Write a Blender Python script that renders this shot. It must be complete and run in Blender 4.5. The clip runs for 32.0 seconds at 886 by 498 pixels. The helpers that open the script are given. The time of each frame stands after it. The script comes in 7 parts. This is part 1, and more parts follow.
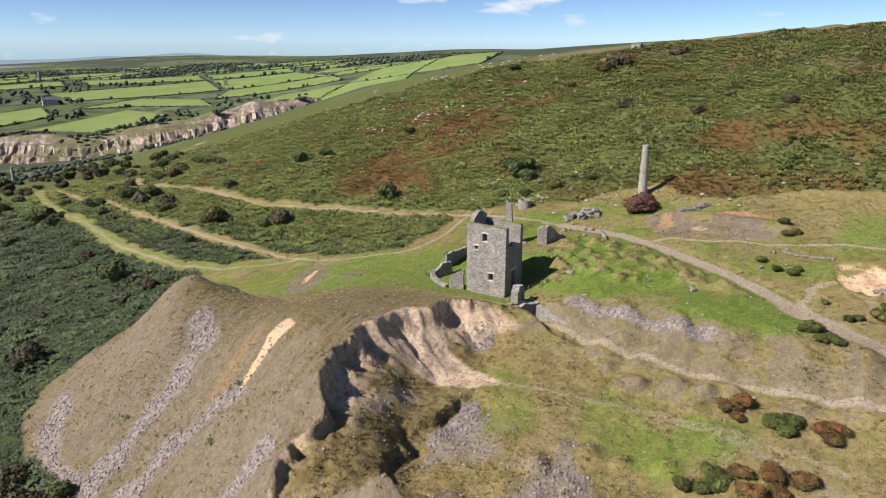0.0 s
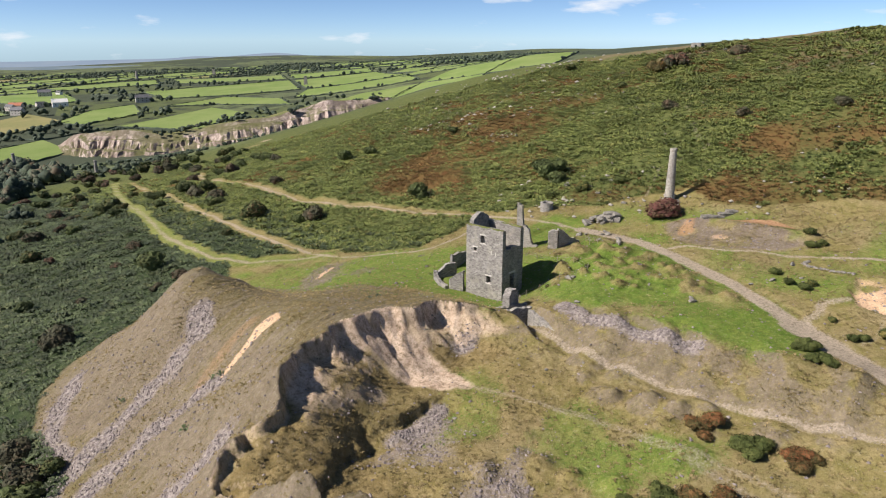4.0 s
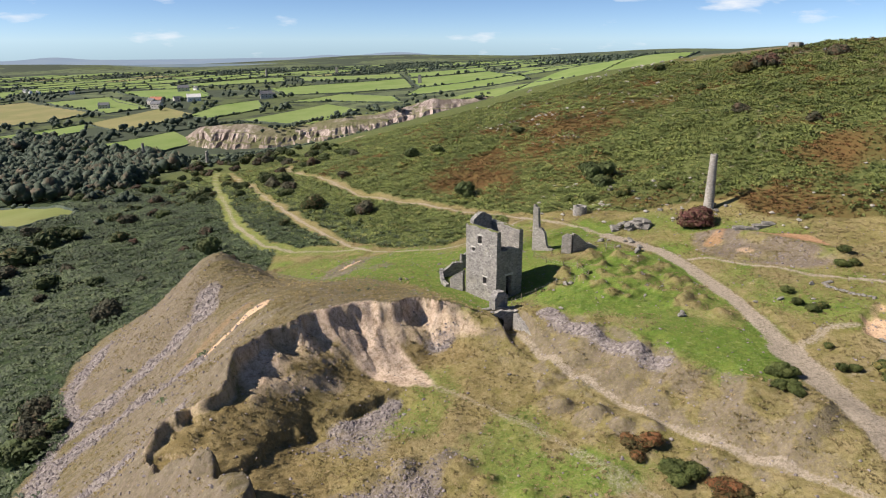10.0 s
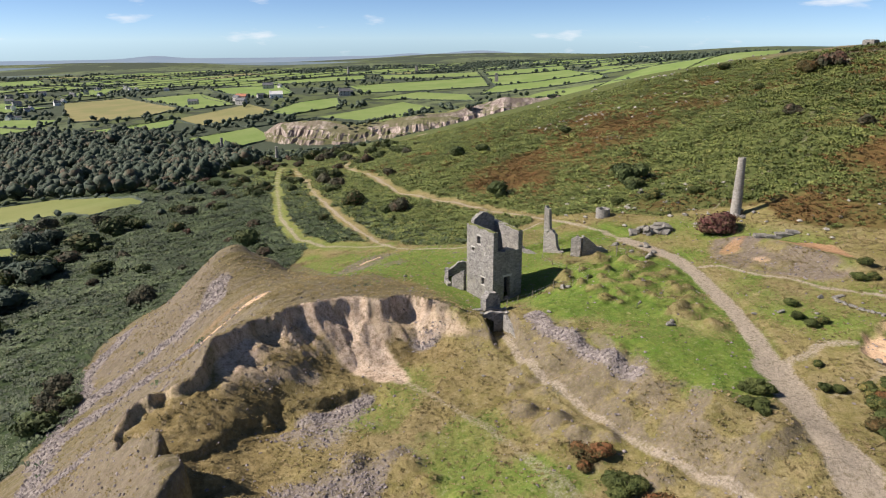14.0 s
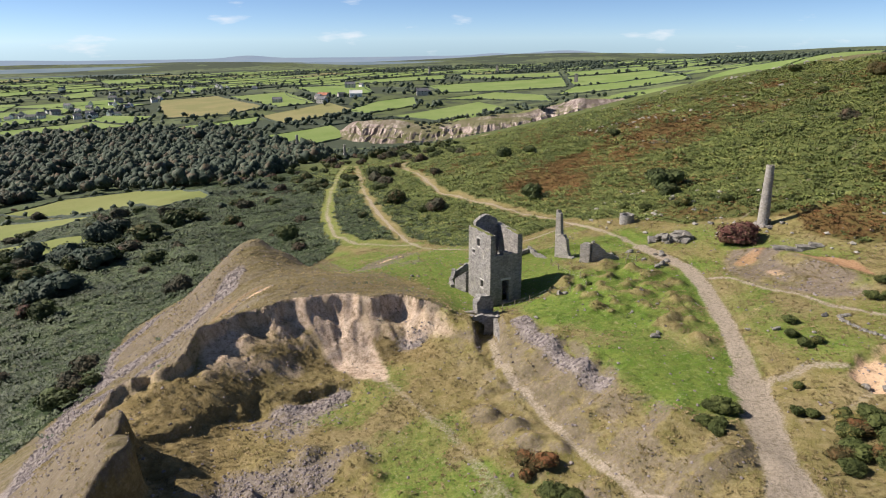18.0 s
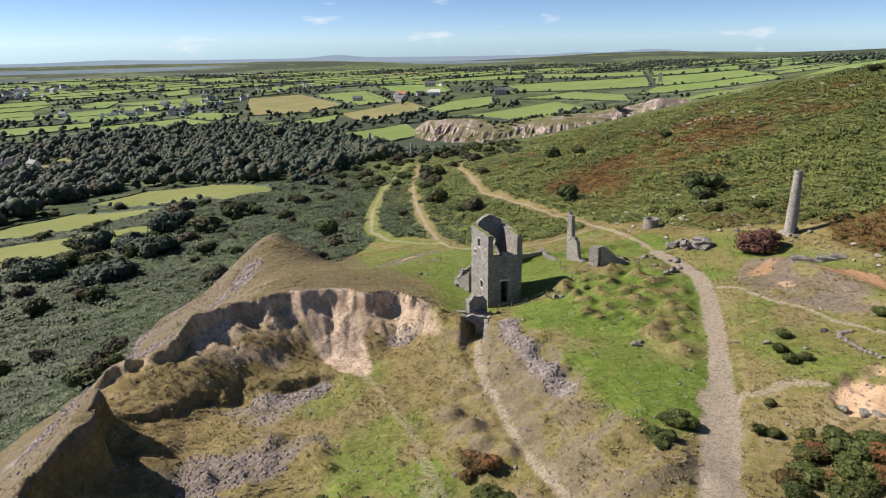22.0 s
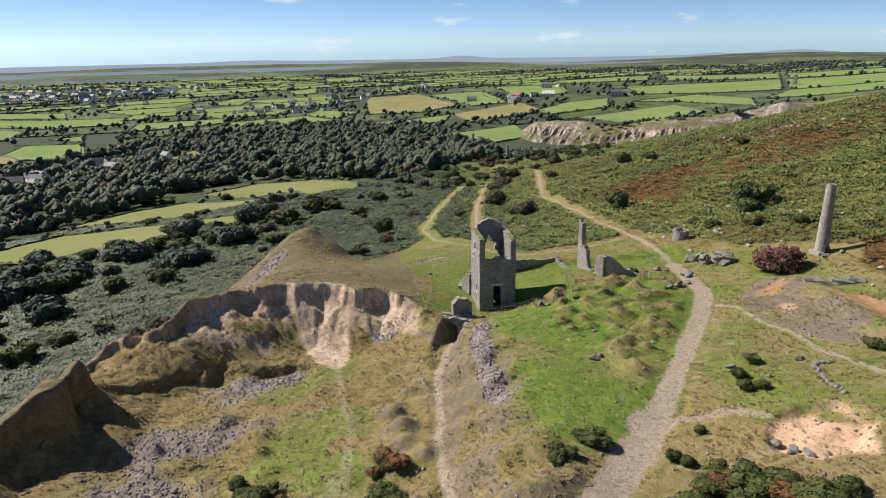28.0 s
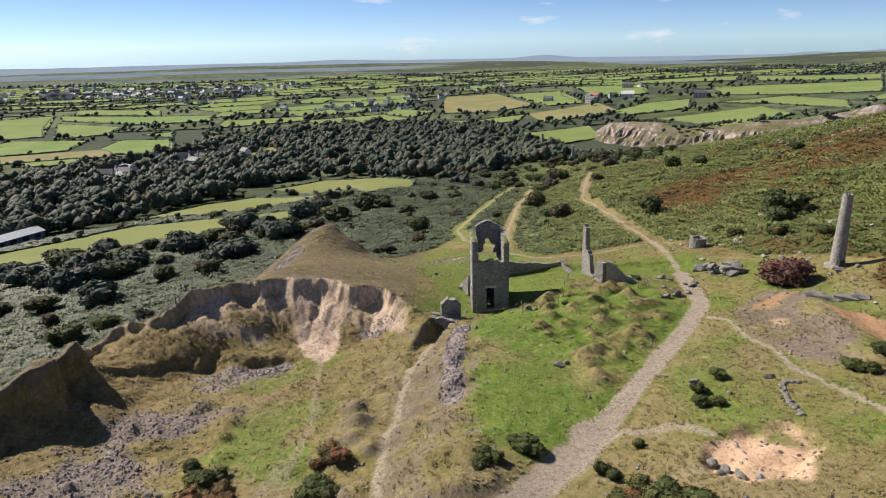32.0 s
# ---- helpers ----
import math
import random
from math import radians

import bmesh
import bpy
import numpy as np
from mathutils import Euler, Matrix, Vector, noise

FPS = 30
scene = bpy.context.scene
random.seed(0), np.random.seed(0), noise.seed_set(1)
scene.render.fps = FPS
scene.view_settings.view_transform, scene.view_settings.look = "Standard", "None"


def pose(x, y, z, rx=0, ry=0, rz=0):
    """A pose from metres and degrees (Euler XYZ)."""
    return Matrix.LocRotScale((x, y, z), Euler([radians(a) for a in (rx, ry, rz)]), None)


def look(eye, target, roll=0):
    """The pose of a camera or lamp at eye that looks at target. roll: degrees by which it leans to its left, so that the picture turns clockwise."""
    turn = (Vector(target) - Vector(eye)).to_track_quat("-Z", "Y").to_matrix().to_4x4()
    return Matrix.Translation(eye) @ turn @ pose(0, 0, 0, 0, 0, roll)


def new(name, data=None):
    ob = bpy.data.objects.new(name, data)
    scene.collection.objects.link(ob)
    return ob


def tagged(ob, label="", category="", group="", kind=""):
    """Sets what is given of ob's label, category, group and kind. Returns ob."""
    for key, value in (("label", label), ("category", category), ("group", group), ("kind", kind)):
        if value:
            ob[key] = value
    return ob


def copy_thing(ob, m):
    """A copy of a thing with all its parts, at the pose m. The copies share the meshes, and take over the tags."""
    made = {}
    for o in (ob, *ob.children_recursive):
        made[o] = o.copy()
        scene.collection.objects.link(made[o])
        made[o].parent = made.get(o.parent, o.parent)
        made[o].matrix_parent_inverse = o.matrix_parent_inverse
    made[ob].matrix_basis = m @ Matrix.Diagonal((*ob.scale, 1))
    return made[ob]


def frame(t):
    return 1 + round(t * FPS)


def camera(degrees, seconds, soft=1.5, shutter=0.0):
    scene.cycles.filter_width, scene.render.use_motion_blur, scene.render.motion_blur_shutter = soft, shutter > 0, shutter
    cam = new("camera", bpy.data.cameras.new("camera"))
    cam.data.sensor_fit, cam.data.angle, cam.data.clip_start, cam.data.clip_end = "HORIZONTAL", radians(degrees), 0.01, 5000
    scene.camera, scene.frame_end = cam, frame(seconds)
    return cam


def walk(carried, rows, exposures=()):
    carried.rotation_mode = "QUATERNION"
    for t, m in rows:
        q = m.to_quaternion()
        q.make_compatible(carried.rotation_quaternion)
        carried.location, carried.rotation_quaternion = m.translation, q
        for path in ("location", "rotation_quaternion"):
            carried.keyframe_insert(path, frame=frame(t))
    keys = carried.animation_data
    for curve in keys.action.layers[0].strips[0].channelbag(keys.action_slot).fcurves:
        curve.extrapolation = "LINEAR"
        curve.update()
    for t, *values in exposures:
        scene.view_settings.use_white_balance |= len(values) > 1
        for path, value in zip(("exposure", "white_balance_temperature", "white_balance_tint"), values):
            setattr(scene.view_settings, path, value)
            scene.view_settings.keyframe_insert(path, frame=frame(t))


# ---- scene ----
cam = camera(66.3, 32.0, 1.1)
PATH = [
    (0, (-103.02, -56.578, 45.553), (-101.441, -55.5, 44.964), 0.1),
    (1, (-100.671, -59.59, 45.592), (-99.127, -58.463, 45.003), 0.1),
    (2, (-98.409, -62.339, 45.624), (-96.899, -61.168, 45.036), -0.0),
    (3, (-96.149, -64.947, 45.622), (-94.671, -63.734, 45.034), -0.1),
    (3.5, (-94.967, -66.369, 45.612), (-93.508, -65.134, 45.023), -0.1),
    (5.5, (-90.271, -71.742, 45.517), (-88.887, -70.425, 44.928), -0.1),
    (6, (-89.146, -73.032, 45.508), (-87.78, -71.696, 44.918), -0.1),
    (7, (-86.709, -75.52, 45.456), (-85.383, -74.144, 44.865), -0.1),
    (8, (-84.053, -77.997, 45.464), (-82.769, -76.582, 44.874), -0.1),
    (9, (-81.38, -80.455, 45.497), (-80.139, -79.002, 44.906), -0.1),
    (10, (-78.679, -82.739, 45.442), (-77.482, -81.25, 44.852), -0.1),
    (11, (-75.815, -84.94, 45.352), (-74.663, -83.415, 44.761), -0.2),
    (12, (-72.926, -87.063, 45.342), (-71.821, -85.505, 44.749), -0.3),
    (13, (-69.975, -89.177, 45.439), (-68.919, -87.586, 44.845), -0.3),
    (14, (-67.066, -91.162, 45.528), (-66.057, -89.54, 44.934), -0.3),
    (14.5, (-65.624, -92.121, 45.561), (-64.639, -90.484, 44.967), -0.3),
    (16.5, (-59.46, -95.842, 45.79), (-58.577, -94.148, 45.196), -0.4),
    (17, (-57.866, -96.679, 45.801), (-57.009, -94.972, 45.207), -0.3),
    (18, (-54.648, -98.318, 45.811), (-53.845, -96.585, 45.218), -0.4),
    (19, (-51.423, -99.948, 45.855), (-50.675, -98.19, 45.263), -0.6),
    (20, (-48.11, -101.448, 45.848), (-47.418, -99.668, 45.255), -0.6),
    (21, (-44.825, -102.726, 45.79), (-44.189, -100.925, 45.196), -0.6),
    (22, (-41.461, -103.998, 45.782), (-40.879, -102.179, 45.189), -0.7),
    (23, (-38.054, -105.262, 45.771), (-37.529, -103.426, 45.178), -0.7),
    (24, (-34.576, -106.376, 45.861), (-34.108, -104.524, 45.268), -0.8),
    (25, (-31.15, -107.374, 45.886), (-30.738, -105.508, 45.294), -0.8),
    (25.5, (-29.397, -107.825, 45.921), (-29.013, -105.954, 45.33), -0.9),
    (27.5, (-22.361, -109.422, 45.975), (-22.088, -107.53, 45.386), -0.9),
    (28, (-20.545, -109.795, 45.984), (-20.3, -107.899, 45.397), -0.9),
    (29, (-16.754, -110.405, 46.038), (-16.57, -108.502, 45.452), -1.0),
    (30, (-13.047, -110.971, 46.13), (-12.921, -109.062, 45.545), -1.0),
    (31, (-9.401, -111.303, 46.182), (-9.332, -109.392, 45.597), -1.1),
    (32, (-5.788, -111.592, 46.193), (-5.775, -109.68, 45.608), -1.1),
]
walk(cam, [(t, look(eye, target, roll)) for t, eye, target, roll in PATH], [(0, 0.64), (20, 0.63), (32, 0.57)])

# ---- world, sun, exposure ----
SUN_AZ, SUN_EL = radians(149.0), radians(40.0)   # the sun stands west-north-west of the engine house
sun_way = Vector((math.cos(SUN_AZ) * math.cos(SUN_EL), math.sin(SUN_AZ) * math.cos(SUN_EL), math.sin(SUN_EL)))
world = bpy.data.worlds.new("world")
scene.world = world
world.use_nodes = True
wt = world.node_tree
wt.nodes.clear()
w_out = wt.nodes.new("ShaderNodeOutputWorld")
w_bg = wt.nodes.new("ShaderNodeBackground")
w_sky = wt.nodes.new("ShaderNodeTexSky")
w_sky.sky_type = "NISHITA"
w_sky.sun_disc = False
w_sky.sun_elevation = SUN_EL
w_sky.sun_rotation = math.atan2(sun_way.x, sun_way.y)
w_sky.altitude = 300
w_sky.air_density, w_sky.dust_density, w_sky.ozone_density = 0.42, 0.08, 4.0
w_bg.inputs["Strength"].default_value = 0.079
# small fair-weather clouds, low over the horizon
w_co = wt.nodes.new("ShaderNodeTexCoord")
w_map = wt.nodes.new("ShaderNodeMapping")
w_map.inputs["Scale"].default_value = (5.0, 5.0, 22.0)
w_map.inputs["Location"].default_value = (0.35, 0.1, 0.0)
w_no = wt.nodes.new("ShaderNodeTexNoise")
w_no.inputs["Scale"].default_value = 1.5
w_no.inputs["Detail"].default_value = 7.0
w_no.inputs["Roughness"].default_value = 0.55
w_rp = wt.nodes.new("ShaderNodeMapRange")
w_rp.inputs["From Min"].default_value = 0.585
w_rp.inputs["From Max"].default_value = 0.72
w_rp.inputs["To Max"].default_value = 0.85
w_mx = wt.nodes.new("ShaderNodeMix")
w_mx.data_type = "RGBA"
w_mx.inputs["B"].default_value = (7.6, 7.8, 8.2, 1)
wt.links.new(w_co.outputs["Generated"], w_map.inputs["Vector"])
wt.links.new(w_map.outputs["Vector"], w_no.inputs["Vector"])
wt.links.new(w_no.outputs["Fac"], w_rp.inputs["Value"])
wt.links.new(w_rp.outputs["Result"], w_mx.inputs["Factor"])
wt.links.new(w_sky.outputs["Color"], w_mx.inputs["A"])
wt.links.new(w_mx.outputs["Result"], w_bg.inputs["Color"])
wt.links.new(w_bg.outputs["Background"], w_out.inputs["Surface"])

sun_data = bpy.data.lights.new("sun", "SUN")
sun_data.energy = 5.0
sun_data.angle = radians(0.53)
sun_data.color = (1.0, 0.905, 0.81)
sun = new("sun", sun_data)
sun.matrix_world = look(sun_way * 300, (0, 0, 0))

# ---- small tools ----


def hash2(i, j, seed):
    v = np.sin(i * 127.1 + j * 311.7 + seed * 74.7) * 43758.5453
    return v - np.floor(v)


def vnoise(x, y, seed=0):
    """Smooth value noise, 0 to 1."""
    i, j = np.floor(x), np.floor(y)
    u, v = x - i, y - j
    u, v = u * u * (3 - 2 * u), v * v * (3 - 2 * v)
    a, b = hash2(i, j, seed), hash2(i + 1, j, seed)
    c, d = hash2(i, j + 1, seed), hash2(i + 1, j + 1, seed)
    return (a + (b - a) * u) * (1 - v) + (c + (d - c) * u) * v


def fbm(x, y, size, octaves=4, seed=0):
    """Layered noise, about -1 to 1, with its largest lumps `size` metres wide."""
    out, amp, tot = 0.0, 1.0, 0.0
    for o in range(octaves):
        k = 2.0 ** o / size
        out = out + amp * (vnoise(x * k + 13.7 * o, y * k - 7.1 * o, seed + o) * 2 - 1)
        tot += amp
        amp *= 0.5
    return out / tot


def smooth(a, b, v):
    t = np.clip((v - a) / (b - a), 0, 1)
    return t * t * (3 - 2 * t)


def line_dist(x, y, pts, signed=False):
    """Distance to a line of points and the way along it; signed: positive on its left."""
    best, side = np.full(np.shape(x), 1e9), np.ones(np.shape(x))
    along, run = np.zeros(np.shape(x)), 0.0
    for (ax, ay), (bx, by) in zip(pts, pts[1:]):
        ln = math.hypot(bx - ax, by - ay)
        ux, uy = (bx - ax) / ln, (by - ay) / ln
        px, py = x - ax, y - ay
        t = np.clip(px * ux + py * uy, 0, ln)
        d = np.hypot(px - t * ux, py - t * uy)
        s = np.sign(ux * py - uy * px)
        m = d < best - 1e-9
        best, side, along = np.where(m, d, best), np.where(m, s, side), np.where(m, run + t, along)
        run += ln
    return (best * side if signed else best), along


def in_poly(x, y, pts):
    inside = np.zeros(np.shape(x), bool)
    for (ax, ay), (bx, by) in zip(pts, pts[1:] + pts[:1]):
        cross = ((ay > y) != (by > y)) & (x < (bx - ax) * (y - ay) / (by - ay + 1e-12) + ax)
        inside ^= cross
    return inside


def poly_soft(x, y, pts, edge):
    """1 inside an outline, fading over `edge` metres past it."""
    d, _ = line_dist(x, y, pts + pts[:1])
    return np.where(in_poly(x, y, pts), 1.0, np.clip(1 - d / edge, 0, 1))


def quick_mesh(name, verts, faces, mat=None, flat=False):
    """A mesh from arrays; faces all of one size."""
    me = bpy.data.meshes.new(name)
    verts = np.asarray(verts, np.float32)
    faces = np.asarray(faces, np.int32)
    n, k = faces.shape
    me.vertices.add(len(verts))
    me.vertices.foreach_set("co", verts.ravel())
    me.loops.add(n * k)
    me.loops.foreach_set("vertex_index", faces.ravel())
    me.polygons.add(n)
    me.polygons.foreach_set("loop_start", np.arange(0, n * k, k, dtype=np.int32))
    me.polygons.foreach_set("use_smooth", np.full(n, not flat))
    me.update(calc_edges=True)
    if mat:
        me.materials.append(mat)
    return me


def part(name, bm, mat, parent, label=""):
    """Links a bmesh or a mesh as one object under a thing or a part."""
    if isinstance(bm, bmesh.types.BMesh):
        me = bpy.data.meshes.new(name)
        bm.to_mesh(me)
        bm.free()
        me.materials.append(mat)
    else:
        me = bm
        if not me.materials:
            me.materials.append(mat)
    ob = new(name, me)
    ob.parent = parent
    if label:
        tagged(ob, label)
    return ob


def thing(name, at, label, category, group="", kind="", turn=0.0):
    ob = new(name)
    ob.empty_display_size = 0.5
    ob.matrix_world = pose(at[0], at[1], at[2], 0, 0, turn)
    return tagged(ob, label, category, group, kind)


def box_bm(bm, x0, y0, z0, x1, y1, z1):
    m = Matrix.Translation(((x0 + x1) / 2, (y0 + y1) / 2, (z0 + z1) / 2)) @ Matrix.Diagonal((x1 - x0, y1 - y0, z1 - z0, 1))
    return bmesh.ops.create_cube(bm, size=1, matrix=m)["verts"]


# ---- materials ----
def material(name):
    m = bpy.data.materials.new(name)
    m.use_nodes = True
    t = m.node_tree
    return m, t, t.nodes["Principled BSDF"]


def noise_node(t, vec, scale, detail=4.0, rough=0.55):
    n = t.nodes.new("ShaderNodeTexNoise")
    n.inputs["Scale"].default_value = scale
    n.inputs["Detail"].default_value = detail
    n.inputs["Roughness"].default_value = rough
    t.links.new(vec, n.inputs["Vector"])
    return n.outputs["Fac"]


def ranged(t, val, a, b, lo=0.0, hi=1.0):
    n = t.nodes.new("ShaderNodeMapRange")
    n.inputs["From Min"].default_value, n.inputs["From Max"].default_value = a, b
    n.inputs["To Min"].default_value, n.inputs["To Max"].default_value = lo, hi
    t.links.new(val, n.inputs["Value"])
    return n.outputs["Result"]


def blended(t, fac, a, b):
    n = t.nodes.new("ShaderNodeMix")
    n.data_type = "RGBA"
    for sock, v in ((n.inputs["Factor"], fac), (n.inputs["A"], a), (n.inputs["B"], b)):
        if isinstance(v, tuple):
            sock.default_value = (*v, 1)
        elif isinstance(v, float):
            sock.default_value = v
        else:
            t.links.new(v, sock)
    return n.outputs["Result"]


def maths(t, op, a, b):
    n = t.nodes.new("ShaderNodeMath")
    n.operation = op
    n.use_clamp = op in ("ADD", "SUBTRACT")
    for sock, v in ((n.inputs[0], a), (n.inputs[1], b)):
        if isinstance(v, float):
            sock.default_value = v
        else:
            t.links.new(v, sock)
    return n.outputs[0]


def bumped(t, bsdf, val, strength, dist):
    n = t.nodes.new("ShaderNodeBump")
    n.inputs["Strength"].default_value = strength
    n.inputs["Distance"].default_value = dist
    t.links.new(val, n.inputs["Height"])
    t.links.new(n.outputs["Normal"], bsdf.inputs["Normal"])


def place(t, world_space=True):
    n = t.nodes.new("ShaderNodeNewGeometry" if world_space else "ShaderNodeTexCoord")
    return n.outputs["Position" if world_space else "Object"]


def mottled(name, a, b, size, rough=0.9, bump=0.3, fine=None, dist=0.05):
    """A rough surface of two tones, with grain at two scales."""
    m, t, bs = material(name)
    p = place(t, False)
    big, small = noise_node(t, p, 1 / size), noise_node(t, p, 9 / size, 3.0)
    col = blended(t, ranged(t, big, 0.35, 0.65), a, b)
    dark = tuple(v * 0.6 for v in a)
    col = blended(t, ranged(t, small, 0.45, 0.75, 0.0, 0.6), col, fine or dark)
    t.links.new(col, bs.inputs["Base Color"])
    bs.inputs["Roughness"].default_value = rough
    bs.inputs["Specular IOR Level"].default_value = 0.2
    bumped(t, bs, small, bump, dist)
    return m


def rubble(name, a, b, mortar, lichen=(0.42, 0.40, 0.33), sx=2.3, sz=4.4):
    """Coursed rubble stone with joints, lichen and damp streaks."""
    m, t, bs = material(name)
    p = place(t, True)
    mp = t.nodes.new("ShaderNodeMapping")
    mp.inputs["Scale"].default_value = (sx, sx, sz)
    t.links.new(p, mp.inputs["Vector"])
    vor = t.nodes.new("ShaderNodeTexVoronoi")
    vor.inputs["Scale"].default_value = 1.0
    t.links.new(mp.outputs["Vector"], vor.inputs["Vector"])
    edge = t.nodes.new("ShaderNodeTexVoronoi")
    edge.feature = "DISTANCE_TO_EDGE"
    edge.inputs["Scale"].default_value = 1.0
    t.links.new(mp.outputs["Vector"], edge.inputs["Vector"])
    sep = t.nodes.new("ShaderNodeSeparateColor")
    t.links.new(vor.outputs["Color"], sep.inputs["Color"])
    col = blended(t, sep.outputs["Red"], a, b)
    col = blended(t, ranged(t, noise_node(t, p, 0.55, 5.0), 0.52, 0.70, 0.0, 0.65), col, lichen)
    col = blended(t, ranged(t, noise_node(t, p, 0.23, 4.0), 0.55, 0.72, 0.0, 0.5), col, tuple(v * 0.55 for v in a))
    joint = ranged(t, edge.outputs["Distance"], 0.02, 0.10, 0.75, 0.0)
    col = blended(t, joint, col, mortar)
    t.links.new(col, bs.inputs["Base Color"])
    bs.inputs["Roughness"].default_value = 0.92
    bs.inputs["Specular IOR Level"].default_value = 0.15
    h = maths(t, "ADD", ranged(t, edge.outputs["Distance"], 0.0, 0.15, 0.0, 0.6), maths(t, "MULTIPLY", noise_node(t, p, 6.0), 0.35))
    bumped(t, bs, h, 0.8, 0.09)
    return m


def foliage(name, a, b, dry, dry_part=0.15, sheen=0.7, crown=0.0):
    """Leaves: tone by clump and by a broad drift across the place."""
    m, t, bs = material(name)
    p = place(t, True)
    g = t.nodes.new("ShaderNodeNewGeometry")
    tone = g.outputs["Random Per Island"]
    if crown:
        by_tree = ranged(t, noise_node(t, p, crown, 2.0), 0.36, 0.64)
        tone = maths(t, "ADD", maths(t, "MULTIPLY", tone, 0.3), maths(t, "MULTIPLY", by_tree, 0.7))
    col = blended(t, tone, a, b)
    drift = ranged(t, noise_node(t, p, 0.05, 3.0), 0.42, 0.62)
    col = blended(t, maths(t, "MULTIPLY", drift, 0.55), col, tuple(v * 0.62 for v in a))
    patch = ranged(t, noise_node(t, p, 0.3, 4.0, 0.6), 0.46, 0.60)
    col = blended(t, maths(t, "MULTIPLY", patch, 0.6), col, tuple(v * 0.48 for v in a))
    oi = t.nodes.new("ShaderNodeObjectInfo")
    pick = ranged(t, maths(t, "ADD", maths(t, "MULTIPLY", tone, 0.6), maths(t, "MULTIPLY", oi.outputs["Random"], 0.4)),
                  1 - dry_part * 1.6, 1.0)
    col = blended(t, pick, col, dry)
    t.links.new(col, bs.inputs["Base Color"])
    bumped(t, bs, maths(t, "ADD", maths(t, "MULTIPLY", noise_node(t, p, 1.1, 5.0, 0.7), 0.7), maths(t, "MULTIPLY", noise_node(t, p, 4.5, 3.0), 0.3)), 0.8, 0.4)
    bs.inputs["Roughness"].default_value = sheen
    bs.inputs["Specular IOR Level"].default_value = 0.2 if sheen > 0.6 else 0.5
    return m


M_STONE = rubble("granite_rubble", (0.165, 0.155, 0.148), (0.335, 0.318, 0.300), (0.26, 0.245, 0.22))
M_STONE_PALE = rubble("pale_granite", (0.24, 0.222, 0.205), (0.40, 0.375, 0.345), (0.30, 0.275, 0.245))
M_ROCK = mottled("grey_boulder", (0.125, 0.116, 0.105), (0.29, 0.272, 0.245), 0.9, 0.9, 0.5, (0.11, 0.11, 0.085))
M_GRANITE = mottled("weathered_granite", (0.24, 0.225, 0.20), (0.40, 0.375, 0.335), 2.0, 0.9, 0.5, (0.20, 0.19, 0.16))
M_LINTEL = mottled("dressed_granite", (0.46, 0.44, 0.41), (0.58, 0.55, 0.51), 0.7, 0.85, 0.3)
M_MOSS = mottled("mossy_cap", (0.10, 0.12, 0.04), (0.17, 0.17, 0.07), 0.8, 0.95, 0.4)
M_TIMBER = mottled("weathered_post", (0.20, 0.165, 0.12), (0.30, 0.26, 0.21), 0.4, 0.85, 0.3)
M_WIRE = mottled("fence_wire", (0.24, 0.24, 0.24), (0.32, 0.31, 0.30), 0.4, 0.5, 0.1)
M_SLATE = mottled("roof_slate", (0.10, 0.105, 0.12), (0.16, 0.16, 0.17), 2.0, 0.6, 0.2)
M_TILE = mottled("red_roof_tile", (0.34, 0.13, 0.08), (0.42, 0.18, 0.11), 2.0, 0.7, 0.2)
M_RENDER = mottled("white_render", (0.74, 0.73, 0.70), (0.82, 0.81, 0.78), 3.0, 0.8, 0.1, (0.66, 0.65, 0.61))
M_CREAM = mottled("grey_render", (0.42, 0.40, 0.37), (0.54, 0.51, 0.46), 3.0, 0.8, 0.1)
# window glass, also the painted shade of the flue and shed bays
M_GLASS_AND_SHADE = mottled("dark_glass_and_shade", (0.03, 0.035, 0.04), (0.05, 0.055, 0.06), 1.0, 0.15, 0.0)
M_METAL = mottled("pale_sheet_metal", (0.46, 0.50, 0.53), (0.58, 0.61, 0.63), 3.0, 0.45, 0.05)
M_TRUNK = mottled("bark", (0.10, 0.085, 0.065), (0.17, 0.15, 0.12), 0.6, 0.9, 0.5)
M_LEAF = foliage("hawthorn_leaves", (0.052, 0.072, 0.025), (0.110, 0.132, 0.044), (0.14, 0.10, 0.045), 0.18)
M_LEAF_DULL = foliage("dull_thorn_leaves", (0.060, 0.062, 0.036), (0.105, 0.095, 0.055), (0.14, 0.07, 0.05), 0.3)
M_LEAF_RED = foliage("red_berry_leaves", (0.130, 0.052, 0.045), (0.225, 0.100, 0.080), (0.12, 0.10, 0.05), 0.35)
M_GORSE = foliage("gorse_leaves", (0.062, 0.082, 0.022), (0.128, 0.142, 0.042), (0.20, 0.16, 0.05), 0.1)
M_RUST = foliage("rusty_shrub_leaves", (0.070, 0.066, 0.024), (0.150, 0.105, 0.040), (0.20, 0.080, 0.034), 0.34)
# dark green leaves, some distance haze put into the bluer, lighter tones
M_WOOD = foliage("hazed_woodland_leaves", (0.047, 0.070, 0.050), (0.100, 0.124, 0.078), (0.13, 0.09, 0.06), 0.16, 0.7, 0.11)
M_BRACKEN = foliage("bracken_fronds", (0.090, 0.122, 0.026), (0.245, 0.275, 0.078), (0.30, 0.17, 0.07), 0.22, 0.55)
M_VALE = foliage("damp_valley_bracken", (0.032, 0.050, 0.021), (0.124, 0.162, 0.068), (0.15, 0.12, 0.06), 0.18, 0.6)
M_HEATH = foliage("heather_and_dying_bracken", (0.135, 0.092, 0.032), (0.240, 0.145, 0.056), (0.23, 0.082, 0.040), 0.4)


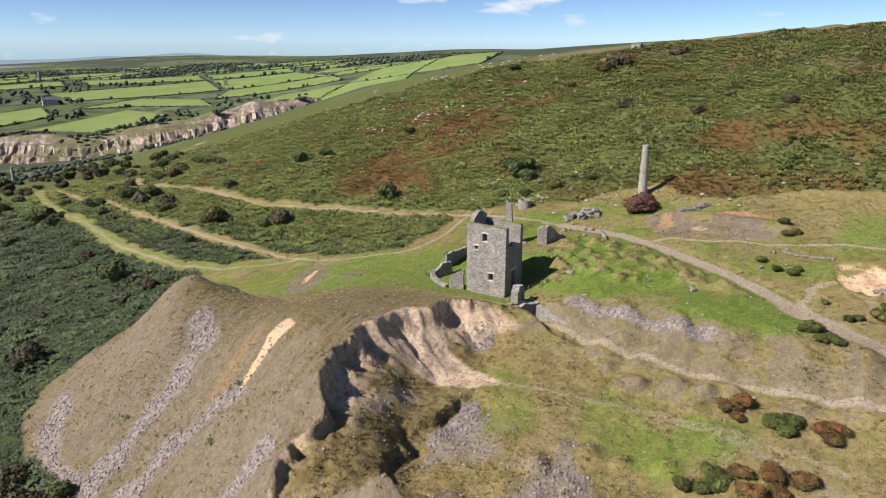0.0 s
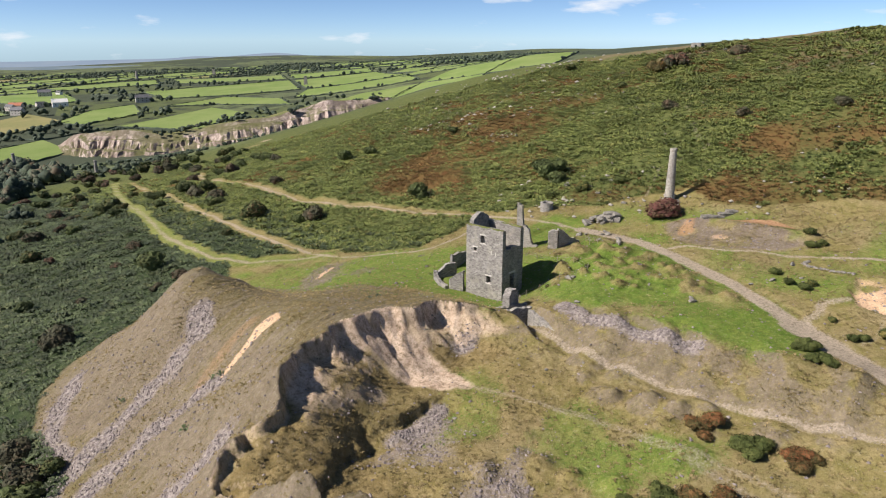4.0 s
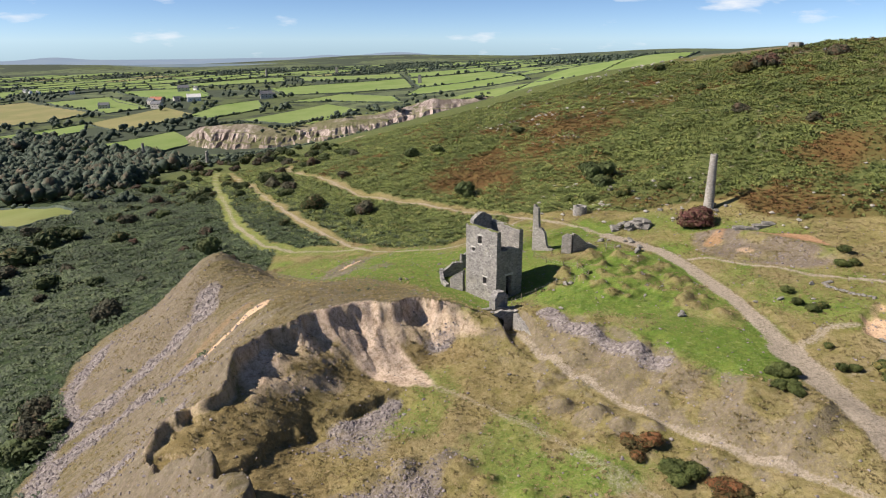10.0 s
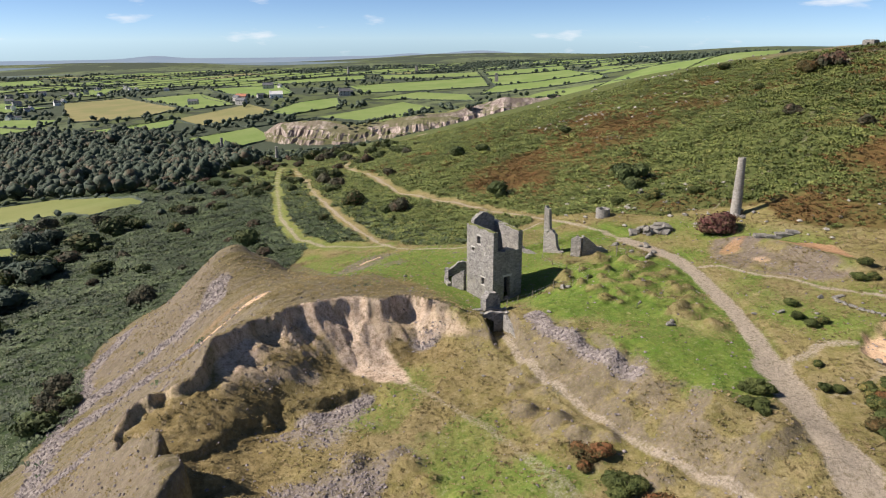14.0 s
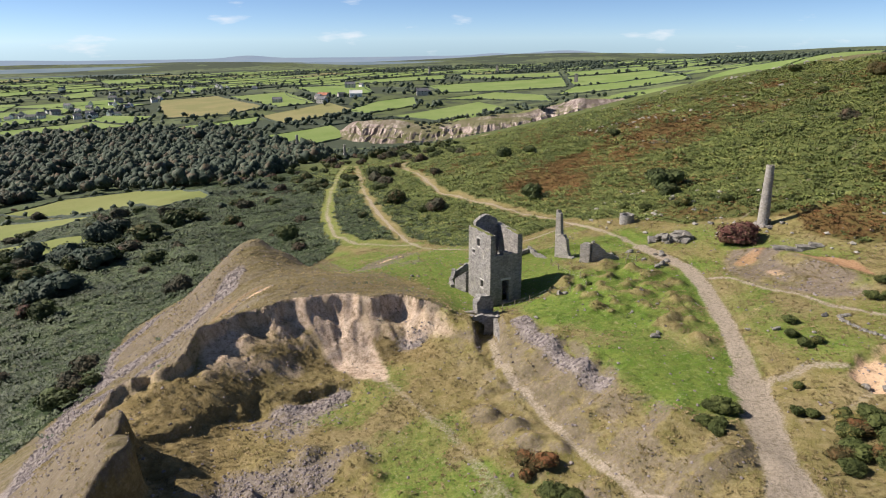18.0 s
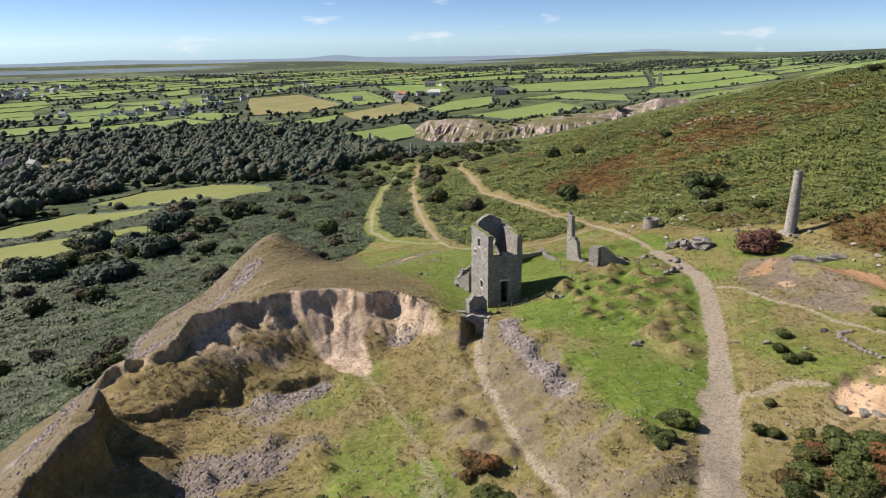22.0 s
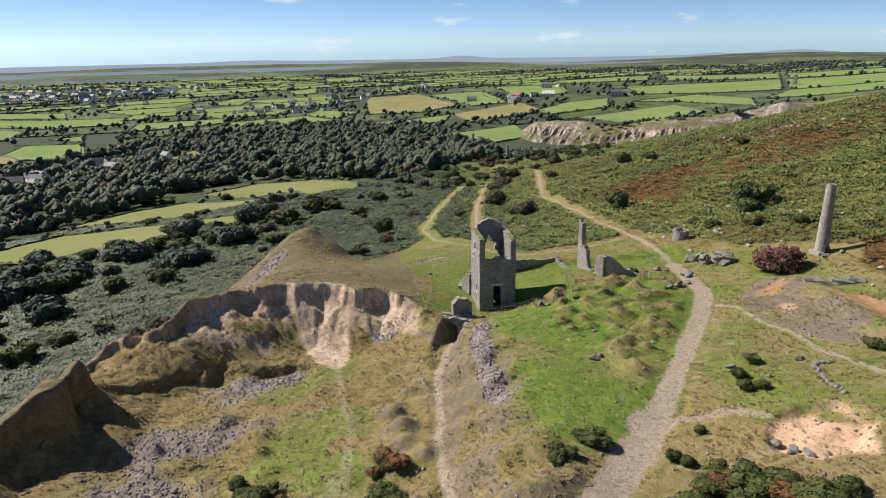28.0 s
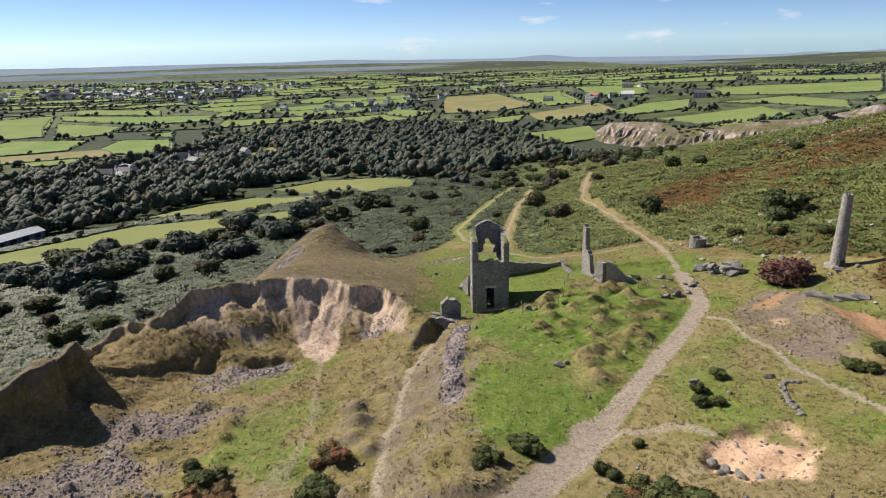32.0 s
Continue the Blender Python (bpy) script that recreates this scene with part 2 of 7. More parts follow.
# ---- the land: heights along its ridges, feet, roads and banks ----
SHARED = {
 "tower": [(0,0,0),(0,8,-.3),(6.4,0,.6),(6.4,8,.9),(-4,5,0.6),(-6,12,.8),(10.4,-5.5,3.1),(13.8,-5,4.4),(3,-5,1.6),(3,16,0.2),(12,12,1.8)],
 "tunnel": [(-5.4,-7.3,1.7),(-2.1,-14.8,3.9),(2.5,-22.8,4.6),(9.7,-31,5.3)],
 "green": [(22.4,9.7,3.2),(20,-4,4.8),(22,-16,5.2),(14,-14,5.0),(6,-12,4.2),(12,-38,5.2)],
 "road": [(13.2,-45.5,4.9),(23.4,-28.5,5.5),(32.9,-17,5.2),(37.6,-8.6,4.9),(36,3,4.4),(30,18,2.6),(33,35,0.2),(30,60,-3),(4,-62,5.0),(-4,-80,4.6)],
 "east": [(40.4,-25.2,7.2),(48,-28.5,9),(34.1,-41,7.4),(27.8,-37.6,6.8),(24.5,-53,7.6),(47.9,-17,7.6),(45,3,5.4),(49.8,-7.6,7.2),(61,-4.5,9.1),(47.2,20.9,5),(60,-40,12),(45,-70,11),(20,-85,8)],
 "hill": [(71.7,35,7.5),(87,-7,18.5),(111,-3.5,25),(111,10,22.3),(123,18,24.2),(102,79,11.8),(148,-1.3,31),(221,55,40.5),(200,-50,49.5),(110,-70,32),(260,150,32),(330,260,20),(420,400,0),(80,-80,20),(260,-150,58),(400,0,50),(400,-300,80)],
 "saddle": [(45,57,-1),(33,96,-7.5),(13.4,75,-9.5),(12,60,-7.3),(0,50.8,-5.7),(-1,110,-14),(64,225,-18.6),(75,234,-20),(60,150,-6),(100,150,2),(150,250,-9),(223,233,6)],
 "valley": [(-16.6,149,-24.5),(23.5,256,-33),(-44,271,-33),(-41,292,-37),(-22,299,-36),(66,319,-34.5),(-113,112,-30),(-108,170,-34),(-88,381,-58),(-109,275,-46),(86,529,-62),(171,620,-73),(219,804,-68),(209,667,-74),(261,624,-70),(311,606,-65),(359,584,-62),(431,559,-55),(493,529,-46),(640,620,-30),(335,1120,-55),(770,1045,-40),(-200,250,-52),(-300,600,-78),(-160,60,-34),(-250,0,-44),(-200,-200,-30)],
 "far": [(0,1100,-80),(-500,1300,-85),(100,1800,-72),(800,1900,-52),(1400,1700,-40),(-1500,1500,-85),(1500,3500,-84),(-200,3500,-95),(-2500,3500,-84),(-3500,1000,-95),(3500,3500,-72),(2500,1200,10),(900,600,20),(-1500,-500,-60),(0,-1500,0),(2500,-1500,90),(0,5200,-98),(-4500,4500,-72),(4800,4800,-88)],
 "south": [(-20,-110,2),(-60,-120,0),(-120,-120,-14),(40,-150,14)],
}
HEAP = {
 "rim": [(-12.4,-1.8,4.1),(-16,1.2,4.8),(-21.8,2.9,5.0),(-26.2,5.2,5.3),(-31.4,5.0,5.5),(-34.6,4.6,5.6),(-38.3,3.8,5.6),(-44,1.4,5.6),(-49.6,-1.8,5.6),(-52.6,-3.6,2.7),(-56.8,-3.4,1.8),(-59.2,-5.6,1.6),(-61.8,-7,0.5),(-63,-10,0.2),(-63,-14,0.6),(-60.8,-19.4,3.9),(-61.6,-23.4,3.4),(-61.0,-26.9,5.0),(-63,-31,4.2),(-65,-36,3.4),(-69,-52,2),(-72,-75,0)],
 "crest": [(-33.2,47.5,3.4),(-36,42,2.8),(-30,34,1.6),(-25,20,3.0),(-19.5,41,-3.6),(-15,14,2.4),(-22,52,-6),(-14,30,-0.5)],
 "slope": [(-37.4,15,4.0),(-44.7,16.7,-1.2),(-40.4,17.2,1.2),(-51.2,33.9,-8.5),(-60.1,57,-17),(-46,58,-10),(-66,35,-16),(-72,10,-15),(-76,-12,-12),(-80,-35,-9),(-52,6,-0.6),(-58,1,-3.0),(-66,-2,-6.5),(-90,-60,-9),(-95,20,-24),(-85,55,-25),(-40,85,-17)],
}
PIT = {
 "foot": [(-16.6,-5.6,-1.1),(-18.6,-6,-1.6),(-21.5,-7.5,-2.4),(-25.1,-11.3,-2.8),(-30,-6.5,-2.7),(-36,-7,-2.3),(-40.8,-5.6,-1.9),(-45.5,-4.6,-1.0),(-46.3,-8,-1.9),(-53,-7.5,-0.8),(-57,-9.5,-1.5),(-60,-12,-2.4),(-58,-16,-2.4),(-57.5,-21.9,-3.2),(-56.5,-30,-2.4)],
 "floor": [(-27.2,-13.7,-2.3),(-22,-20.2,-1.2),(-19.2,-21.6,-1.2),(-36.3,-15,-3.1),(-43,-13.5,-3.1),(-51.3,-11.5,-1.7),(-54.5,-14.8,-2.0),(-35,-26.4,-2.6),(-39.9,-26.6,-2.4),(-32.7,-30.9,-2.3),(-27.5,-39.5,-1.5),(-49.8,-27,-3.4),(-47,-19,-3.4),(-44.9,-39.3,-3.0),(-33.7,-43.8,-1.6),(-40,-55,-2.0),(-28,-60,-.5),(-50,-70,-1.5),(-60,-45,-.8)],
 "spur": [(-13,-9,0.2),(-10.6,-9.9,1.8),(-9.8,-15.3,0.6),(-10.5,-20,0.4),(-18.2,-43.6,.4),(-20,-32,-1.0),(-12,-30,.3),(-11,-40,1.2),(-5.2,-36,3.9),(-3.9,-25,4.1),(-4.3,-31,4.3),(-5.4,-50.4,5.6),(-5.8,-58.2,6.0),(-13,-52,1.6),(-16,-72,2),(-4.5,-46,4.7),(0,-52,5.2)],
}
RIM = [(120,60),(45,35),(12,6),(0,-4.6),(-6,-6.4),(-9.5,-4.2),(-12.4,-1.8),(-14.2,-0.2),(-16,1.0),(-19.2,1.5),(-21.8,2.7),(-26.2,5.2),(-29,5.4),(-31.4,4.9),(-34.6,4.5),(-38.3,3.7),(-40.5,2.0),(-44.5,1.2),(-49.6,-1.9),(-51.2,-3.6),(-52.8,-4.0),(-56.8,-3.7),(-59.2,-5.8),(-62,-7.4),(-63,-10),(-62.8,-14),(-60.6,-17.4),(-59.2,-19.2),(-59.4,-21.2),(-60.6,-23.6),(-59.7,-26.4),(-60.8,-29),(-64.5,-36),(-69,-52),(-74,-85),(-80,-200)]
# along the face, by x: how wide it is to its foot, and how much of its height is sheer
FACE_X = (-66, -63, -60, -56, -52, -49, -45, -40, -37, -33, -28, -23, -19, -15, -11, -6, 0)
FACE_W = (6.0, 6.0, 7.0, 8.5, 9.0, 9.0, 9.5, 10.0, 10.0, 10.0, 10.0, 9.0, 7.0, 6.0, 7.0, 9.0, 11.0)
FACE_H = (0.55, 0.62, 0.62, 0.60, 0.52, 0.36, 0.28, 0.22, 0.20, 0.18, 0.16, 0.20, 0.32, 0.38, 0.18, 0.04, 0.0)


def landform(groups, soft=7.0, stiff=0.4):
    """A smooth surface over the heights of those lines."""
    p = np.array([q for g in groups for v in g.values() for q in v], float)
    n = len(p)
    r = np.hypot(p[:, None, 0] - p[None, :, 0], p[:, None, 1] - p[None, :, 1])
    a = np.zeros((n + 3, n + 3))
    a[:n, :n] = -np.sqrt(r * r + soft * soft) + stiff * np.eye(n)
    q = np.c_[np.ones(n), p[:, :2] / 1000]
    a[:n, n:], a[n:, :n] = q, q.T
    c = np.linalg.solve(a, np.r_[p[:, 2], 0, 0, 0])

    def surface(x, y):
        out = c[n] + c[n + 1] * x / 1000 + c[n + 2] * y / 1000
        for i in range(n):
            out = out - c[i] * np.sqrt((x - p[i, 0]) ** 2 + (y - p[i, 1]) ** 2 + soft * soft)
        return out
    return surface


land_top, land_low = landform([SHARED, HEAP]), landform([SHARED, PIT])

ROAD = [(-8, -70), (-0.9, -60.8), (5.1, -53.3), (11.9, -45.6), (21.2, -33), (31.2, -18.8), (37.0, -8.7), (38.9, 6.5), (42.8, 32.9), (44.6, 55.4), (45.2, 76.6), (45.4, 96.4), (44.8, 120), (60, 180), (74, 232), (91, 266), (130, 300), (180, 330)]
TRACK = [(-5.8, -10.5), (-8.0, -15.8), (-9.6, -20.5), (-10.8, -27), (-11.5, -35), (-12.6, -41), (-12.8, -50), (-12.6, -58), (-11, -80)]
PATH_W = [(78, 342), (60, 300), (34.9, 225), (10.1, 146), (0.5, 102), (2.3, 85), (7.3, 77), (12.2, 69), (13.6, 66)]
PATH_M = [(78, 321), (56, 245), (35, 178), (22.4, 126), (15.9, 91), (13.6, 72), (11.9, 50), (15.8, 36.5), (19, 33.8), (28, 33), (42, 35)]
SIDE = [(13, -46.4), (16.6, -47.8), (19.7, -47.4), (22, -50.5)]
SIDE_2 = [(19, -56), (14, -56.5), (9, -55)]
THIN = [(35, -16), (37, -19.3), (36.1, -26.9), (37.4, -32.1), (36.9, -37.3), (38, -40.4), (40, -50), (38, -66)]
HILL_PATH = [(62, 2), (78, 6), (90, -2), (101, 6), (122, 17), (142, 28), (160, 35), (190, 40)]
FAN_PATH = [(-25.2, -11.5), (-24.7, -16), (-24.2, -22), (-22.8, -31), (-23.2, -40), (-23.6, -50), (-25.2, -57)]
BANK = [(-2.4, -14.2), (-3.3, -19), (-4.1, -26.5), (-4.3, -33), (-4.1, -37)]
LOWER_TRACK = [(-24, -44), (-27, -52), (-32, -62), (-40, -76)]
WHITE_PIT = [(21.3, -52.5), (26.1, -50.4), (29.9, -51.1), (30.2, -54.8), (26.4, -58.3), (22.3, -58), (20, -55.8)]
SCAR = [(42.0, -13.5), (46.5, -11), (49.5, -14.5), (48, -24.5), (46.6, -33), (43.5, -38.5), (39.6, -35), (37.6, -26), (39.2, -18)]
ORANGE = [(49.4, -22.0), (51.6, -26), (52.0, -31.5), (49.6, -34.5), (48.8, -29.5)]
SPOIL_RIDGE = [(45.5, -12.5), (48.9, -16.5), (48.2, -24), (47.2, -30), (46.4, -38)]
CLEARING = [(-62.5, 50), (-58, 62), (-52, 66), (-36, 66), (-22, 58), (-14, 68), (-6, 80), (0, 88), (9, 82), (15, 68), (14, 50), (18, 37), (41, 37), (47, 30), (50, 18), (52, 9), (60, 4), (66, -6), (58, -16), (58, -26), (64, -40), (66, -60), (80, -100), (40, -200), (-60, -200), (-80, -100), (-84, -35), (-84, -5), (-80, 18), (-71, 24), (-64.8, 27.5), (-63.4, 40)]
TONGUES = [
    [(-38, 36.5), (-43, 33.2), (-48.6, 32), (-53.7, 31.6), (-60, 30.6), (-67, 29)], [(-49, 18.5), (-56, 21), (-62, 22), (-69, 23)],
    [(-57, 1.5), (-63, 4), (-69, 6), (-75, 8)], [(-55, 56), (-61, 46), (-65, 38), (-69, 26)], [(-59, 52), (-66, 38), (-71, 22), (-76, 0)]]
STREAK = [(-34.2, 20.6), (-36, 17.3), (-41, 17.4), (-47, 16.9), (-42, 18.8), (-37.5, 20.6)]
STREAK_2 = [(-3.5, 48.5), (3.5, 52)]
TUNNEL_CUT = [(-5.2, -8.2), (-8.2, -14.8), (-9.2, -18.5)]
# the terrace edge in the pit, and the heap's far crest
TERRACE = [(-28.6, -11.0), (-29.9, -10.8), (-34, -10.7), (-38.4, -10.3), (-42.7, -9.6), (-46, -11), (-51.3, -12.4), (-54.5, -14.8)]
APEX_RIDGE = [(-33.1, 48.7), (-29, 46.8), (-25, 44.6), (-20, 42)]
GREEN = [(7, -4), (20, 2), (34, 0), (33, -14), (24, -26), (14, -42), (4, -50), (-1, -46), (0, -20), (2, -10)]


# grazed fields on the valley floor below the bracken
NEAR_FIELDS = [
    [(-196, 150), (-222, 170), (-228, 205), (-205, 225), (-176, 262), (-136, 255), (-89, 234), (-62, 213), (-78, 200), (-101, 188), (-118, 188), (-150, 180), (-170, 172)],
    [(-136, 415), (-102, 455), (-50, 440), (-25, 386), (-18, 264), (-45, 250), (-70, 300), (-110, 375)],
    [(-190, 292), (-165, 345), (-136, 370), (-88, 318), (-72, 284), (-110, 270), (-142, 280)]]


def near_field(x, y, edge=6.0):
    out = np.zeros(np.shape(x))
    for q in NEAR_FIELDS:
        out = np.maximum(out, poly_soft(x, y, q, edge))
    return out


def mounds(x, y, seeds, lo, hi, tall):
    out = np.zeros(np.shape(x))
    for sx, sy, r in seeds:
        d = np.hypot((x - sx), (y - sy) * 1.15)
        out = out + (lo + (hi - lo) * ((sx * 7.3 + sy * 3.1) % 1.0)) * tall * np.exp(-(d / r) ** 2 * 1.6)
    return out


_mr = np.random.default_rng(11)
GREEN_MOUNDS = []
while len(GREEN_MOUNDS) < 170:
    gx, gy = _mr.uniform(0, 34), _mr.uniform(-50, 12)
    if in_poly(np.array(gx), np.array(gy), GREEN) and float(line_dist(np.array(gx), np.array(gy), ROAD)[0]) > 4 and gx + gy * 0.3 > 3:
        GREEN_MOUNDS.append((gx, gy, _mr.uniform(0.8, 2.0)))
PIT_MOUNDS = [(_mr.uniform(-50, -14), _mr.uniform(-52, -24), _mr.uniform(1.0, 2.6)) for _ in range(42)]


def ridged(s, size, seed):
    """Sharp crests between rounded hollows, 0 to 1."""
    return 1 - np.abs(fbm(s, s * 0, size, 2, seed))


def rim_cut(x, y):
    """How far a place lies inside the pit's rim, with the rim's bites and buttresses."""
    d, s = line_dist(x, y, RIM, True)
    bite = fbm(x, y, 4.0, 3, 21) * 0.55 + fbm(s, s * 0, 8.0, 2, 22) * 1.0 + (0.72 - ridged(s + fbm(x, y, 3.0, 2, 45) * 1.5, 4.2, 23)) * 1.7 + fbm(s, s * 0, 1.1, 2, 29) * 0.25
    near = smooth(7, 0.5, np.abs(d)) * smooth(-7, -11, x)
    # deep bays worn back into the heap
    for bx, by, br, bd in ((-47.6, -2.2, 2.2, 1.5), (-40.6, 1.4, 2.4, 1.9), (-17.4, 0.6, 2.4, 1.6), (-35.4, 4.0, 1.2, 0.9), (-62.4, -12.4, 2.0, 0.8)):
        d = d + bd * np.exp(-((x - bx) ** 2 + (y - by) ** 2) / (br * br))
    worn = smooth(-16, -22, y) * smooth(-54, -57, x)
    bite = bite + worn * (fbm(x, y, 6.0, 2, 43) * 1.3 + (0.7 - ridged(s, 5.0, 44)) * 1.6)
    return d + bite * near, s


def height(x, y):
    """The ground's height: broad land far away, every detail within 640 m of the engine house."""
    x, y = np.asarray(x, float), np.asarray(y, float)
    fx, fy = x.ravel(), y.ravel()
    close = np.hypot(fx, fy) < 640
    out = np.empty(fx.shape)
    if close.any():
        out[close] = near_height(fx[close], fy[close])
    if not close.all():
        qx, qy = fx[~close], fy[~close]
        out[~close] = land_top(qx, qy) + far_hills(qx, qy)
    return out.reshape(x.shape)


def far_hills(x, y):
    r = np.hypot(x, y)
    h = fbm(x, y, 420, 3, 15) * 7.0 * smooth(900, 2000, r)
    for bx, by, br, bh in ((2390, 3440, 700, 34), (460, 3460, 420, 26), (-1000, 4480, 900, 22), (3230, 2170, 500, 20), (300, 4190, 600, 14)):
        h = h + bh * np.exp(-(((x - bx) ** 2 + (y - by) ** 2) / (br * br)))
    return h


def near_height(x, y):
    lo, hi = land_low(x, y), land_top(x, y)
    d, s = rim_cut(x, y)
    hi = hi + 0.9 * np.exp(-((x + 49.2) ** 2 + (y + 0.6) ** 2) / 5) - 1.4 * np.exp(-((x + 53.4) ** 2 + (y + 3.2) ** 2) / 6) + 0.8 * np.exp(-((x + 60) ** 2 + (y + 5.4) ** 2) / 4)
    core = (np.abs(x + 20) < 120) & (np.abs(y) < 120)
    # a sheer head, then ribs and a fan of debris below it
    clayey = smooth(-41, -36, x) * smooth(-18, -22, x)
    wide = np.interp(x, FACE_X, FACE_W) * (1 + 0.10 * fbm(s, s * 0, 6, 2, 25))
    sheer = np.clip(np.interp(x, FACE_X, FACE_H) + 0.16 * fbm(s, s * 0, 7, 2, 24) * (1 - 0.6 * clayey) * smooth(-8, -12, x), 0, 0.8)
    west = smooth(-15, -18, y) * smooth(-54, -57, x)
    wide, sheer = wide * (1 - west) + (6.2 + 1.5 * fbm(s, s * 0, 5, 2, 40)) * west, sheer * (1 - west) + np.clip(0.42 + 0.4 * fbm(s, s * 0, 4, 2, 41), 0.1, 0.75) * west
    hi = hi + (fbm(x, y, 4.5, 3, 42) * 1.1 - 0.2) * west * smooth(-3.5, 0, d)
    head = sheer * (1 - smooth(0.0, 1.15 + 0.9 * clayey, d))
    fan = (1 - sheer) * np.clip(1 - d / wide, 0, 1) ** (1.15 + 0.25 * clayey)
    h = lo + (hi - lo) * np.where(d < 0, 1.0, head + fan)
    # worn stacks at the heap's western end, and its pointed far summit
    h = h + 1.0 * np.clip(1 - np.hypot((x + 60.3) / 2.0, (y + 19.6) / 2.0), 0, 1) + 1.2 * np.clip(1 - np.hypot((x + 61.0) / 2.6, (y + 26.8) / 3.0), 0, 1)
    ad, a_s = line_dist(x, y, APEX_RIDGE)
    h = h + np.clip(1 - ad / 7.0, 0, 1) ** 1.4 * (1.9 - 0.055 * a_s + 0.35 * np.sin(a_s * 0.9))
    # runnels down the heap
    heap = core & (x < -30) & (d < 0)
    run = np.sin((y * 0.9 + x * 0.25) * 0.55 + fbm(x, y, 9, 2, 8) * 2.2)
    h = h + np.where(heap, (0.3 - np.abs(fbm(x * 0.22, y - x * 0.2, 1.5, 3, 35))) * 0.35, 0)
    h = h + np.where(heap, run * 0.22 * smooth(-34, -44, x), 0)
    # terrace edge in the pit
    td, _ = line_dist(x, y, TERRACE, True)
    h = h + np.where(core & (np.abs(td) < 9), -np.clip(1.15 + 0.8 * fbm(x, y, 5, 2, 30), 0.4, 1.8) * smooth(-27.5, -30, x) * smooth(-0.3, 0.8, td + fbm(x, y, 3, 3, 3) * 1.2 + fbm(x, y, 0.9, 2, 39) * 0.4) * smooth(9, 3, np.abs(td)), 0)
    for hx_, hy_, hr_, hd_ in ((-43.2, -10.9, 1.6, 0.6), (-54.4, -15.6, 1.6, 0.8)):
        h = h - hd_ * np.exp(-((x - hx_) ** 2 + (y - hy_) ** 2) / (hr_ * hr_))
    g = poly_soft(x, y, GREEN, 3.0)
    h = h + g * (mounds(x, y, GREEN_MOUNDS, 0.25, 0.75, 1.0) + fbm(x, y, 2.2, 2, 9) * 0.16)
    pit = smooth(4, 9, d) * smooth(-8, -14, x) * smooth(-70, -60, y)
    h = h + pit * (mounds(x, y, PIT_MOUNDS, 0.3, 1.0, 1.1) + fbm(x, y, 3.0, 3, 4) * 0.28)
    spur = smooth(0.5, -2.5, x) * smooth(-15, -11, x) * smooth(-66, -56, y) * smooth(-16, -22, y)
    h = h + spur * (0.55 * np.sin(y * 0.75 + fbm(x, y, 6, 2, 33) * 2.4) + fbm(x, y, 2.4, 3, 34) * 0.35)
    # the cut below the bridge, the roads, the bare pit, the stony bank
    cd, cs = line_dist(x, y, TUNNEL_CUT)
    h = h - 3.3 * smooth(2.5, 1.1, cd) * (1 - 0.85 * smooth(0, 10.5, cs))
    rd, rs = line_dist(x, y, ROAD)
    h = h - 0.25 * smooth(3.4, 1.6, rd)
    kd, _ = line_dist(x, y, TRACK)
    h = h - 0.22 * smooth(1.6, 0.7, kd)
    h = h - 1.3 * poly_soft(x, y, WHITE_PIT, 1.0) * (0.7 + 0.7 * fbm(x, y, 2.6, 3, 6))
    bd, _ = line_dist(x, y, BANK)
    h = h + 0.2 * smooth(1.8, 0.3, bd)
    h = h + 0.5 * smooth(5, 0, np.hypot(x - 47, y + 13)) + 0.9 * smooth(2.2, 0.4, line_dist(x, y, [(40, 14), (24, 16), (10, 19)])[0]) * smooth(46, 30, x)
    sd, ss = line_dist(x, y, SPOIL_RIDGE)
    h = h + 0.9 * smooth(3.6, 0.2, sd) * smooth(0, 4, ss)
    # general roughness
    slope_hill = smooth(50, 90, x) * smooth(380, 250, np.hypot(x, y))
    bump = smooth(60, 110, np.hypot(x + 10, y + 10)) * smooth(420, 300, np.hypot(x, y)) * (1 - near_field(x, y, 12.0))
    h = h + bump * (fbm(x, y, 9, 2, 28) * 0.7)
    h = h + fbm(x, y, 22, 4, 2) * (0.25 + 1.4 * slope_hill) * smooth(3, 25, np.hypot(x - 3, y - 4)) * smooth(600, 300, np.hypot(x, y))
    h = h + fbm(x, y, 1.6, 3, 12) * 0.07 * core
    face = smooth(0.1, 0.8, d) * smooth(wide, wide * 0.55, d) * smooth(-8, -12, x) * core
    h = h + face * (fbm(x, y, 1.4, 3, 26) * 0.30 + (ridged(s + 0.35 * d + fbm(x, y, 2.5, 2, 46) * 1.2, 3.1, 36) - 0.72) * (0.5 + 0.75 * clayey) + (ridged(s + 0.25 * d, 1.3, 37) - 0.72) * 0.45 + fbm(x, y, 3.2, 2, 38) * 0.4)
    h = h + far_hills(x, y)
    return h


def at(x, y, up=0.0):
    return (x, y, float(height(np.array([float(x)]), np.array([float(y)]))[0]) + up)


def steps(lo, a, b, hi, step, grow_lo, grow_hi):
    """Places along one axis: even from a to b, wider and wider outside."""
    mid = list(np.arange(a, b + 1e-6, step))
    out, s, v = [], step, mid[0]
    while v > lo:
        s *= grow_lo
        v -= s
        out.append(v)
    res, s, v = out[::-1] + mid, step, mid[-1]
    while v < hi:
        s *= grow_hi
        v += s
        res.append(v)
    return np.array(res)


gx = steps(-4900, -76, 62, 4900, 0.48, 1.06, 1.045)
gy = steps(-1500, -70, 62, 4900, 0.48, 1.16, 1.036)
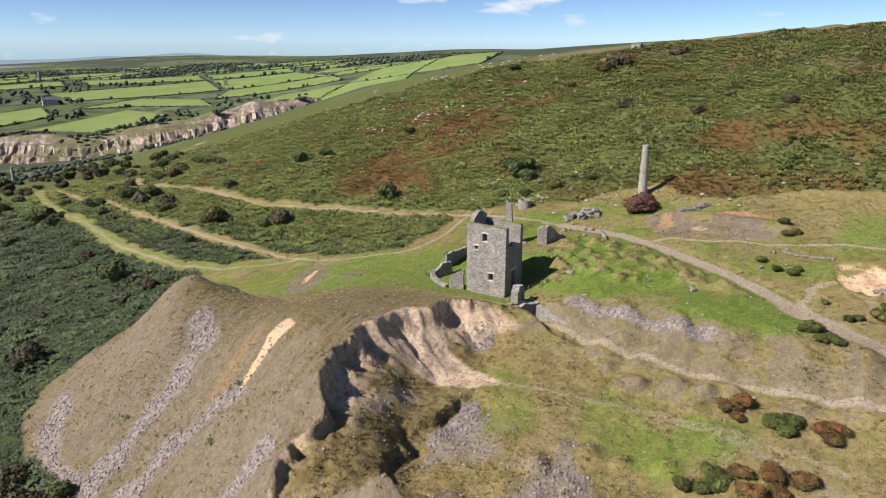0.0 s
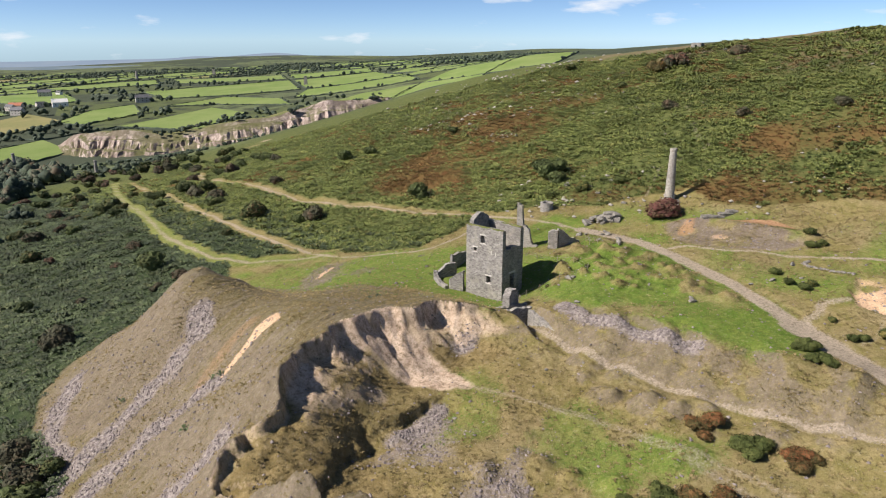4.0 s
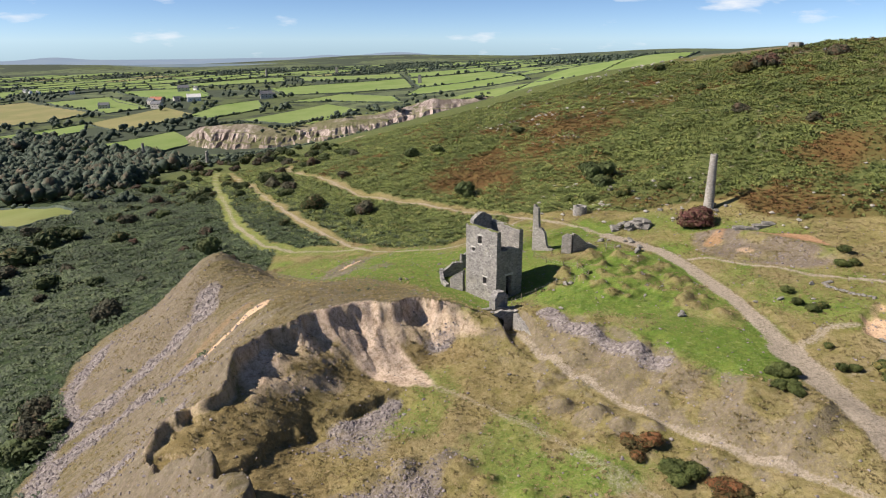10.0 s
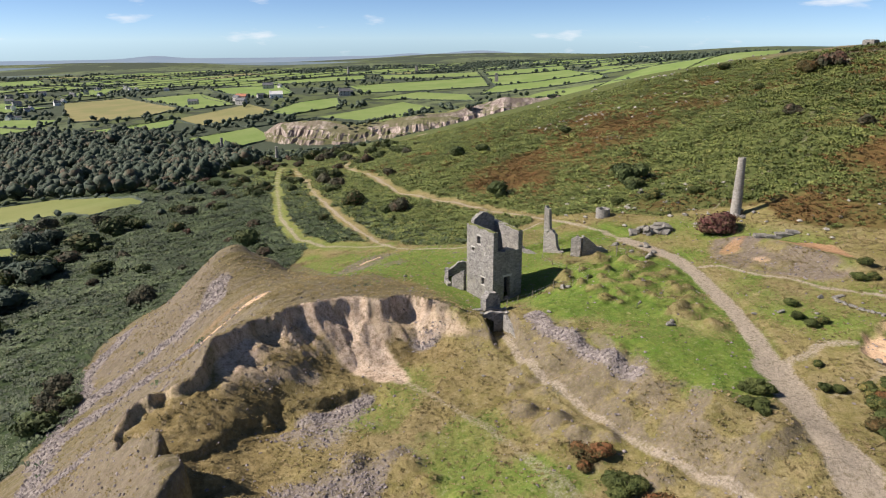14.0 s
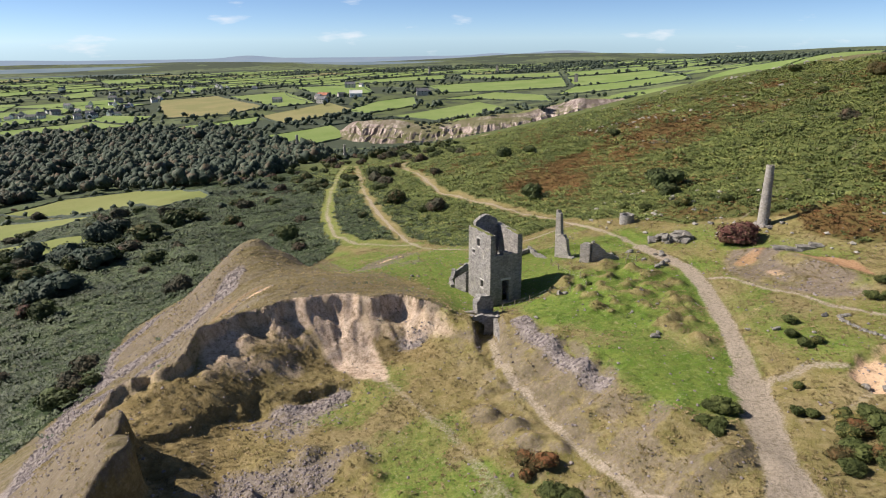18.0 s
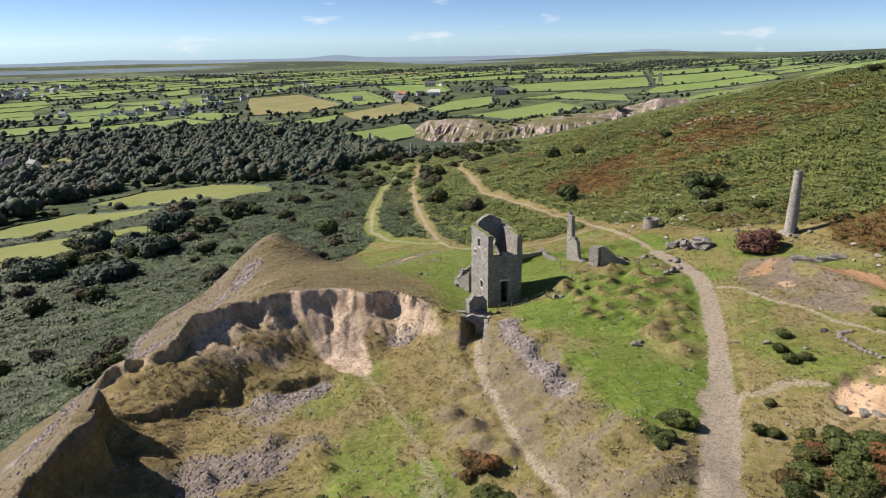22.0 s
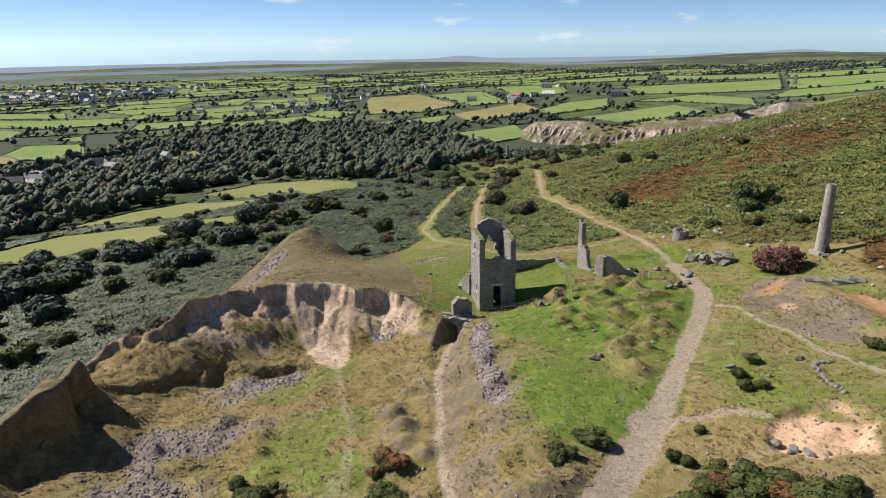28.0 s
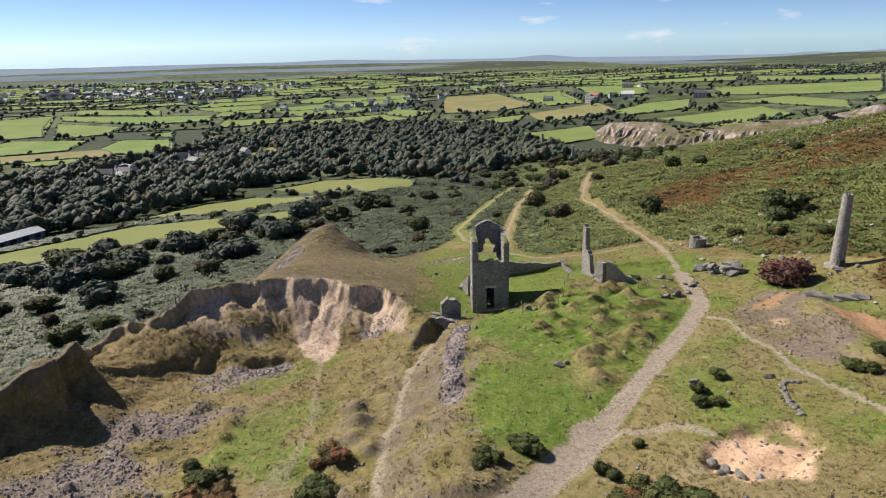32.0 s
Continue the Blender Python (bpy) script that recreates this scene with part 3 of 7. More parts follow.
# finer over the cliffs
gx = np.unique(np.r_[gx[(gx < -64) | (gx > -8)], np.arange(-64, -8, 0.36)].round(3))
gy = np.unique(np.r_[gy[(gy < -32) | (gy > 8)], np.arange(-32, -15, 0.36), np.arange(-15, 8, 0.27)].round(3))
GX, GY = np.meshgrid(gx, gy)
GZ = height(GX, GY)


# ---- what grows or lies where ----
def bracken_at(x, y):
    c = poly_soft(x, y, CLEARING, 2.5)
    p = np.minimum(line_dist(x, y, PATH_W)[0] - 1.6, np.minimum(line_dist(x, y, PATH_M)[0] - 0.9, line_dist(x, y, ROAD)[0] - np.where(y > 40, 1.2, 2.2)))
    b = (1 - smooth(0.2, 0.9, c + fbm(x, y, 6, 3, 41) * 0.45)) * smooth(0.0, 2.4, p + fbm(x, y, 5, 2, 42) * 1.2)
    b = b * (1 - smooth(0.3, 0.8, near_field(x, y, 3.0)))
    return np.clip(b, 0, 1)


def heath_at(x, y):
    """The rusty band across the hillside."""
    band = smooth(40, 5, np.abs(line_dist(x, y, [(64, 66), (85, 85), (115, 100), (165, 120)])[0])) + 0.45 * smooth(32, 6, line_dist(x, y, [(70, -8), (88, -30), (110, -60)])[0])
    return np.clip(band * 0.62 + fbm(x, y, 16, 5, 51) * 1.15 + 0.03, 0, 1) * smooth(48, 62, x) * smooth(420, 260, np.hypot(x, y))


def zones(x, y, z):
    gyy, gxx = np.gradient(z, gy, gx)
    steep = np.hypot(gxx, gyy)
    d, s = rim_cut(x, y)
    n1, n2 = fbm(x, y, 4, 3, 61), fbm(x, y, 11, 3, 62)
    core = (np.abs(x + 10) < 110) & (np.abs(y) < 110)
    heap = core & (d < 0.3) & (x < -10)
    path = np.zeros_like(x)
    for ln, wd, sf in ((ROAD[:8], 1.0, 0.8), (ROAD[7:], 0.25, 0.6), (PATH_W, 0.3, 0.7), (PATH_M, 0.25, 0.5), (SIDE, 0.3, 0.7), (SIDE_2, 0.1, 0.6), (THIN, 0.15, 0.4), (HILL_PATH, 0.15, 0.6), (FAN_PATH, 0.2, 0.8), (LOWER_TRACK, 0.3, 1.4)):
        q = line_dist(x, y, ln)[0] + n1 * 0.4
        soft = 0.78 if ln is PATH_M or ln[0] == ROAD[7] else 0.42 if ln in (LOWER_TRACK, FAN_PATH, SIDE_2, HILL_PATH) else 0.66 if ln in (PATH_W, SIDE) else 1.0
        path = np.maximum(path, smooth(wd + sf, wd, q) * soft)
    path = np.maximum(path, 0.72 * smooth(0.82, 0.36, line_dist(x, y, TRACK)[0] + n1 * 0.2))
    wide = smooth(2.7, 1.7, line_dist(x, y, [(-8, -70), (-0.9, -60.8), (5.1, -53.3), (11.2, -46.4)])[0] + n1)
    path = np.maximum(path, wide)
    brack = bracken_at(x, y)
    gravel = np.where(heap, smooth(0.34, 0.66, steep + n2 * 0.35 + n1 * 0.1) * 0.6, 0)
    for ln in TONGUES:
        gravel = np.maximum(gravel, np.where(heap, smooth(3.6, 1.0, line_dist(x, y, ln)[0] + n1 * 2.4), 0))
    stony = np.zeros_like(x)
    for ln in TONGUES:
        stony = np.maximum(stony, np.where(heap, smooth(3.0, 0.7, line_dist(x, y, ln)[0] + n1 * 2.6 + n2 * 1.0), 0))
    stony = np.maximum(stony, smooth(2.0, 0.7, line_dist(x, y, BANK)[0] + n1 * 0.6))
    stony = np.maximum(stony, smooth(7, 1, np.hypot(x + 39, (y + 19) * 1.4) + n1 * 4) * 0.6)
    stony = np.maximum(stony, smooth(4, 1, line_dist(x, y, [(-46, -38), (-58, -48)])[0] + n1 * 3) * 0.7)
    rubbly = np.maximum(smooth(9, 3, np.hypot((x + 45) * 0.75, (y + 30) * 1.5) + n1 * 5), smooth(4.5, 1.5, np.hypot((x + 38) * 0.6, (y + 14.6) * 1.6) + n1 * 2)) * core
    rubbly = np.maximum(rubbly, smooth(8, 3, np.hypot((x + 50) * 0.7, (y + 44) * 0.8) + n1 * 6) * core)
    stony = np.maximum(stony, 0.55 * rubbly)
    gravel = np.maximum(gravel, 0.8 * rubbly)
    bank = smooth(0.25, 0.55, steep + n1 * 0.15) * smooth(-25, -17, x) * smooth(4, 0, x) * smooth(-70, -55, y) * smooth(-6, -12, y)
    gravel = np.maximum(gravel, bank * 0.6)
    pitmask = core & (d > 0)
    clay = np.where(pitmask & (x < -9) & (x > -66), smooth(0.6, 1.05, steep + n1 * 0.3) * smooth(11, 4, d + n1 * 2), 0)
    clay = np.maximum(clay, np.where(pitmask, smooth(4.5, 1.5, np.hypot(x + 14.2, (y + 0.6) * 0.8) + n1 * 1.2) * smooth(0.3, 0.8, steep), 0))
    clay = clay * np.clip(0.62 + 0.6 * fbm(s, s * 0, 6, 3, 27) + 0.25 * n1, 0.12, 1) * (1 - 0.45 * smooth(-40, -50, x))
    fan = smooth(3.0, 1.4, line_dist(x, y, [(-26, 5), (-25.6, -4), (-25.1, -11.3)])[0] + n1 * 1.2) * (d > -0.2)
    fan2 = smooth(3.0, 1.2, line_dist(x, y, [(-31, 4.5), (-28.8, -3), (-26.2, -10)])[0] + n1) * (d > -0.2)
    band = smooth(6.5, 3.0, d + n1 * 2.2) * (d > 0.05) * smooth(-51, -47, x) * smooth(-10, -13, x) * core
    clay = np.maximum(clay, band * np.clip(0.72 + 0.5 * fbm(s, s * 0, 5, 3, 47), 0.25, 0.95))
    clay = np.maximum(clay, 0.5 * smooth(2.0, 0.8, d + n1 * 0.5) * (d > 0.05) * smooth(-47, -51, x) * core)
    worn = smooth(-13, -16, y) * smooth(-53, -56, x) * core
    clay = clay * (1 - 0.85 * worn)
    talus = smooth(2.6, 0.8, line_dist(x, y, [(-45, -4.5), (-41, -5.2), (-36.5, -5.6)])[0] + n1 * 1.6) * (d > 1.5)
    clay = np.maximum(clay, 0.55 * talus)
    stony = np.maximum(stony, 0.15 * talus)
    stony = np.maximum(stony, smooth(2.6, 1.0, np.hypot((x + 17) * 0.7, y + 5.2) + n1 * 0.8))
    stony = np.maximum(stony, smooth(2.0, 0.6, line_dist(x, y, [(-31, -12.4), (-35.5, -13.2), (-40.6, -12.4)])[0] + n1 * 1.0))
    clay = np.maximum(clay, np.maximum(fan, fan2) * core)
    dark = np.where(pitmask, 0.55 * smooth(2.5, 6.0, d) * smooth(-12, -18, x) * smooth(-40, -18, y + n2 * 8), 0) * (1 - clay)
    dark = np.where(pitmask & (x < -9), np.maximum(dark, 0.95 * smooth(0.6, 2.0, d) * smooth(16, 8, d + n1 * 4) * smooth(-12, -17, x) * (1 - clay)), dark)
    dark = np.maximum(dark, np.where(pitmask, worn * smooth(12, 8, d), 0))
    white = smooth(0.40, 0.95, poly_soft(x, y, WHITE_PIT, 2.6) * 0.95 + n1 * 0.75)
    white = np.maximum(white, smooth(0.35, 0.8, poly_soft(x, y, STREAK, 0.9) + n1 * 0.35) * 0.9)
    white = np.maximum(white, smooth(0.9, 0.3, line_dist(x, y, STREAK_2)[0] + n1 * 0.3))
    scar = poly_soft(x, y, SCAR, 1.8) * smooth(-0.8, 0.3, n1 + 0.1)
    gravel = np.maximum(gravel, scar * 0.9)
    white = np.maximum(white, smooth(1.7, 0.6, np.hypot(x - 42.6, (y + 22.5) * 0.6) + n1 * 1.2) * 0.6)
    orange = np.maximum(smooth(0.5, 0.85, poly_soft(x, y, ORANGE, 1.5) + n1 * 0.6), 0.7 * smooth(1.8, 0.6, line_dist(x, y, [(43.5, -15.5), (48.4, -15.0)])[0] + n1))
    orange = np.maximum(orange, 0.35 * smooth(1.8, 0.5, line_dist(x, y, [(-36.5, 24), (-42, 23), (-48, 21.5)])[0] + n1))
    lush = poly_soft(x, y, GREEN, 4.0) * smooth(-0.5, 0.3, n2 + 0.2)
    lush = np.maximum(lush, smooth(7, 2, line_dist(x, y, [(-24, -12), (-29, -17), (-34, -18)])[0] + n1 * 3) * 0.9 * core)
    lush = np.maximum(lush, smooth(7, 2, line_dist(x, y, [(-26, -30), (-30, -38), (-24, -44)])[0] + n1 * 4) * 0.75 * core)
    lush = np.maximum(lush, smooth(6, 2, line_dist(x, y, PATH_W)[0] + n1 * 2) * 0.6)
    lush = np.maximum(lush, smooth(9, 3, line_dist(x, y, [(6, 30), (-6, 40), (-12, 62), (0, 66)])[0] + n1 * 3) * 0.7)
    yard = poly_soft(x, y, [(-12, 8), (-9, -2), (8, -3), (34, 0), (44, 10), (40, 32), (18, 32), (10, 60), (-4, 80), (-16, 56), (-18, 34), (-14, 18)], 5.0)
    lush = np.maximum(lush, yard * smooth(-0.5, 0.25, n2 + 0.2) * 0.85)
    tip = smooth(6, 2, line_dist(x, y, [(-6, 46), (5, 54)])[0] + n1 * 3) * 0.8 + smooth(4, 1.5, np.hypot(x - 1, y - 38) + n1 * 3) * 0.7
    gravel = np.maximum(gravel, np.clip(tip, 0, 1))
    east = smooth(34, 38, x) * smooth(62, 50, x) * smooth(-70, -60, y) * smooth(12, 4, y) + smooth(18, 24, x) * smooth(40, 34, x) * smooth(-64, -50, y) * smooth(-20, -30, y)
    lush = np.maximum(lush, np.clip(east, 0, 1) * smooth(-0.35, 0.35, n2 + 0.15) * 0.75 * (1 - scar))
    dry = np.where(heap, 0.9, 0) + bank * 0.5
    hum = mounds(x, y, GREEN_MOUNDS, 0.35, 0.95, 1.0) * poly_soft(x, y, GREEN, 2.0)
    dark = np.maximum(dark, 0.45 * smooth(0.55, 1.0, hum + n1 * 0.45))
    lush = lush * (1 - 0.6 * smooth(0.5, 1.0, hum + n1 * 0.5))
    dry = dry + 0.8 * smooth(30, 38, z + n2 * 3) * smooth(420, 300, np.hypot(x, y))
    brack = brack * (1 - 0.85 * smooth(33, 40, z + n2 * 5) * smooth(120, 160, x))
    damp = smooth(25, -10, x - 0.12 * y)
    meadow = smooth(330, 600, np.hypot(x, y)) * smooth(80, 200, y)
    return dict(path=path, bracken=brack, gravel=gravel, stony=stony, clay=clay, dark=dark, white=white, orange=orange,
                lush=lush, dry=np.clip(dry, 0, 1), heath=heath_at(x, y), meadow=meadow, damp=damp)


def ground_material():
    m, t, bs = material("open_ground")
    p = place(t, True)
    big, mid, fine = noise_node(t, p, 0.09, 5.0), noise_node(t, p, 0.55, 5.0), noise_node(t, p, 3.2, 4.0, 0.65)
    grit = noise_node(t, p, 9.0, 2.0, 0.7)

    def mask(name, spread=0.35):
        a = t.nodes.new("ShaderNodeAttribute")
        a.attribute_name = name
        rough = maths(t, "MULTIPLY", ranged(t, fine, 0.25, 0.75, -1.0, 1.0), spread)
        n = t.nodes.new("ShaderNodeMath")
        n.operation = "ADD"
        t.links.new(a.outputs["Fac"], n.inputs[0])
        t.links.new(maths(t, "MULTIPLY", rough, ranged(t, a.outputs["Fac"], 0.0, 0.25)), n.inputs[1])
        return ranged(t, n.outputs[0], 0.12, 0.88)

    grass = blended(t, ranged(t, mid, 0.35, 0.65), (0.173, 0.154, 0.050), (0.262, 0.212, 0.097))
    grass = blended(t, ranged(t, big, 0.45, 0.62, 0.0, 0.55), grass, (0.265, 0.210, 0.120))
    grass = blended(t, ranged(t, fine, 0.5, 0.8, 0.0, 0.5), grass, (0.105, 0.098, 0.036))
    lush = blended(t, ranged(t, mid, 0.35, 0.65), (0.098, 0.174, 0.022), (0.165, 0.214, 0.042))
    lush = blended(t, ranged(t, fine, 0.52, 0.75, 0.0, 0.45), lush, (0.150, 0.140, 0.055))
    col = blended(t, mask("lush"), grass, lush)
    dry = blended(t, ranged(t, mid, 0.3, 0.7), (0.128, 0.104, 0.056), (0.185, 0.150, 0.090))
    dry = blended(t, ranged(t, big, 0.42, 0.6, 0.0, 0.7), dry, (0.150, 0.126, 0.058))
    dark = blended(t, ranged(t, mid, 0.35, 0.65), (0.170, 0.125, 0.054), (0.270, 0.205, 0.100))
    dark = blended(t, ranged(t, fine, 0.45, 0.7, 0.0, 0.6), dark, (0.145, 0.125, 0.048))
    col = blended(t, mask("dark"), col, dark)
    wash = t.nodes.new("ShaderNodeMapping")
    wash.inputs["Rotation"].default_value = (0, 0, -0.2)
    wash.inputs["Scale"].default_value = (0.10, 1.0, 0.10)
    t.links.new(p, wash.inputs["Vector"])
    streak = noise_node(t, wash.outputs["Vector"], 1.1, 5.0, 0.7)
    rill = noise_node(t, wash.outputs["Vector"], 3.4, 4.0, 0.65)
    dry = blended(t, ranged(t, streak, 0.46, 0.60, 0.0, 0.65), dry, (0.205, 0.172, 0.148))
    dry = blended(t, ranged(t, rill, 0.50, 0.66, 0.0, 0.55), dry, (0.098, 0.088, 0.040))
    col = blended(t, mask("dry"), col, dry)
    gravel = blended(t, ranged(t, mid, 0.35, 0.65), (0.155, 0.122, 0.100), (0.225, 0.182, 0.152))
    gravel = blended(t, ranged(t, streak, 0.44, 0.62, 0.0, 0.7), gravel, (0.150, 0.125, 0.075))
    gravel = blended(t, ranged(t, grit, 0.45, 0.75, 0.0, 0.55), gravel, (0.160, 0.135, 0.115))
    col = blended(t, mask("gravel"), col, gravel)
    vor = t.nodes.new("ShaderNodeTexVoronoi")
    vor.inputs["Scale"].default_value = 2.6
    t.links.new(p, vor.inputs["Vector"])
    sep = t.nodes.new("ShaderNodeSeparateColor")
    t.links.new(vor.outputs["Color"], sep.inputs["Color"])
    stones = blended(t, sep.outputs["Green"], (0.15, 0.127, 0.122), (0.33, 0.29, 0.275))
    col = blended(t, mask("stony"), col, stones)
    clay = blended(t, ranged(t, mid, 0.3, 0.7), (0.50, 0.375, 0.285), (0.66, 0.53, 0.42))
    clay = blended(t, ranged(t, fine, 0.48, 0.68, 0.0, 0.8), clay, (0.31, 0.225, 0.155))
    smp = t.nodes.new("ShaderNodeMapping")
    smp.inputs["Scale"].default_value = (1.0, 1.0, 0.16)
    t.links.new(p, smp.inputs["Vector"])
    clay = blended(t, ranged(t, noise_node(t, smp.outputs["Vector"], 1.5, 4.0), 0.50, 0.66, 0.0, 0.75), clay, (0.25, 0.175, 0.115))
    col = blended(t, mask("clay"), col, clay)
    col = blended(t, mask("orange"), col, blended(t, fine, (0.30, 0.165, 0.085), (0.40, 0.25, 0.15)))
    col = blended(t, mask("white"), col, blended(t, fine, (0.50, 0.325, 0.20), (0.66, 0.475, 0.325)))
    fern = blended(t, ranged(t, mid, 0.35, 0.65), (0.062, 0.080, 0.025), (0.126, 0.140, 0.048))
    fern = blended(t, mask("damp", 0.1), fern, blended(t, ranged(t, mid, 0.35, 0.65), (0.026, 0.042, 0.018), (0.055, 0.074, 0.034)))
    fern = blended(t, mask("heath"), fern, blended(t, mid, (0.095, 0.085, 0.030), (0.150, 0.070, 0.030)))
    col = blended(t, mask("bracken"), col, fern)
    col = blended(t, mask("path", 0.5), col, blended(t, ranged(t, fine, 0.3, 0.7), (0.252, 0.208, 0.163), (0.390, 0.330, 0.263)))
    cell = t.nodes.new("ShaderNodeTexVoronoi")
    cell.inputs["Scale"].default_value = 0.0055
    t.links.new(p, cell.inputs["Vector"])
    csep = t.nodes.new("ShaderNodeSeparateColor")
    t.links.new(cell.outputs["Color"], csep.inputs["Color"])
    mead = blended(t, ranged(t, csep.outputs["Red"], 0.45, 0.6), (0.062, 0.076, 0.050), (0.125, 0.150, 0.075))
    mead = blended(t, ranged(t, csep.outputs["Green"], 0.8, 0.82), mead, (0.095, 0.115, 0.05))
    mead = blended(t, ranged(t, noise_node(t, p, 0.03, 4.0), 0.5, 0.6), mead, (0.055, 0.066, 0.042))
    col = blended(t, mask("meadow", 0.0), col, mead)
    # pale stones and dark tufts too small to model
    spk = t.nodes.new("ShaderNodeTexVoronoi")
    spk.inputs["Scale"].default_value = 2.1
    t.links.new(p, spk.inputs["Vector"])
    ssep = t.nodes.new("ShaderNodeSeparateColor")
    t.links.new(spk.outputs["Color"], ssep.inputs["Color"])
    dot = maths(t, "MULTIPLY", ranged(t, spk.outputs["Distance"], 0.30, 0.16), ranged(t, ssep.outputs["Red"], 0.80, 0.84))
    tuft = maths(t, "MULTIPLY", ranged(t, spk.outputs["Distance"], 0.45, 0.2), ranged(t, ssep.outputs["Blue"], 0.62, 0.68))
    open_ = maths(t, "SUBTRACT", 1.0, mask("bracken"))
    near_ = maths(t, "MULTIPLY", open_, maths(t, "SUBTRACT", 1.0, mask("meadow", 0.0)))
    col = blended(t, maths(t, "MULTIPLY", maths(t, "MULTIPLY", tuft, near_), 0.3), col, (0.105, 0.096, 0.040))
    col = blended(t, maths(t, "MULTIPLY", maths(t, "MULTIPLY", dot, near_), maths(t, "ADD", maths(t, "MULTIPLY", mask("gravel"), 0.25), 0.08)), col, (0.40, 0.37, 0.34))
    # fine grain of tufts, grit and bare specks over everything near
    speck = noise_node(t, p, 1.7, 6.0, 0.75)
    col = blended(t, maths(t, "MULTIPLY", ranged(t, speck, 0.50, 0.66), maths(t, "MULTIPLY", near_, 0.55)), col, (0.085, 0.074, 0.032))
    col = blended(t, maths(t, "MULTIPLY", ranged(t, speck, 0.46, 0.32), maths(t, "MULTIPLY", near_, 0.45)), col, (0.34, 0.30, 0.20))
    t.links.new(col, bs.inputs["Base Color"])
    bs.inputs["Roughness"].default_value = 0.95
    bs.inputs["Specular IOR Level"].default_value = 0.1
    h = maths(t, "ADD", maths(t, "MULTIPLY", fine, 0.6), maths(t, "MULTIPLY", grit, 0.4))
    bumped(t, bs, h, 0.75, 0.3)
    return m


Z = zones(GX, GY, GZ)
ny, nx = GX.shape
idx = np.arange(ny * nx).reshape(ny, nx)
quads = np.stack([idx[:-1, :-1], idx[:-1, 1:], idx[1:, 1:], idx[1:, :-1]], -1).reshape(-1, 4)
ground_mesh = quick_mesh("ground", np.stack([GX, GY, GZ], -1).reshape(-1, 3), quads, ground_material())
for zname, zval in Z.items():
    ground_mesh.attributes.new(zname, "FLOAT", "POINT").data.foreach_set("value", zval.astype(np.float32).ravel())
ground = tagged(new("ground", ground_mesh), "moorland ground of grass, spoil, bare clay and worn tracks", "ground", kind="structure")


# ---- masonry ----
def wall_mesh(p0, p1, z0, top, thick, rects=(), gone=None, cell=0.42, rough=0.035, seed=1):
    """A standing wall from p0 to p1: lattice cells of stone under the line top(u), with openings right through it."""
    gen = np.random.default_rng(seed)
    length = math.hypot(p1[0] - p0[0], p1[1] - p0[1])
    ux, uy = (p1[0] - p0[0]) / length, (p1[1] - p0[1]) / length
    us = set(np.round(np.linspace(0, length, max(2, round(length / cell) + 1)), 3))
    zmax = max(top(u) for u in np.linspace(0, length, 60))
    zs = set(np.round(np.linspace(z0, zmax, max(2, round((zmax - z0) / cell) + 1)), 3))
    for u0, u1, a, b in rects:
        us = {u for u in us if min(abs(u - u0), abs(u - u1)) > 0.12} | {u0, u1}
        zs = {z for z in zs if min(abs(z - a), abs(z - b)) > 0.12} | {a, b}
    us, zs = sorted(us), sorted(zs)

    def solid(i, j):
        if not (0 <= i < len(us) - 1 and 0 <= j < len(zs) - 1):
            return False
        u, z = (us[i] + us[i + 1]) / 2, (zs[j] + zs[j + 1]) / 2
        if zs[j] > max(top(us[i]), top(us[i + 1])) - 0.06:
            return False
        if any(u0 < u < u1 and a < z < b for u0, u1, a, b in rects):
            return False
        return not (gone and gone(u, z))

    bm, pool = bmesh.new(), {}

    def vert(i, j, k):
        if (i, j, k) not in pool:
            u, z = us[i], min(zs[j], top(us[i]))
            n = (k - 0.5) * thick + gen.normal() * rough * 0.6
            u, z = u + gen.normal() * rough * (0 < i < len(us) - 1), z + gen.normal() * rough
            pool[i, j, k] = bm.verts.new((p0[0] + u * ux - n * uy, p0[1] + u * uy + n * ux, z))
        return pool[i, j, k]

    for i in range(len(us) - 1):
        for j in range(len(zs) - 1):
            if not solid(i, j):
                continue
            bm.faces.new([vert(i, j, 0), vert(i + 1, j, 0), vert(i + 1, j + 1, 0), vert(i, j + 1, 0)])
            bm.faces.new([vert(i, j + 1, 1), vert(i + 1, j + 1, 1), vert(i + 1, j, 1), vert(i, j, 1)])
            for di, dj, e in ((0, -1, ((i, j), (i + 1, j))), (0, 1, ((i + 1, j + 1), (i, j + 1))), (-1, 0, ((i, j + 1), (i, j))), (1, 0, ((i + 1, j), (i + 1, j + 1)))):
                if not solid(i + di, j + dj):
                    (a, b), (c, d) = e
                    bm.faces.new([vert(c, d, 0), vert(a, b, 0), vert(a, b, 1), vert(c, d, 1)])
    return bm


def ragged(points, seed=0, size=0.25):
    """A broken wall top through (u, z) points, with stones missing."""
    us, hs = [p[0] for p in points], [p[1] for p in points]

    def top(u):
        k = math.floor(u * 2.1)
        jag = math.sin(k * 12.9898 + seed * 7.7) * 43758.5453
        return float(np.interp(u, us, hs)) + (jag - math.floor(jag) - 0.5) * 2 * size
    return top


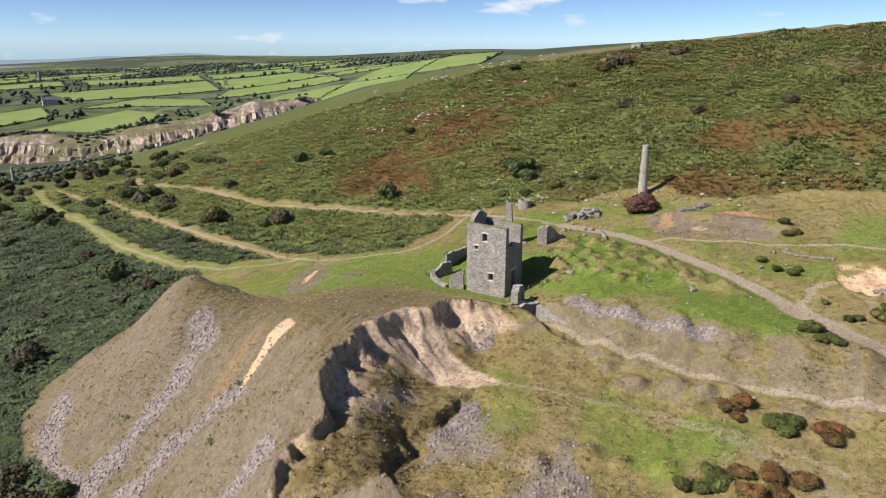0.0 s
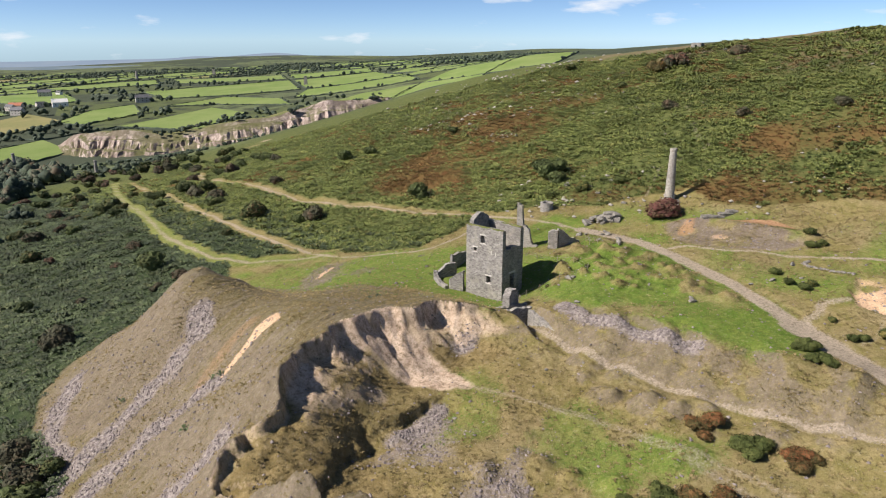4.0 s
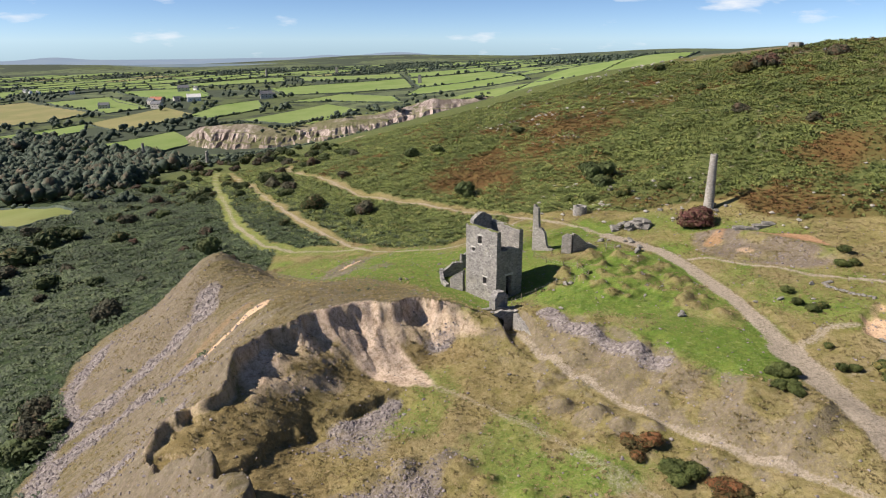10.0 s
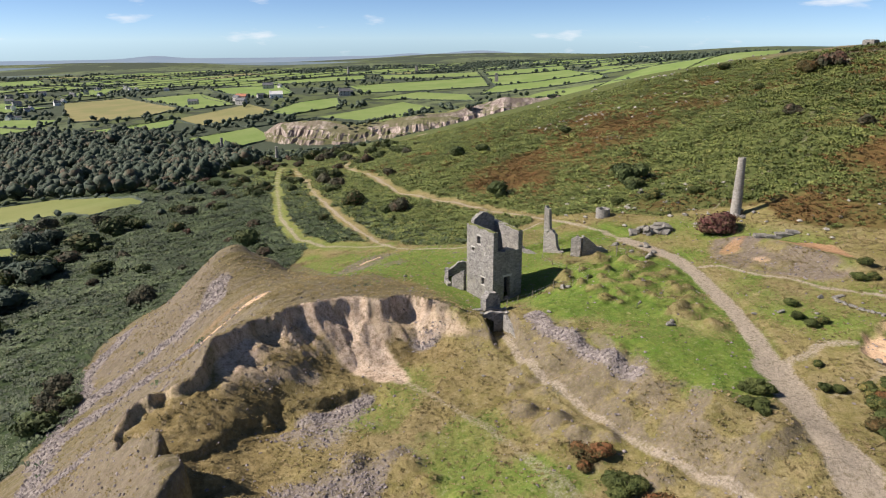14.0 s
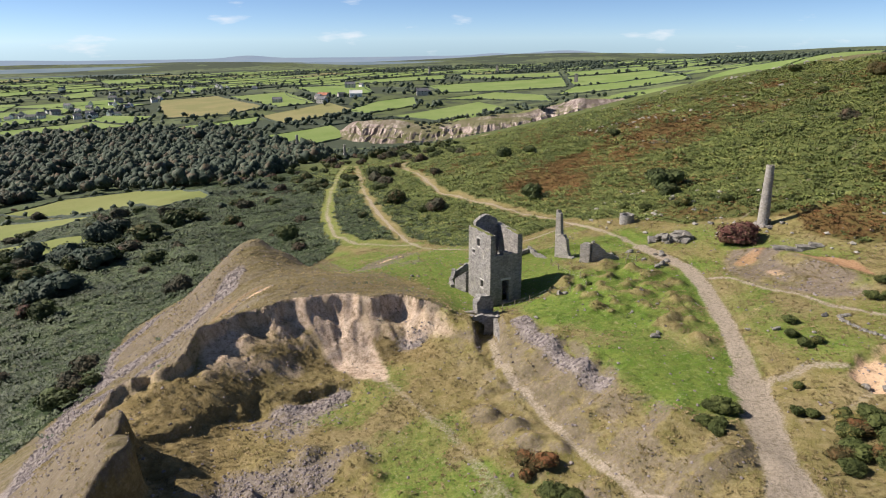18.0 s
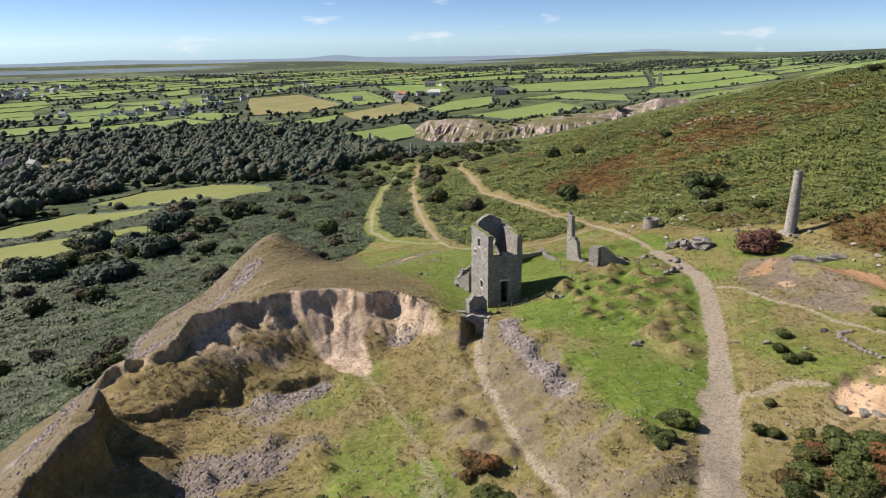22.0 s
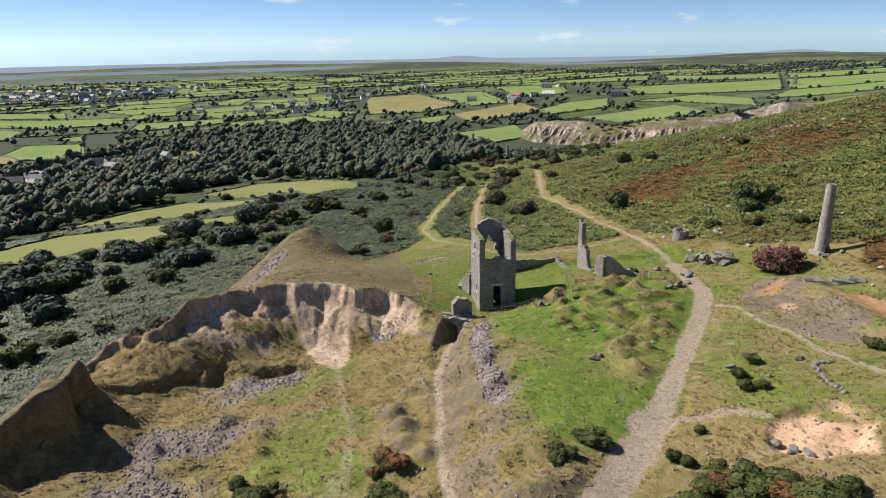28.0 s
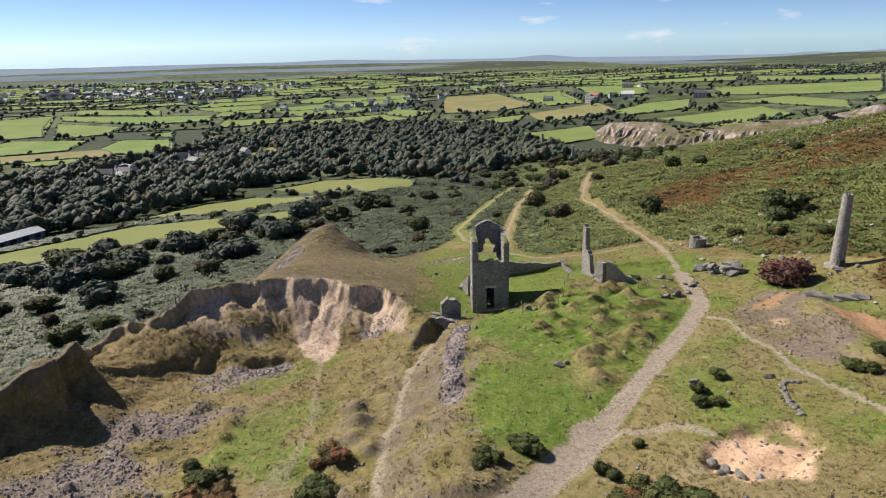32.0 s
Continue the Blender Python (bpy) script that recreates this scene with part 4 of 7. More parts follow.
def boulder_mesh(name, seed, mat, detail=2):
    gen = np.random.default_rng(seed)
    bm = bmesh.new()
    bmesh.ops.create_icosphere(bm, subdivisions=detail, radius=1.0)
    cuts = [(Vector(gen.normal(size=3)).normalized(), gen.uniform(0.45, 0.8)) for _ in range(7)]
    for v in bm.verts:
        for n, lim in cuts:
            over = v.co.dot(n) - lim
            if over > 0:
                v.co -= n * over * 0.9
        v.co *= 1 + gen.normal() * 0.05
    for f in bm.faces:
        f.smooth = False
    me = bpy.data.meshes.new(name)
    bm.to_mesh(me)
    bm.free()
    me.materials.append(mat)
    return me


# the engine house: four granite walls round an open shaft
TW, TL, TH, WT = 6.4, 8.3, 13.15, 0.95
house = thing("engine_house", at(3.2, 4, 0), "roofless grey granite mine engine house with a broken gable", "engine house")


def house_part(name, bm, mat, label="", parent=None):
    ob = part(name, bm, mat, parent or house, label)
    if parent is None:
        ob.matrix_parent_inverse = house.matrix_world.inverted()
    return ob


west_rects = [(TL - 4.95, TL - 4.0, 10.2, 11.65), (TL - 6.6, TL - 5.85, 8.4, 9.1), (TL - 3.55, TL - 2.55, 2.85, 4.2)]
# west wall runs from north to south
west = house_part("west_wall", wall_mesh((WT / 2, TL), (WT / 2, 0), -1.5, lambda u: TH - 0.05 * math.sin(u * 2), WT, west_rects, seed=3), M_STONE)
east = house_part("east_wall", wall_mesh((TW - WT / 2, 0), (TW - WT / 2, TL), -1.5, lambda u: 12.75 + 0.05 * u + 0.06 * math.sin(u * 3), WT, [(3.6, 4.3, 4.0, 4.4)], seed=4), M_STONE)
south = house_part("south_wall", wall_mesh((WT + 0.003, WT / 2 + 0.02), (TW - WT - 0.003, WT / 2 + 0.02), -1.5, lambda u: 9.5 + 0.10 * math.sin(u * 4.0), WT, [(1.5, 2.9, 0.6, 4.7)], seed=5), M_STONE)


def gable(u):
    x = u + WT
    k = abs(x - TW / 2) / (TW / 2)
    return 13.05 + 1.95 * max(0.0, 1 - k ** 1.55) + 0.05 * math.sin(u * 7)


def gable_gap(u, z):
    x = u + WT - TW / 2 + 0.15 * math.sin(z * 2.3)
    if z < 5.6:
        return False
    if z < 8.9:
        return abs(x) < 1.75
    if z < 10.4:
        return -0.85 < x < 1.1
    return abs(x - 0.1) < 0.75 * (12.2 - z) / 1.8


north = house_part("north_gable", wall_mesh((TW - WT - 0.003, TL - WT / 2), (WT + 0.003, TL - WT / 2), -1.5, lambda u: gable(TW - 2 * WT - u), WT, (), lambda u, z: gable_gap(TW - 2 * WT - u, z), cell=0.3, seed=6), M_STONE)


def slab(x0, y0, z0, x1, y1, z1, bevel=0.03):
    bm = bmesh.new()
    box_bm(bm, x0, y0, z0, x1, y1, z1)
    bmesh.ops.bevel(bm, geom=bm.edges[:], offset=bevel, segments=1, affect="EDGES")
    return bm


for u0, u1, z0, z1 in west_rects:
    ya, yb = TL - u1, TL - u0
    house_part("window_lintel", slab(-0.035, ya - 0.22, z1, 0.5, yb + 0.22, z1 + 0.28), M_LINTEL, "pale dressed granite lintel", west)
    house_part("window_sill", slab(-0.035, ya - 0.18, z0 - 0.18, 0.5, yb + 0.18, z0), M_LINTEL, "pale dressed granite sill", west)
for sgn in (0, 1):
    yy = 1.48 if sgn else 2.45
    house_part("window_jamb", slab(-0.03, yy, 8.4, 0.4, yy + 0.2, 9.1), M_LINTEL, "pale dressed granite jamb", west)
house_part("door_lintel", slab(TW / 2 - 1.0, -0.01, 4.7, TW / 2 + 1.0, 0.55, 5.08), M_LINTEL, "long granite door lintel", south)
house_part("bob_sill", slab(2.7, 0.05, 9.5, 3.7, 0.8, 9.92, 0.05), M_STONE_PALE, "squared block on the sill", south)
# turf on the wall heads
for nm, xa, xb, zt, own in (("west_wall_turf", 0.05, WT - 0.05, TH + 0.0, west), ("east_wall_turf", TW - WT + 0.05, TW - 0.05, 12.9, east)):
    vs, fs = [], []
    gen = np.random.default_rng(5)
    rows = 34
    for i in range(rows):
        for k in range(5):
            edge = k in (0, 4) or i in (0, rows - 1)
            vs.append((xa + (xb - xa) * k / 4, 0.1 + (TL - 0.2) * i / (rows - 1), zt + (-0.08 if edge else gen.uniform(0.05, 0.16))))
    for i in range(rows - 1):
        for k in range(4):
            a = i * 5 + k
            fs.append((a, a + 1, a + 6, a + 5))
    house_part(nm, quick_mesh(nm, vs, fs, M_MOSS), M_MOSS, "mossy turf on the wall head", own)
# fallen stone inside
rub = bmesh.new()
gen = np.random.default_rng(9)
for _ in range(40):
    m = Matrix.Translation((gen.uniform(1.2, 5.2), gen.uniform(1.2, 7.0), 0.7 + gen.uniform(0, 0.5))) @ Euler(gen.uniform(0, 3, 3)).to_matrix().to_4x4() @ Matrix.Diagonal((*gen.uniform(0.2, 0.5, 3), 1))
    bmesh.ops.create_icosphere(rub, subdivisions=1, radius=1, matrix=m)
house_part("fallen_stone", rub, M_ROCK, "heap of fallen stone inside")


def ruin(name, label, pieces, category="ruin", mat=None):
    """A ruin of one or more wall pieces: (name, p0, p1, top points, thickness, openings, gap)."""
    cx = sum(p[1][0] for p in pieces) / len(pieces)
    cy = sum(p[1][1] for p in pieces) / len(pieces)
    root = thing(name, at(cx, cy), label, category)
    for k, (nm, p0, p1, tops, thick, rects, gap) in enumerate(pieces):
        base = min(at(*p0)[2], at(*p1)[2]) - 0.8
        g0 = at((p0[0] + p1[0]) / 2, (p0[1] + p1[1]) / 2)[2]
        top = ragged([(u, g0 + h) for u, h in tops], k + len(name), 0.16)
        ob = part(nm, wall_mesh(p0, p1, base, top, thick, rects, gap, 0.34, 0.05, k + 20), mat or M_STONE, root)
        ob.matrix_parent_inverse = root.matrix_world.inverted()
    return root


ruin("boiler_house_ruin", "low broken stone walls of a boiler house", [
    ("pier_wall", (0.0, 8.9), (-0.9, 11.6), [(0, 3.9), (1.4, 3.2), (2.9, 2.0)], 0.8, (), None),
    ("curved_wall", (5.2, 15.2), (0.9, 17.2), [(0, 2.6), (1.5, 3.0), (3.5, 1.6), (4.8, 0.7)], 0.7, (), None),
    ("end_wall", (1.2, 17.2), (-1.0, 14.0), [(0, 1.9), (0.8, 1.0), (3.9, 0.8)], 0.7, (), None),
    ("side_wall", (-1.0, 14.0), (-1.6, 11.8), [(0, 0.9), (2.3, 0.7)], 0.7, (), None)])
ruin("yard_wall", "low mossy stone yard walls beside the engine house", [
    ("long_wall", (6.6, 17.6), (18.4, 17.2), [(0, 1.8), (6, 1.7), (9, 1.4), (11.8, 1.7)], 0.6, (), None),
    ("return_wall", (18.7, 17.4), (20.2, 12.5), [(0, 1.9), (1.0, 1.4), (3, 0.8), (5, 0.4)], 0.6, (), None)], "wall")
ruin("loading_pier", "squat dark stone pier in front of the engine house", [
    ("front_face", (-5.6, -5.0), (-2.3, -4.6), [(0, 2.8), (1.0, 3.5), (2.4, 3.6), (3.3, 2.6)], 1.3, (), None)], "pier")
ruin("tall_ruined_wall", "tall jagged fragment of a stone building", [
    ("tall_wall", (22.1, 12.3), (23.4, 8.0), [(0, 9.5), (0.6, 9.45), (0.62, 9.0), (1.15, 8.9), (1.2, 4.9), (2.3, 4.7), (2.35, 4.2), (2.9, 4.0), (2.95, 2.0), (3.4, 1.8), (3.45, 0.9), (4.5, 0.4)], 0.8, (), None)], "ruin", M_STONE_PALE)
ruin("low_ruined_wall", "broken corner of a stone building with fallen edge", [
    ("stub_wall", (22.9, 5.0), (23.9, 3.3), [(0, 3.6), (0.9, 4.1), (2.0, 3.9)], 0.9, (), None),
    ("sloping_wall", (24.3, 3.5), (29.4, 1.6), [(0, 3.8), (1.6, 3.0), (3.0, 1.6), (5.4, 0.8)], 0.7, (), None)], "ruin", M_STONE_PALE)

# the stone bridge over the cut
bridge = thing("stone_bridge", at(-6.2, -6.4), "small rubble stone bridge over a dark cutting", "bridge")


def arch_gap(u, z):
    return abs(u - 3.9) < 1.3 and z < 1.3 - 1.1 * ((u - 3.9) / 1.3) ** 2


for nm, off in (("parapet_front", 0.0), ("parapet_back", 2.6)):
    dx, dy = 0.45 * off / 1.0 * 0.6, 0.55 * off
    tops = ragged([(0, 1.6), (2, 2.1), (5, 2.3), (7.6, 2.0)], 4, 0.14)
    ob = part(nm, wall_mesh((-9.6 + dx, -5.0 + dy), (-2.7 + dx, -8.2 + dy), -3.2, tops, 0.7, (), arch_gap, 0.32, 0.05, 31), M_STONE, bridge)
    ob.matrix_parent_inverse = bridge.matrix_world.inverted()
bm = bmesh.new()
box_bm(bm, -3.9, -0.3, 1.35, 3.9, 1.9, 1.75)
bmesh.ops.rotate(bm, cent=(0, 0, 0), matrix=Matrix.Rotation(radians(-25), 3, "Z"), verts=bm.verts[:])
bmesh.ops.translate(bm, vec=(-5.9, -6.0, 0), verts=bm.verts[:])
ob = part("deck", bm, M_STONE, bridge, "turf-edged rubble deck")
ob.matrix_parent_inverse = bridge.matrix_world.inverted()
# dry-stone lining of the cut
ruin("cutting_wall", "dry-stone retaining wall along the cutting", [
    ("retaining_wall", (-3.7, -8.6), (-6.6, -15.6), [(0, 0.9), (4, 0.6), (7.6, 0.1)], 0.6, (), None)], "wall")

# the mine chimney: tapered round stack on a square plinth
chim_at = at(60.9, -4.4)
chimney = thing("mine_chimney", chim_at, "tall tapered round granite mine chimney on the hillside", "chimney")
bm = bmesh.new()
gen = np.random.default_rng(17)
rings, seg, prev = 34, 28, None
lean = (0.18, 0.12)
for i in range(rings + 1):
    f = i / rings
    z, r = -0.8 + 13.2 * f, 1.18 - 0.42 * f
    if i > rings - 2:
        r += 0.03
    ring = []
    for k in range(seg):
        a = 2 * math.pi * k / seg
        rr = r * (1 + gen.normal() * 0.012)
        zz = z + (gen.uniform(-0.35, 0.05) if i == rings else 0)
        ring.append(bm.verts.new((rr * math.cos(a) + lean[0] * f, rr * math.sin(a) + lean[1] * f, zz)))
    if prev:
        for k in range(seg):
            bm.faces.new([prev[k], prev[(k + 1) % seg], ring[(k + 1) % seg], ring[k]])
    prev = ring
inner = [bm.verts.new((v.co.x * 0.62 + lean[0] * 0.4, v.co.y * 0.62 + lean[1] * 0.4, v.co.z - 0.02)) for v in prev]
deep = [bm.verts.new((v.co.x, v.co.y, v.co.z - 3)) for v in inner]
for k in range(seg):
    j = (k + 1) % seg
    bm.faces.new([prev[k], prev[j], inner[j], inner[k]])
    bm.faces.new([inner[k], inner[j], deep[j], deep[k]])
part("shaft", bm, M_STONE_PALE, chimney)
bm = bmesh.new()
box_bm(bm, -1.45, -1.45, -1.2, 1.45, 1.45, 0.35)
bmesh.ops.bevel(bm, geom=bm.edges[:], offset=0.12, segments=2, affect="EDGES")
part("plinth", bm, M_STONE_PALE, chimney, "square stone plinth")
# solid near-black block, painted as the shade inside a flue mouth
bm = bmesh.new()
box_bm(bm, -0.5, -1.52, 0.3, 0.5, -0.8, 1.5)
bmesh.ops.bevel(bm, geom=bm.edges[:], offset=0.05, segments=1, affect="EDGES")
part("flue_opening", bm, M_GLASS_AND_SHADE, chimney, "dark flue opening at the foot")

# the round stone base of a buddle
drum_at = at(47.3, 21.0)
drum = thing("round_stone_structure", drum_at, "squat round stone drum, hollow and open at the top", "drum")
bm = bmesh.new()
gen = np.random.default_rng(23)
levels = [(1.66, -0.6), (1.64, 0.8), (1.6, 1.95), (1.1, 1.95), (1.05, 0.6)]
prev = None
for r, z in levels:
    ring = [bm.verts.new((r * math.cos(2 * math.pi * k / 26) * (1 + gen.normal() * 0.015), r * math.sin(2 * math.pi * k / 26) * (1 + gen.normal() * 0.015), z + (gen.uniform(-0.12, 0.08) if z == 1.95 else 0))) for k in range(26)]
    if prev:
        for k in range(26):
            bm.faces.new([prev[k], prev[(k + 1) % 26], ring[(k + 1) % 26], ring[k]])
    prev = ring
bm.faces.new(prev)
part("drum_wall", bm, M_STONE, drum)


# ---- planting and loose stone ----
def ground_z(x, y):
    return height(np.asarray(x, float), np.asarray(y, float))


def zone_at(name, x, y):
    i = np.clip(np.searchsorted(gx, x), 1, len(gx) - 1)
    j = np.clip(np.searchsorted(gy, y), 1, len(gy) - 1)
    return Z[name][j, i]


def scattered(name, templates, x, y, z, size, mat, label, category, tilt=0.25, flat_scale=1.0, seed=1, flat=False):
    """One object of many small pieces: each a turned, scaled copy of one of the templates (vertices, triangles)."""
    gen = np.random.default_rng(seed)
    n = len(x)
    pick = gen.integers(0, len(templates), n)
    turn, lean, way = gen.uniform(0, 2 * np.pi, n), gen.normal(0, tilt, n), gen.uniform(0, 2 * np.pi, n)
    all_v, all_f, base = [], [], 0
    for k, (tv, tf) in enumerate(templates):
        ids = np.where(pick == k)[0]
        if not len(ids):
            continue
        c, s = np.cos(turn[ids])[:, None], np.sin(turn[ids])[:, None]
        sz = size[ids][:, None]
        px, py, pz = tv[None, :, 0] * sz, tv[None, :, 1] * sz, tv[None, :, 2] * sz * flat_scale
        qx, qy = px * c - py * s, px * s + py * c
        qx = qx + pz * (np.sin(lean[ids]) * np.cos(way[ids]))[:, None]
        qy = qy + pz * (np.sin(lean[ids]) * np.sin(way[ids]))[:, None]
        v = np.stack([qx + x[ids][:, None], qy + y[ids][:, None], pz + z[ids][:, None]], -1)
        f = tf[None] + (np.arange(len(ids)) * len(tv))[:, None, None] + base
        all_v.append(v.reshape(-1, 3))
        all_f.append(f.reshape(-1, 3))
        base += len(ids) * len(tv)
    me = quick_mesh(name, np.concatenate(all_v), np.concatenate(all_f), mat, flat)
    return tagged(new(name, me), label, category, kind="stuff")


def fern_template(seed, fronds=4, rise=0.6):
    """Arching fronds from one crown."""
    gen = np.random.default_rng(seed)
    v, f = [(0, 0, -0.1)], []
    for k in range(fronds):
        a = 2 * math.pi * (k + gen.uniform(-0.3, 0.3)) / fronds
        ln, up, w = gen.uniform(0.7, 1.1), gen.uniform(0.5, 1.1) * rise, gen.uniform(0.2, 0.34)
        ca, sa = math.cos(a), math.sin(a)
        i = len(v)
        v += [(0.55 * ln * ca - w * sa, 0.55 * ln * sa + w * ca, up), (0.55 * ln * ca + w * sa, 0.55 * ln * sa - w * ca, up * 0.94), (ln * ca, ln * sa, up * gen.uniform(0.25, 0.8))]
        f += [(0, i + 1, i), (i, i + 1, i + 2)]
    return np.array(v, float), np.array(f, int)


def stone_template(seed):
    gen = np.random.default_rng(seed)
    v = np.array([(1, 0, 0), (0, 1, 0), (-1, 0, 0), (0, -1, 0), (0, 0, 0.8), (0, 0, -0.7), (0.6, 0.6, 0.45), (-0.55, -0.6, 0.4)], float)
    v *= gen.uniform(0.65, 1.15, v.shape)
    f = np.array([(0, 6, 4), (6, 1, 4), (1, 2, 4), (2, 7, 4), (7, 3, 4), (3, 0, 4), (0, 1, 6), (2, 3, 7), (1, 0, 5), (2, 1, 5), (3, 2, 5), (0, 3, 5)], int)
    return v, f


def crown_template(seed, lumps=6, cards=40, core=1, inner=1.0, leaf=1.0):
    """A tree crown: lumpy masses with loose leaf clumps round them, about one metre in radius, standing on z = 0."""
    gen = np.random.default_rng(seed)
    bm = bmesh.new()
    centres = []
    for k in range(lumps):
        a, r = gen.uniform(0, 2 * math.pi), gen.uniform(0.15, 0.62) if k else 0.0
        cz, sz = gen.uniform(0.35, 0.95) if k else 0.7, gen.uniform(0.38, 0.58)
        centres.append((r * math.cos(a), r * math.sin(a), cz, sz))
        bmesh.ops.create_icosphere(bm, subdivisions=core, radius=sz * inner, matrix=Matrix.Translation((r * math.cos(a), r * math.sin(a), cz)))
    for v in bm.verts:
        v.co += Vector(gen.normal(0, 0.06 if core > 1 else 0.09, 3))
        v.co.z = max(v.co.z, 0.02 + 0.1 * gen.random())
    bmesh.ops.triangulate(bm, faces=bm.faces[:])
    bm.verts.index_update()
    vs = [tuple(v.co) for v in bm.verts]
    fs = [tuple(v.index for v in f.verts) for f in bm.faces]
    bm.free()
    for _ in range(cards):
        cx, cy, cz, sz = centres[gen.integers(len(centres))]
        n = gen.normal(size=3)
        n /= np.linalg.norm(n)
        n[2] = abs(n[2]) * 0.9 - 0.15
        p = np.array((cx, cy, cz)) + n * sz * gen.uniform(0.78 if inner < 1 else 0.92, 1.25)
        t = np.cross(n, gen.normal(size=3))
        t /= np.linalg.norm(t) + 1e-9
        b = np.cross(n, t)
        w = gen.uniform(0.07, 0.17) * leaf
        i = len(vs)
        vs += [tuple(p + t * w), tuple(p - t * w * 0.7 + b * w), tuple(p - b * w + n * w * 0.6)]
        fs.append((i, i + 1, i + 2))
    return np.array(vs, float), np.array(fs, int)


def near(x, y, ln):
    return line_dist(np.asarray(x, float), np.asarray(y, float), ln)[0]


# bracken on the slopes, finer where the camera passes near
gen = np.random.default_rng(71)
n_c = 200000
ang, rad = gen.uniform(-0.35, 2.75, n_c), 60 + 340 * gen.random(n_c) ** 0.75
bx, by = -45 + rad * np.cos(ang), -62 + rad * np.sin(ang)
keep = (gen.random(n_c) < bracken_at(bx, by) ** 1.5) & (bx < 240) & (np.hypot(bx, by) < 330)
bx, by, rad = bx[keep], by[keep], rad[keep]
hz = heath_at(bx, by)
red = gen.random(len(bx)) < hz * 1.2
clump = np.clip(fbm(bx, by, 3.6, 3, 78) + 0.15, 0, 1)
bz = ground_z(bx, by) + clump * 1.2 * smooth(0.6, 1.0, bracken_at(bx, by))
bs_ = (0.48 + 0.0034 * rad) * gen.uniform(0.6, 1.3, len(bx)) * (0.75 + 0.5 * (fbm(bx, by, 7, 2, 77) + 0.5))
ferns = [fern_template(s) for s in range(6)]
vale = ~red & (gen.random(len(bx)) < smooth(25, -10, bx - 0.12 * by))
hill_f = ~red & ~vale
scattered("bracken", ferns, bx[hill_f], by[hill_f], bz[hill_f], np.maximum(bs_[hill_f], 0.3), M_BRACKEN, "yellow-green bracken over the open hillside", "bracken", 0.2, 1.0, 3)
scattered("valley_bracken", ferns, bx[vale], by[vale], bz[vale], np.maximum(bs_[vale], 0.3), M_VALE, "deep green bracken on the damp valley side", "bracken", 0.2, 1.1, 9)
scattered("heather", ferns, bx[red], by[red], bz[red], np.maximum(bs_[red] * 0.85, 0.3), M_HEATH, "rust-brown dying bracken and heather on the hillside", "heather", 0.2, 0.8, 4)

# tussocks on the open grass and the pit floor
gen = np.random.default_rng(72)
tx, ty = gen.uniform(-74, 62, 190000), gen.uniform(-74, 75, 190000)
bare = np.maximum.reduce([zone_at(k, tx, ty) for k in ("path", "clay", "white", "orange", "stony")])
thick = 0.33 + 0.12 * zone_at("dark", tx, ty) + 0.2 * zone_at("lush", tx, ty) - 0.30 * zone_at("gravel", tx, ty)
keep = (gen.random(len(tx)) > bare * 1.4) & (gen.random(len(tx)) < thick + fbm(tx, ty, 5, 3, 73) * 0.5) & (bracken_at(tx, ty) < 0.4)
keep &= ~((tx > -0.5) & (tx < 7) & (ty > -0.5) & (ty < 9))
tx, ty = tx[keep], ty[keep]
M_TUSSOCK = foliage("dry_grass_tussocks", (0.20, 0.160, 0.064), (0.31, 0.242, 0.122), (0.34, 0.25, 0.14), 0.35)
M_LUSH = foliage("green_grass_tussocks", (0.115, 0.190, 0.030), (0.190, 0.245, 0.060), (0.25, 0.21, 0.08), 0.25)
M_BROWN = foliage("brown_grass_tussocks", (0.130, 0.100, 0.040), (0.230, 0.172, 0.078), (0.13, 0.12, 0.042), 0.3)
lush_t = gen.random(len(tx)) < zone_at("lush", tx, ty)
brown_t = ~lush_t & (gen.random(len(tx)) < 1.3 * zone_at("dark", tx, ty))
dry_t = ~lush_t & ~brown_t
tz, tsz = ground_z(tx, ty) - 0.03, 0.12 + 0.34 * gen.random(len(tx)) ** 1.6
grass_t = [fern_template(s + 30, 4, 0.8) for s in range(4)]
scattered("dry_grass", grass_t, tx[dry_t], ty[dry_t], tz[dry_t], tsz[dry_t], M_TUSSOCK, "dry olive grass tussocks on the spoil and turf", "grass", 0.3, 0.8, 5)
scattered("brown_grass", grass_t, tx[brown_t], ty[brown_t], tz[brown_t], tsz[brown_t] * 0.85, M_BROWN, "rough brown grass on the slopes of the pit", "grass", 0.3, 0.9, 15)
scattered("green_grass", grass_t, tx[lush_t], ty[lush_t], tz[lush_t], tsz[lush_t] * 0.7, M_LUSH, "short green grass tussocks on the hummocky field", "grass", 0.3, 0.7, 6)

# stones of the screes, banks and pit floor
gen = np.random.default_rng(73)
sx, sy = gen.uniform(-76, 60, 260000), gen.uniform(-70, 66, 260000)
lik = 0.55 * zone_at("stony", sx, sy) + 0.07 * zone_at("gravel", sx, sy) + 0.006 * zone_at("dark", sx, sy) + 0.06 * zone_at("white", sx, sy) + 0.012 * (bracken_at(sx, sy) < 0.2) 
lik = lik * (1 - 0.93 * zone_at("path", sx, sy))
keep = gen.random(len(sx)) < lik
sx, sy = sx[keep], sy[keep]
M_SCREE = mottled("scree_stone", (0.14, 0.118, 0.116), (0.30, 0.262, 0.256), 0.8, 0.92, 0.2)
stones_t = [stone_template(s) for s in range(8)]
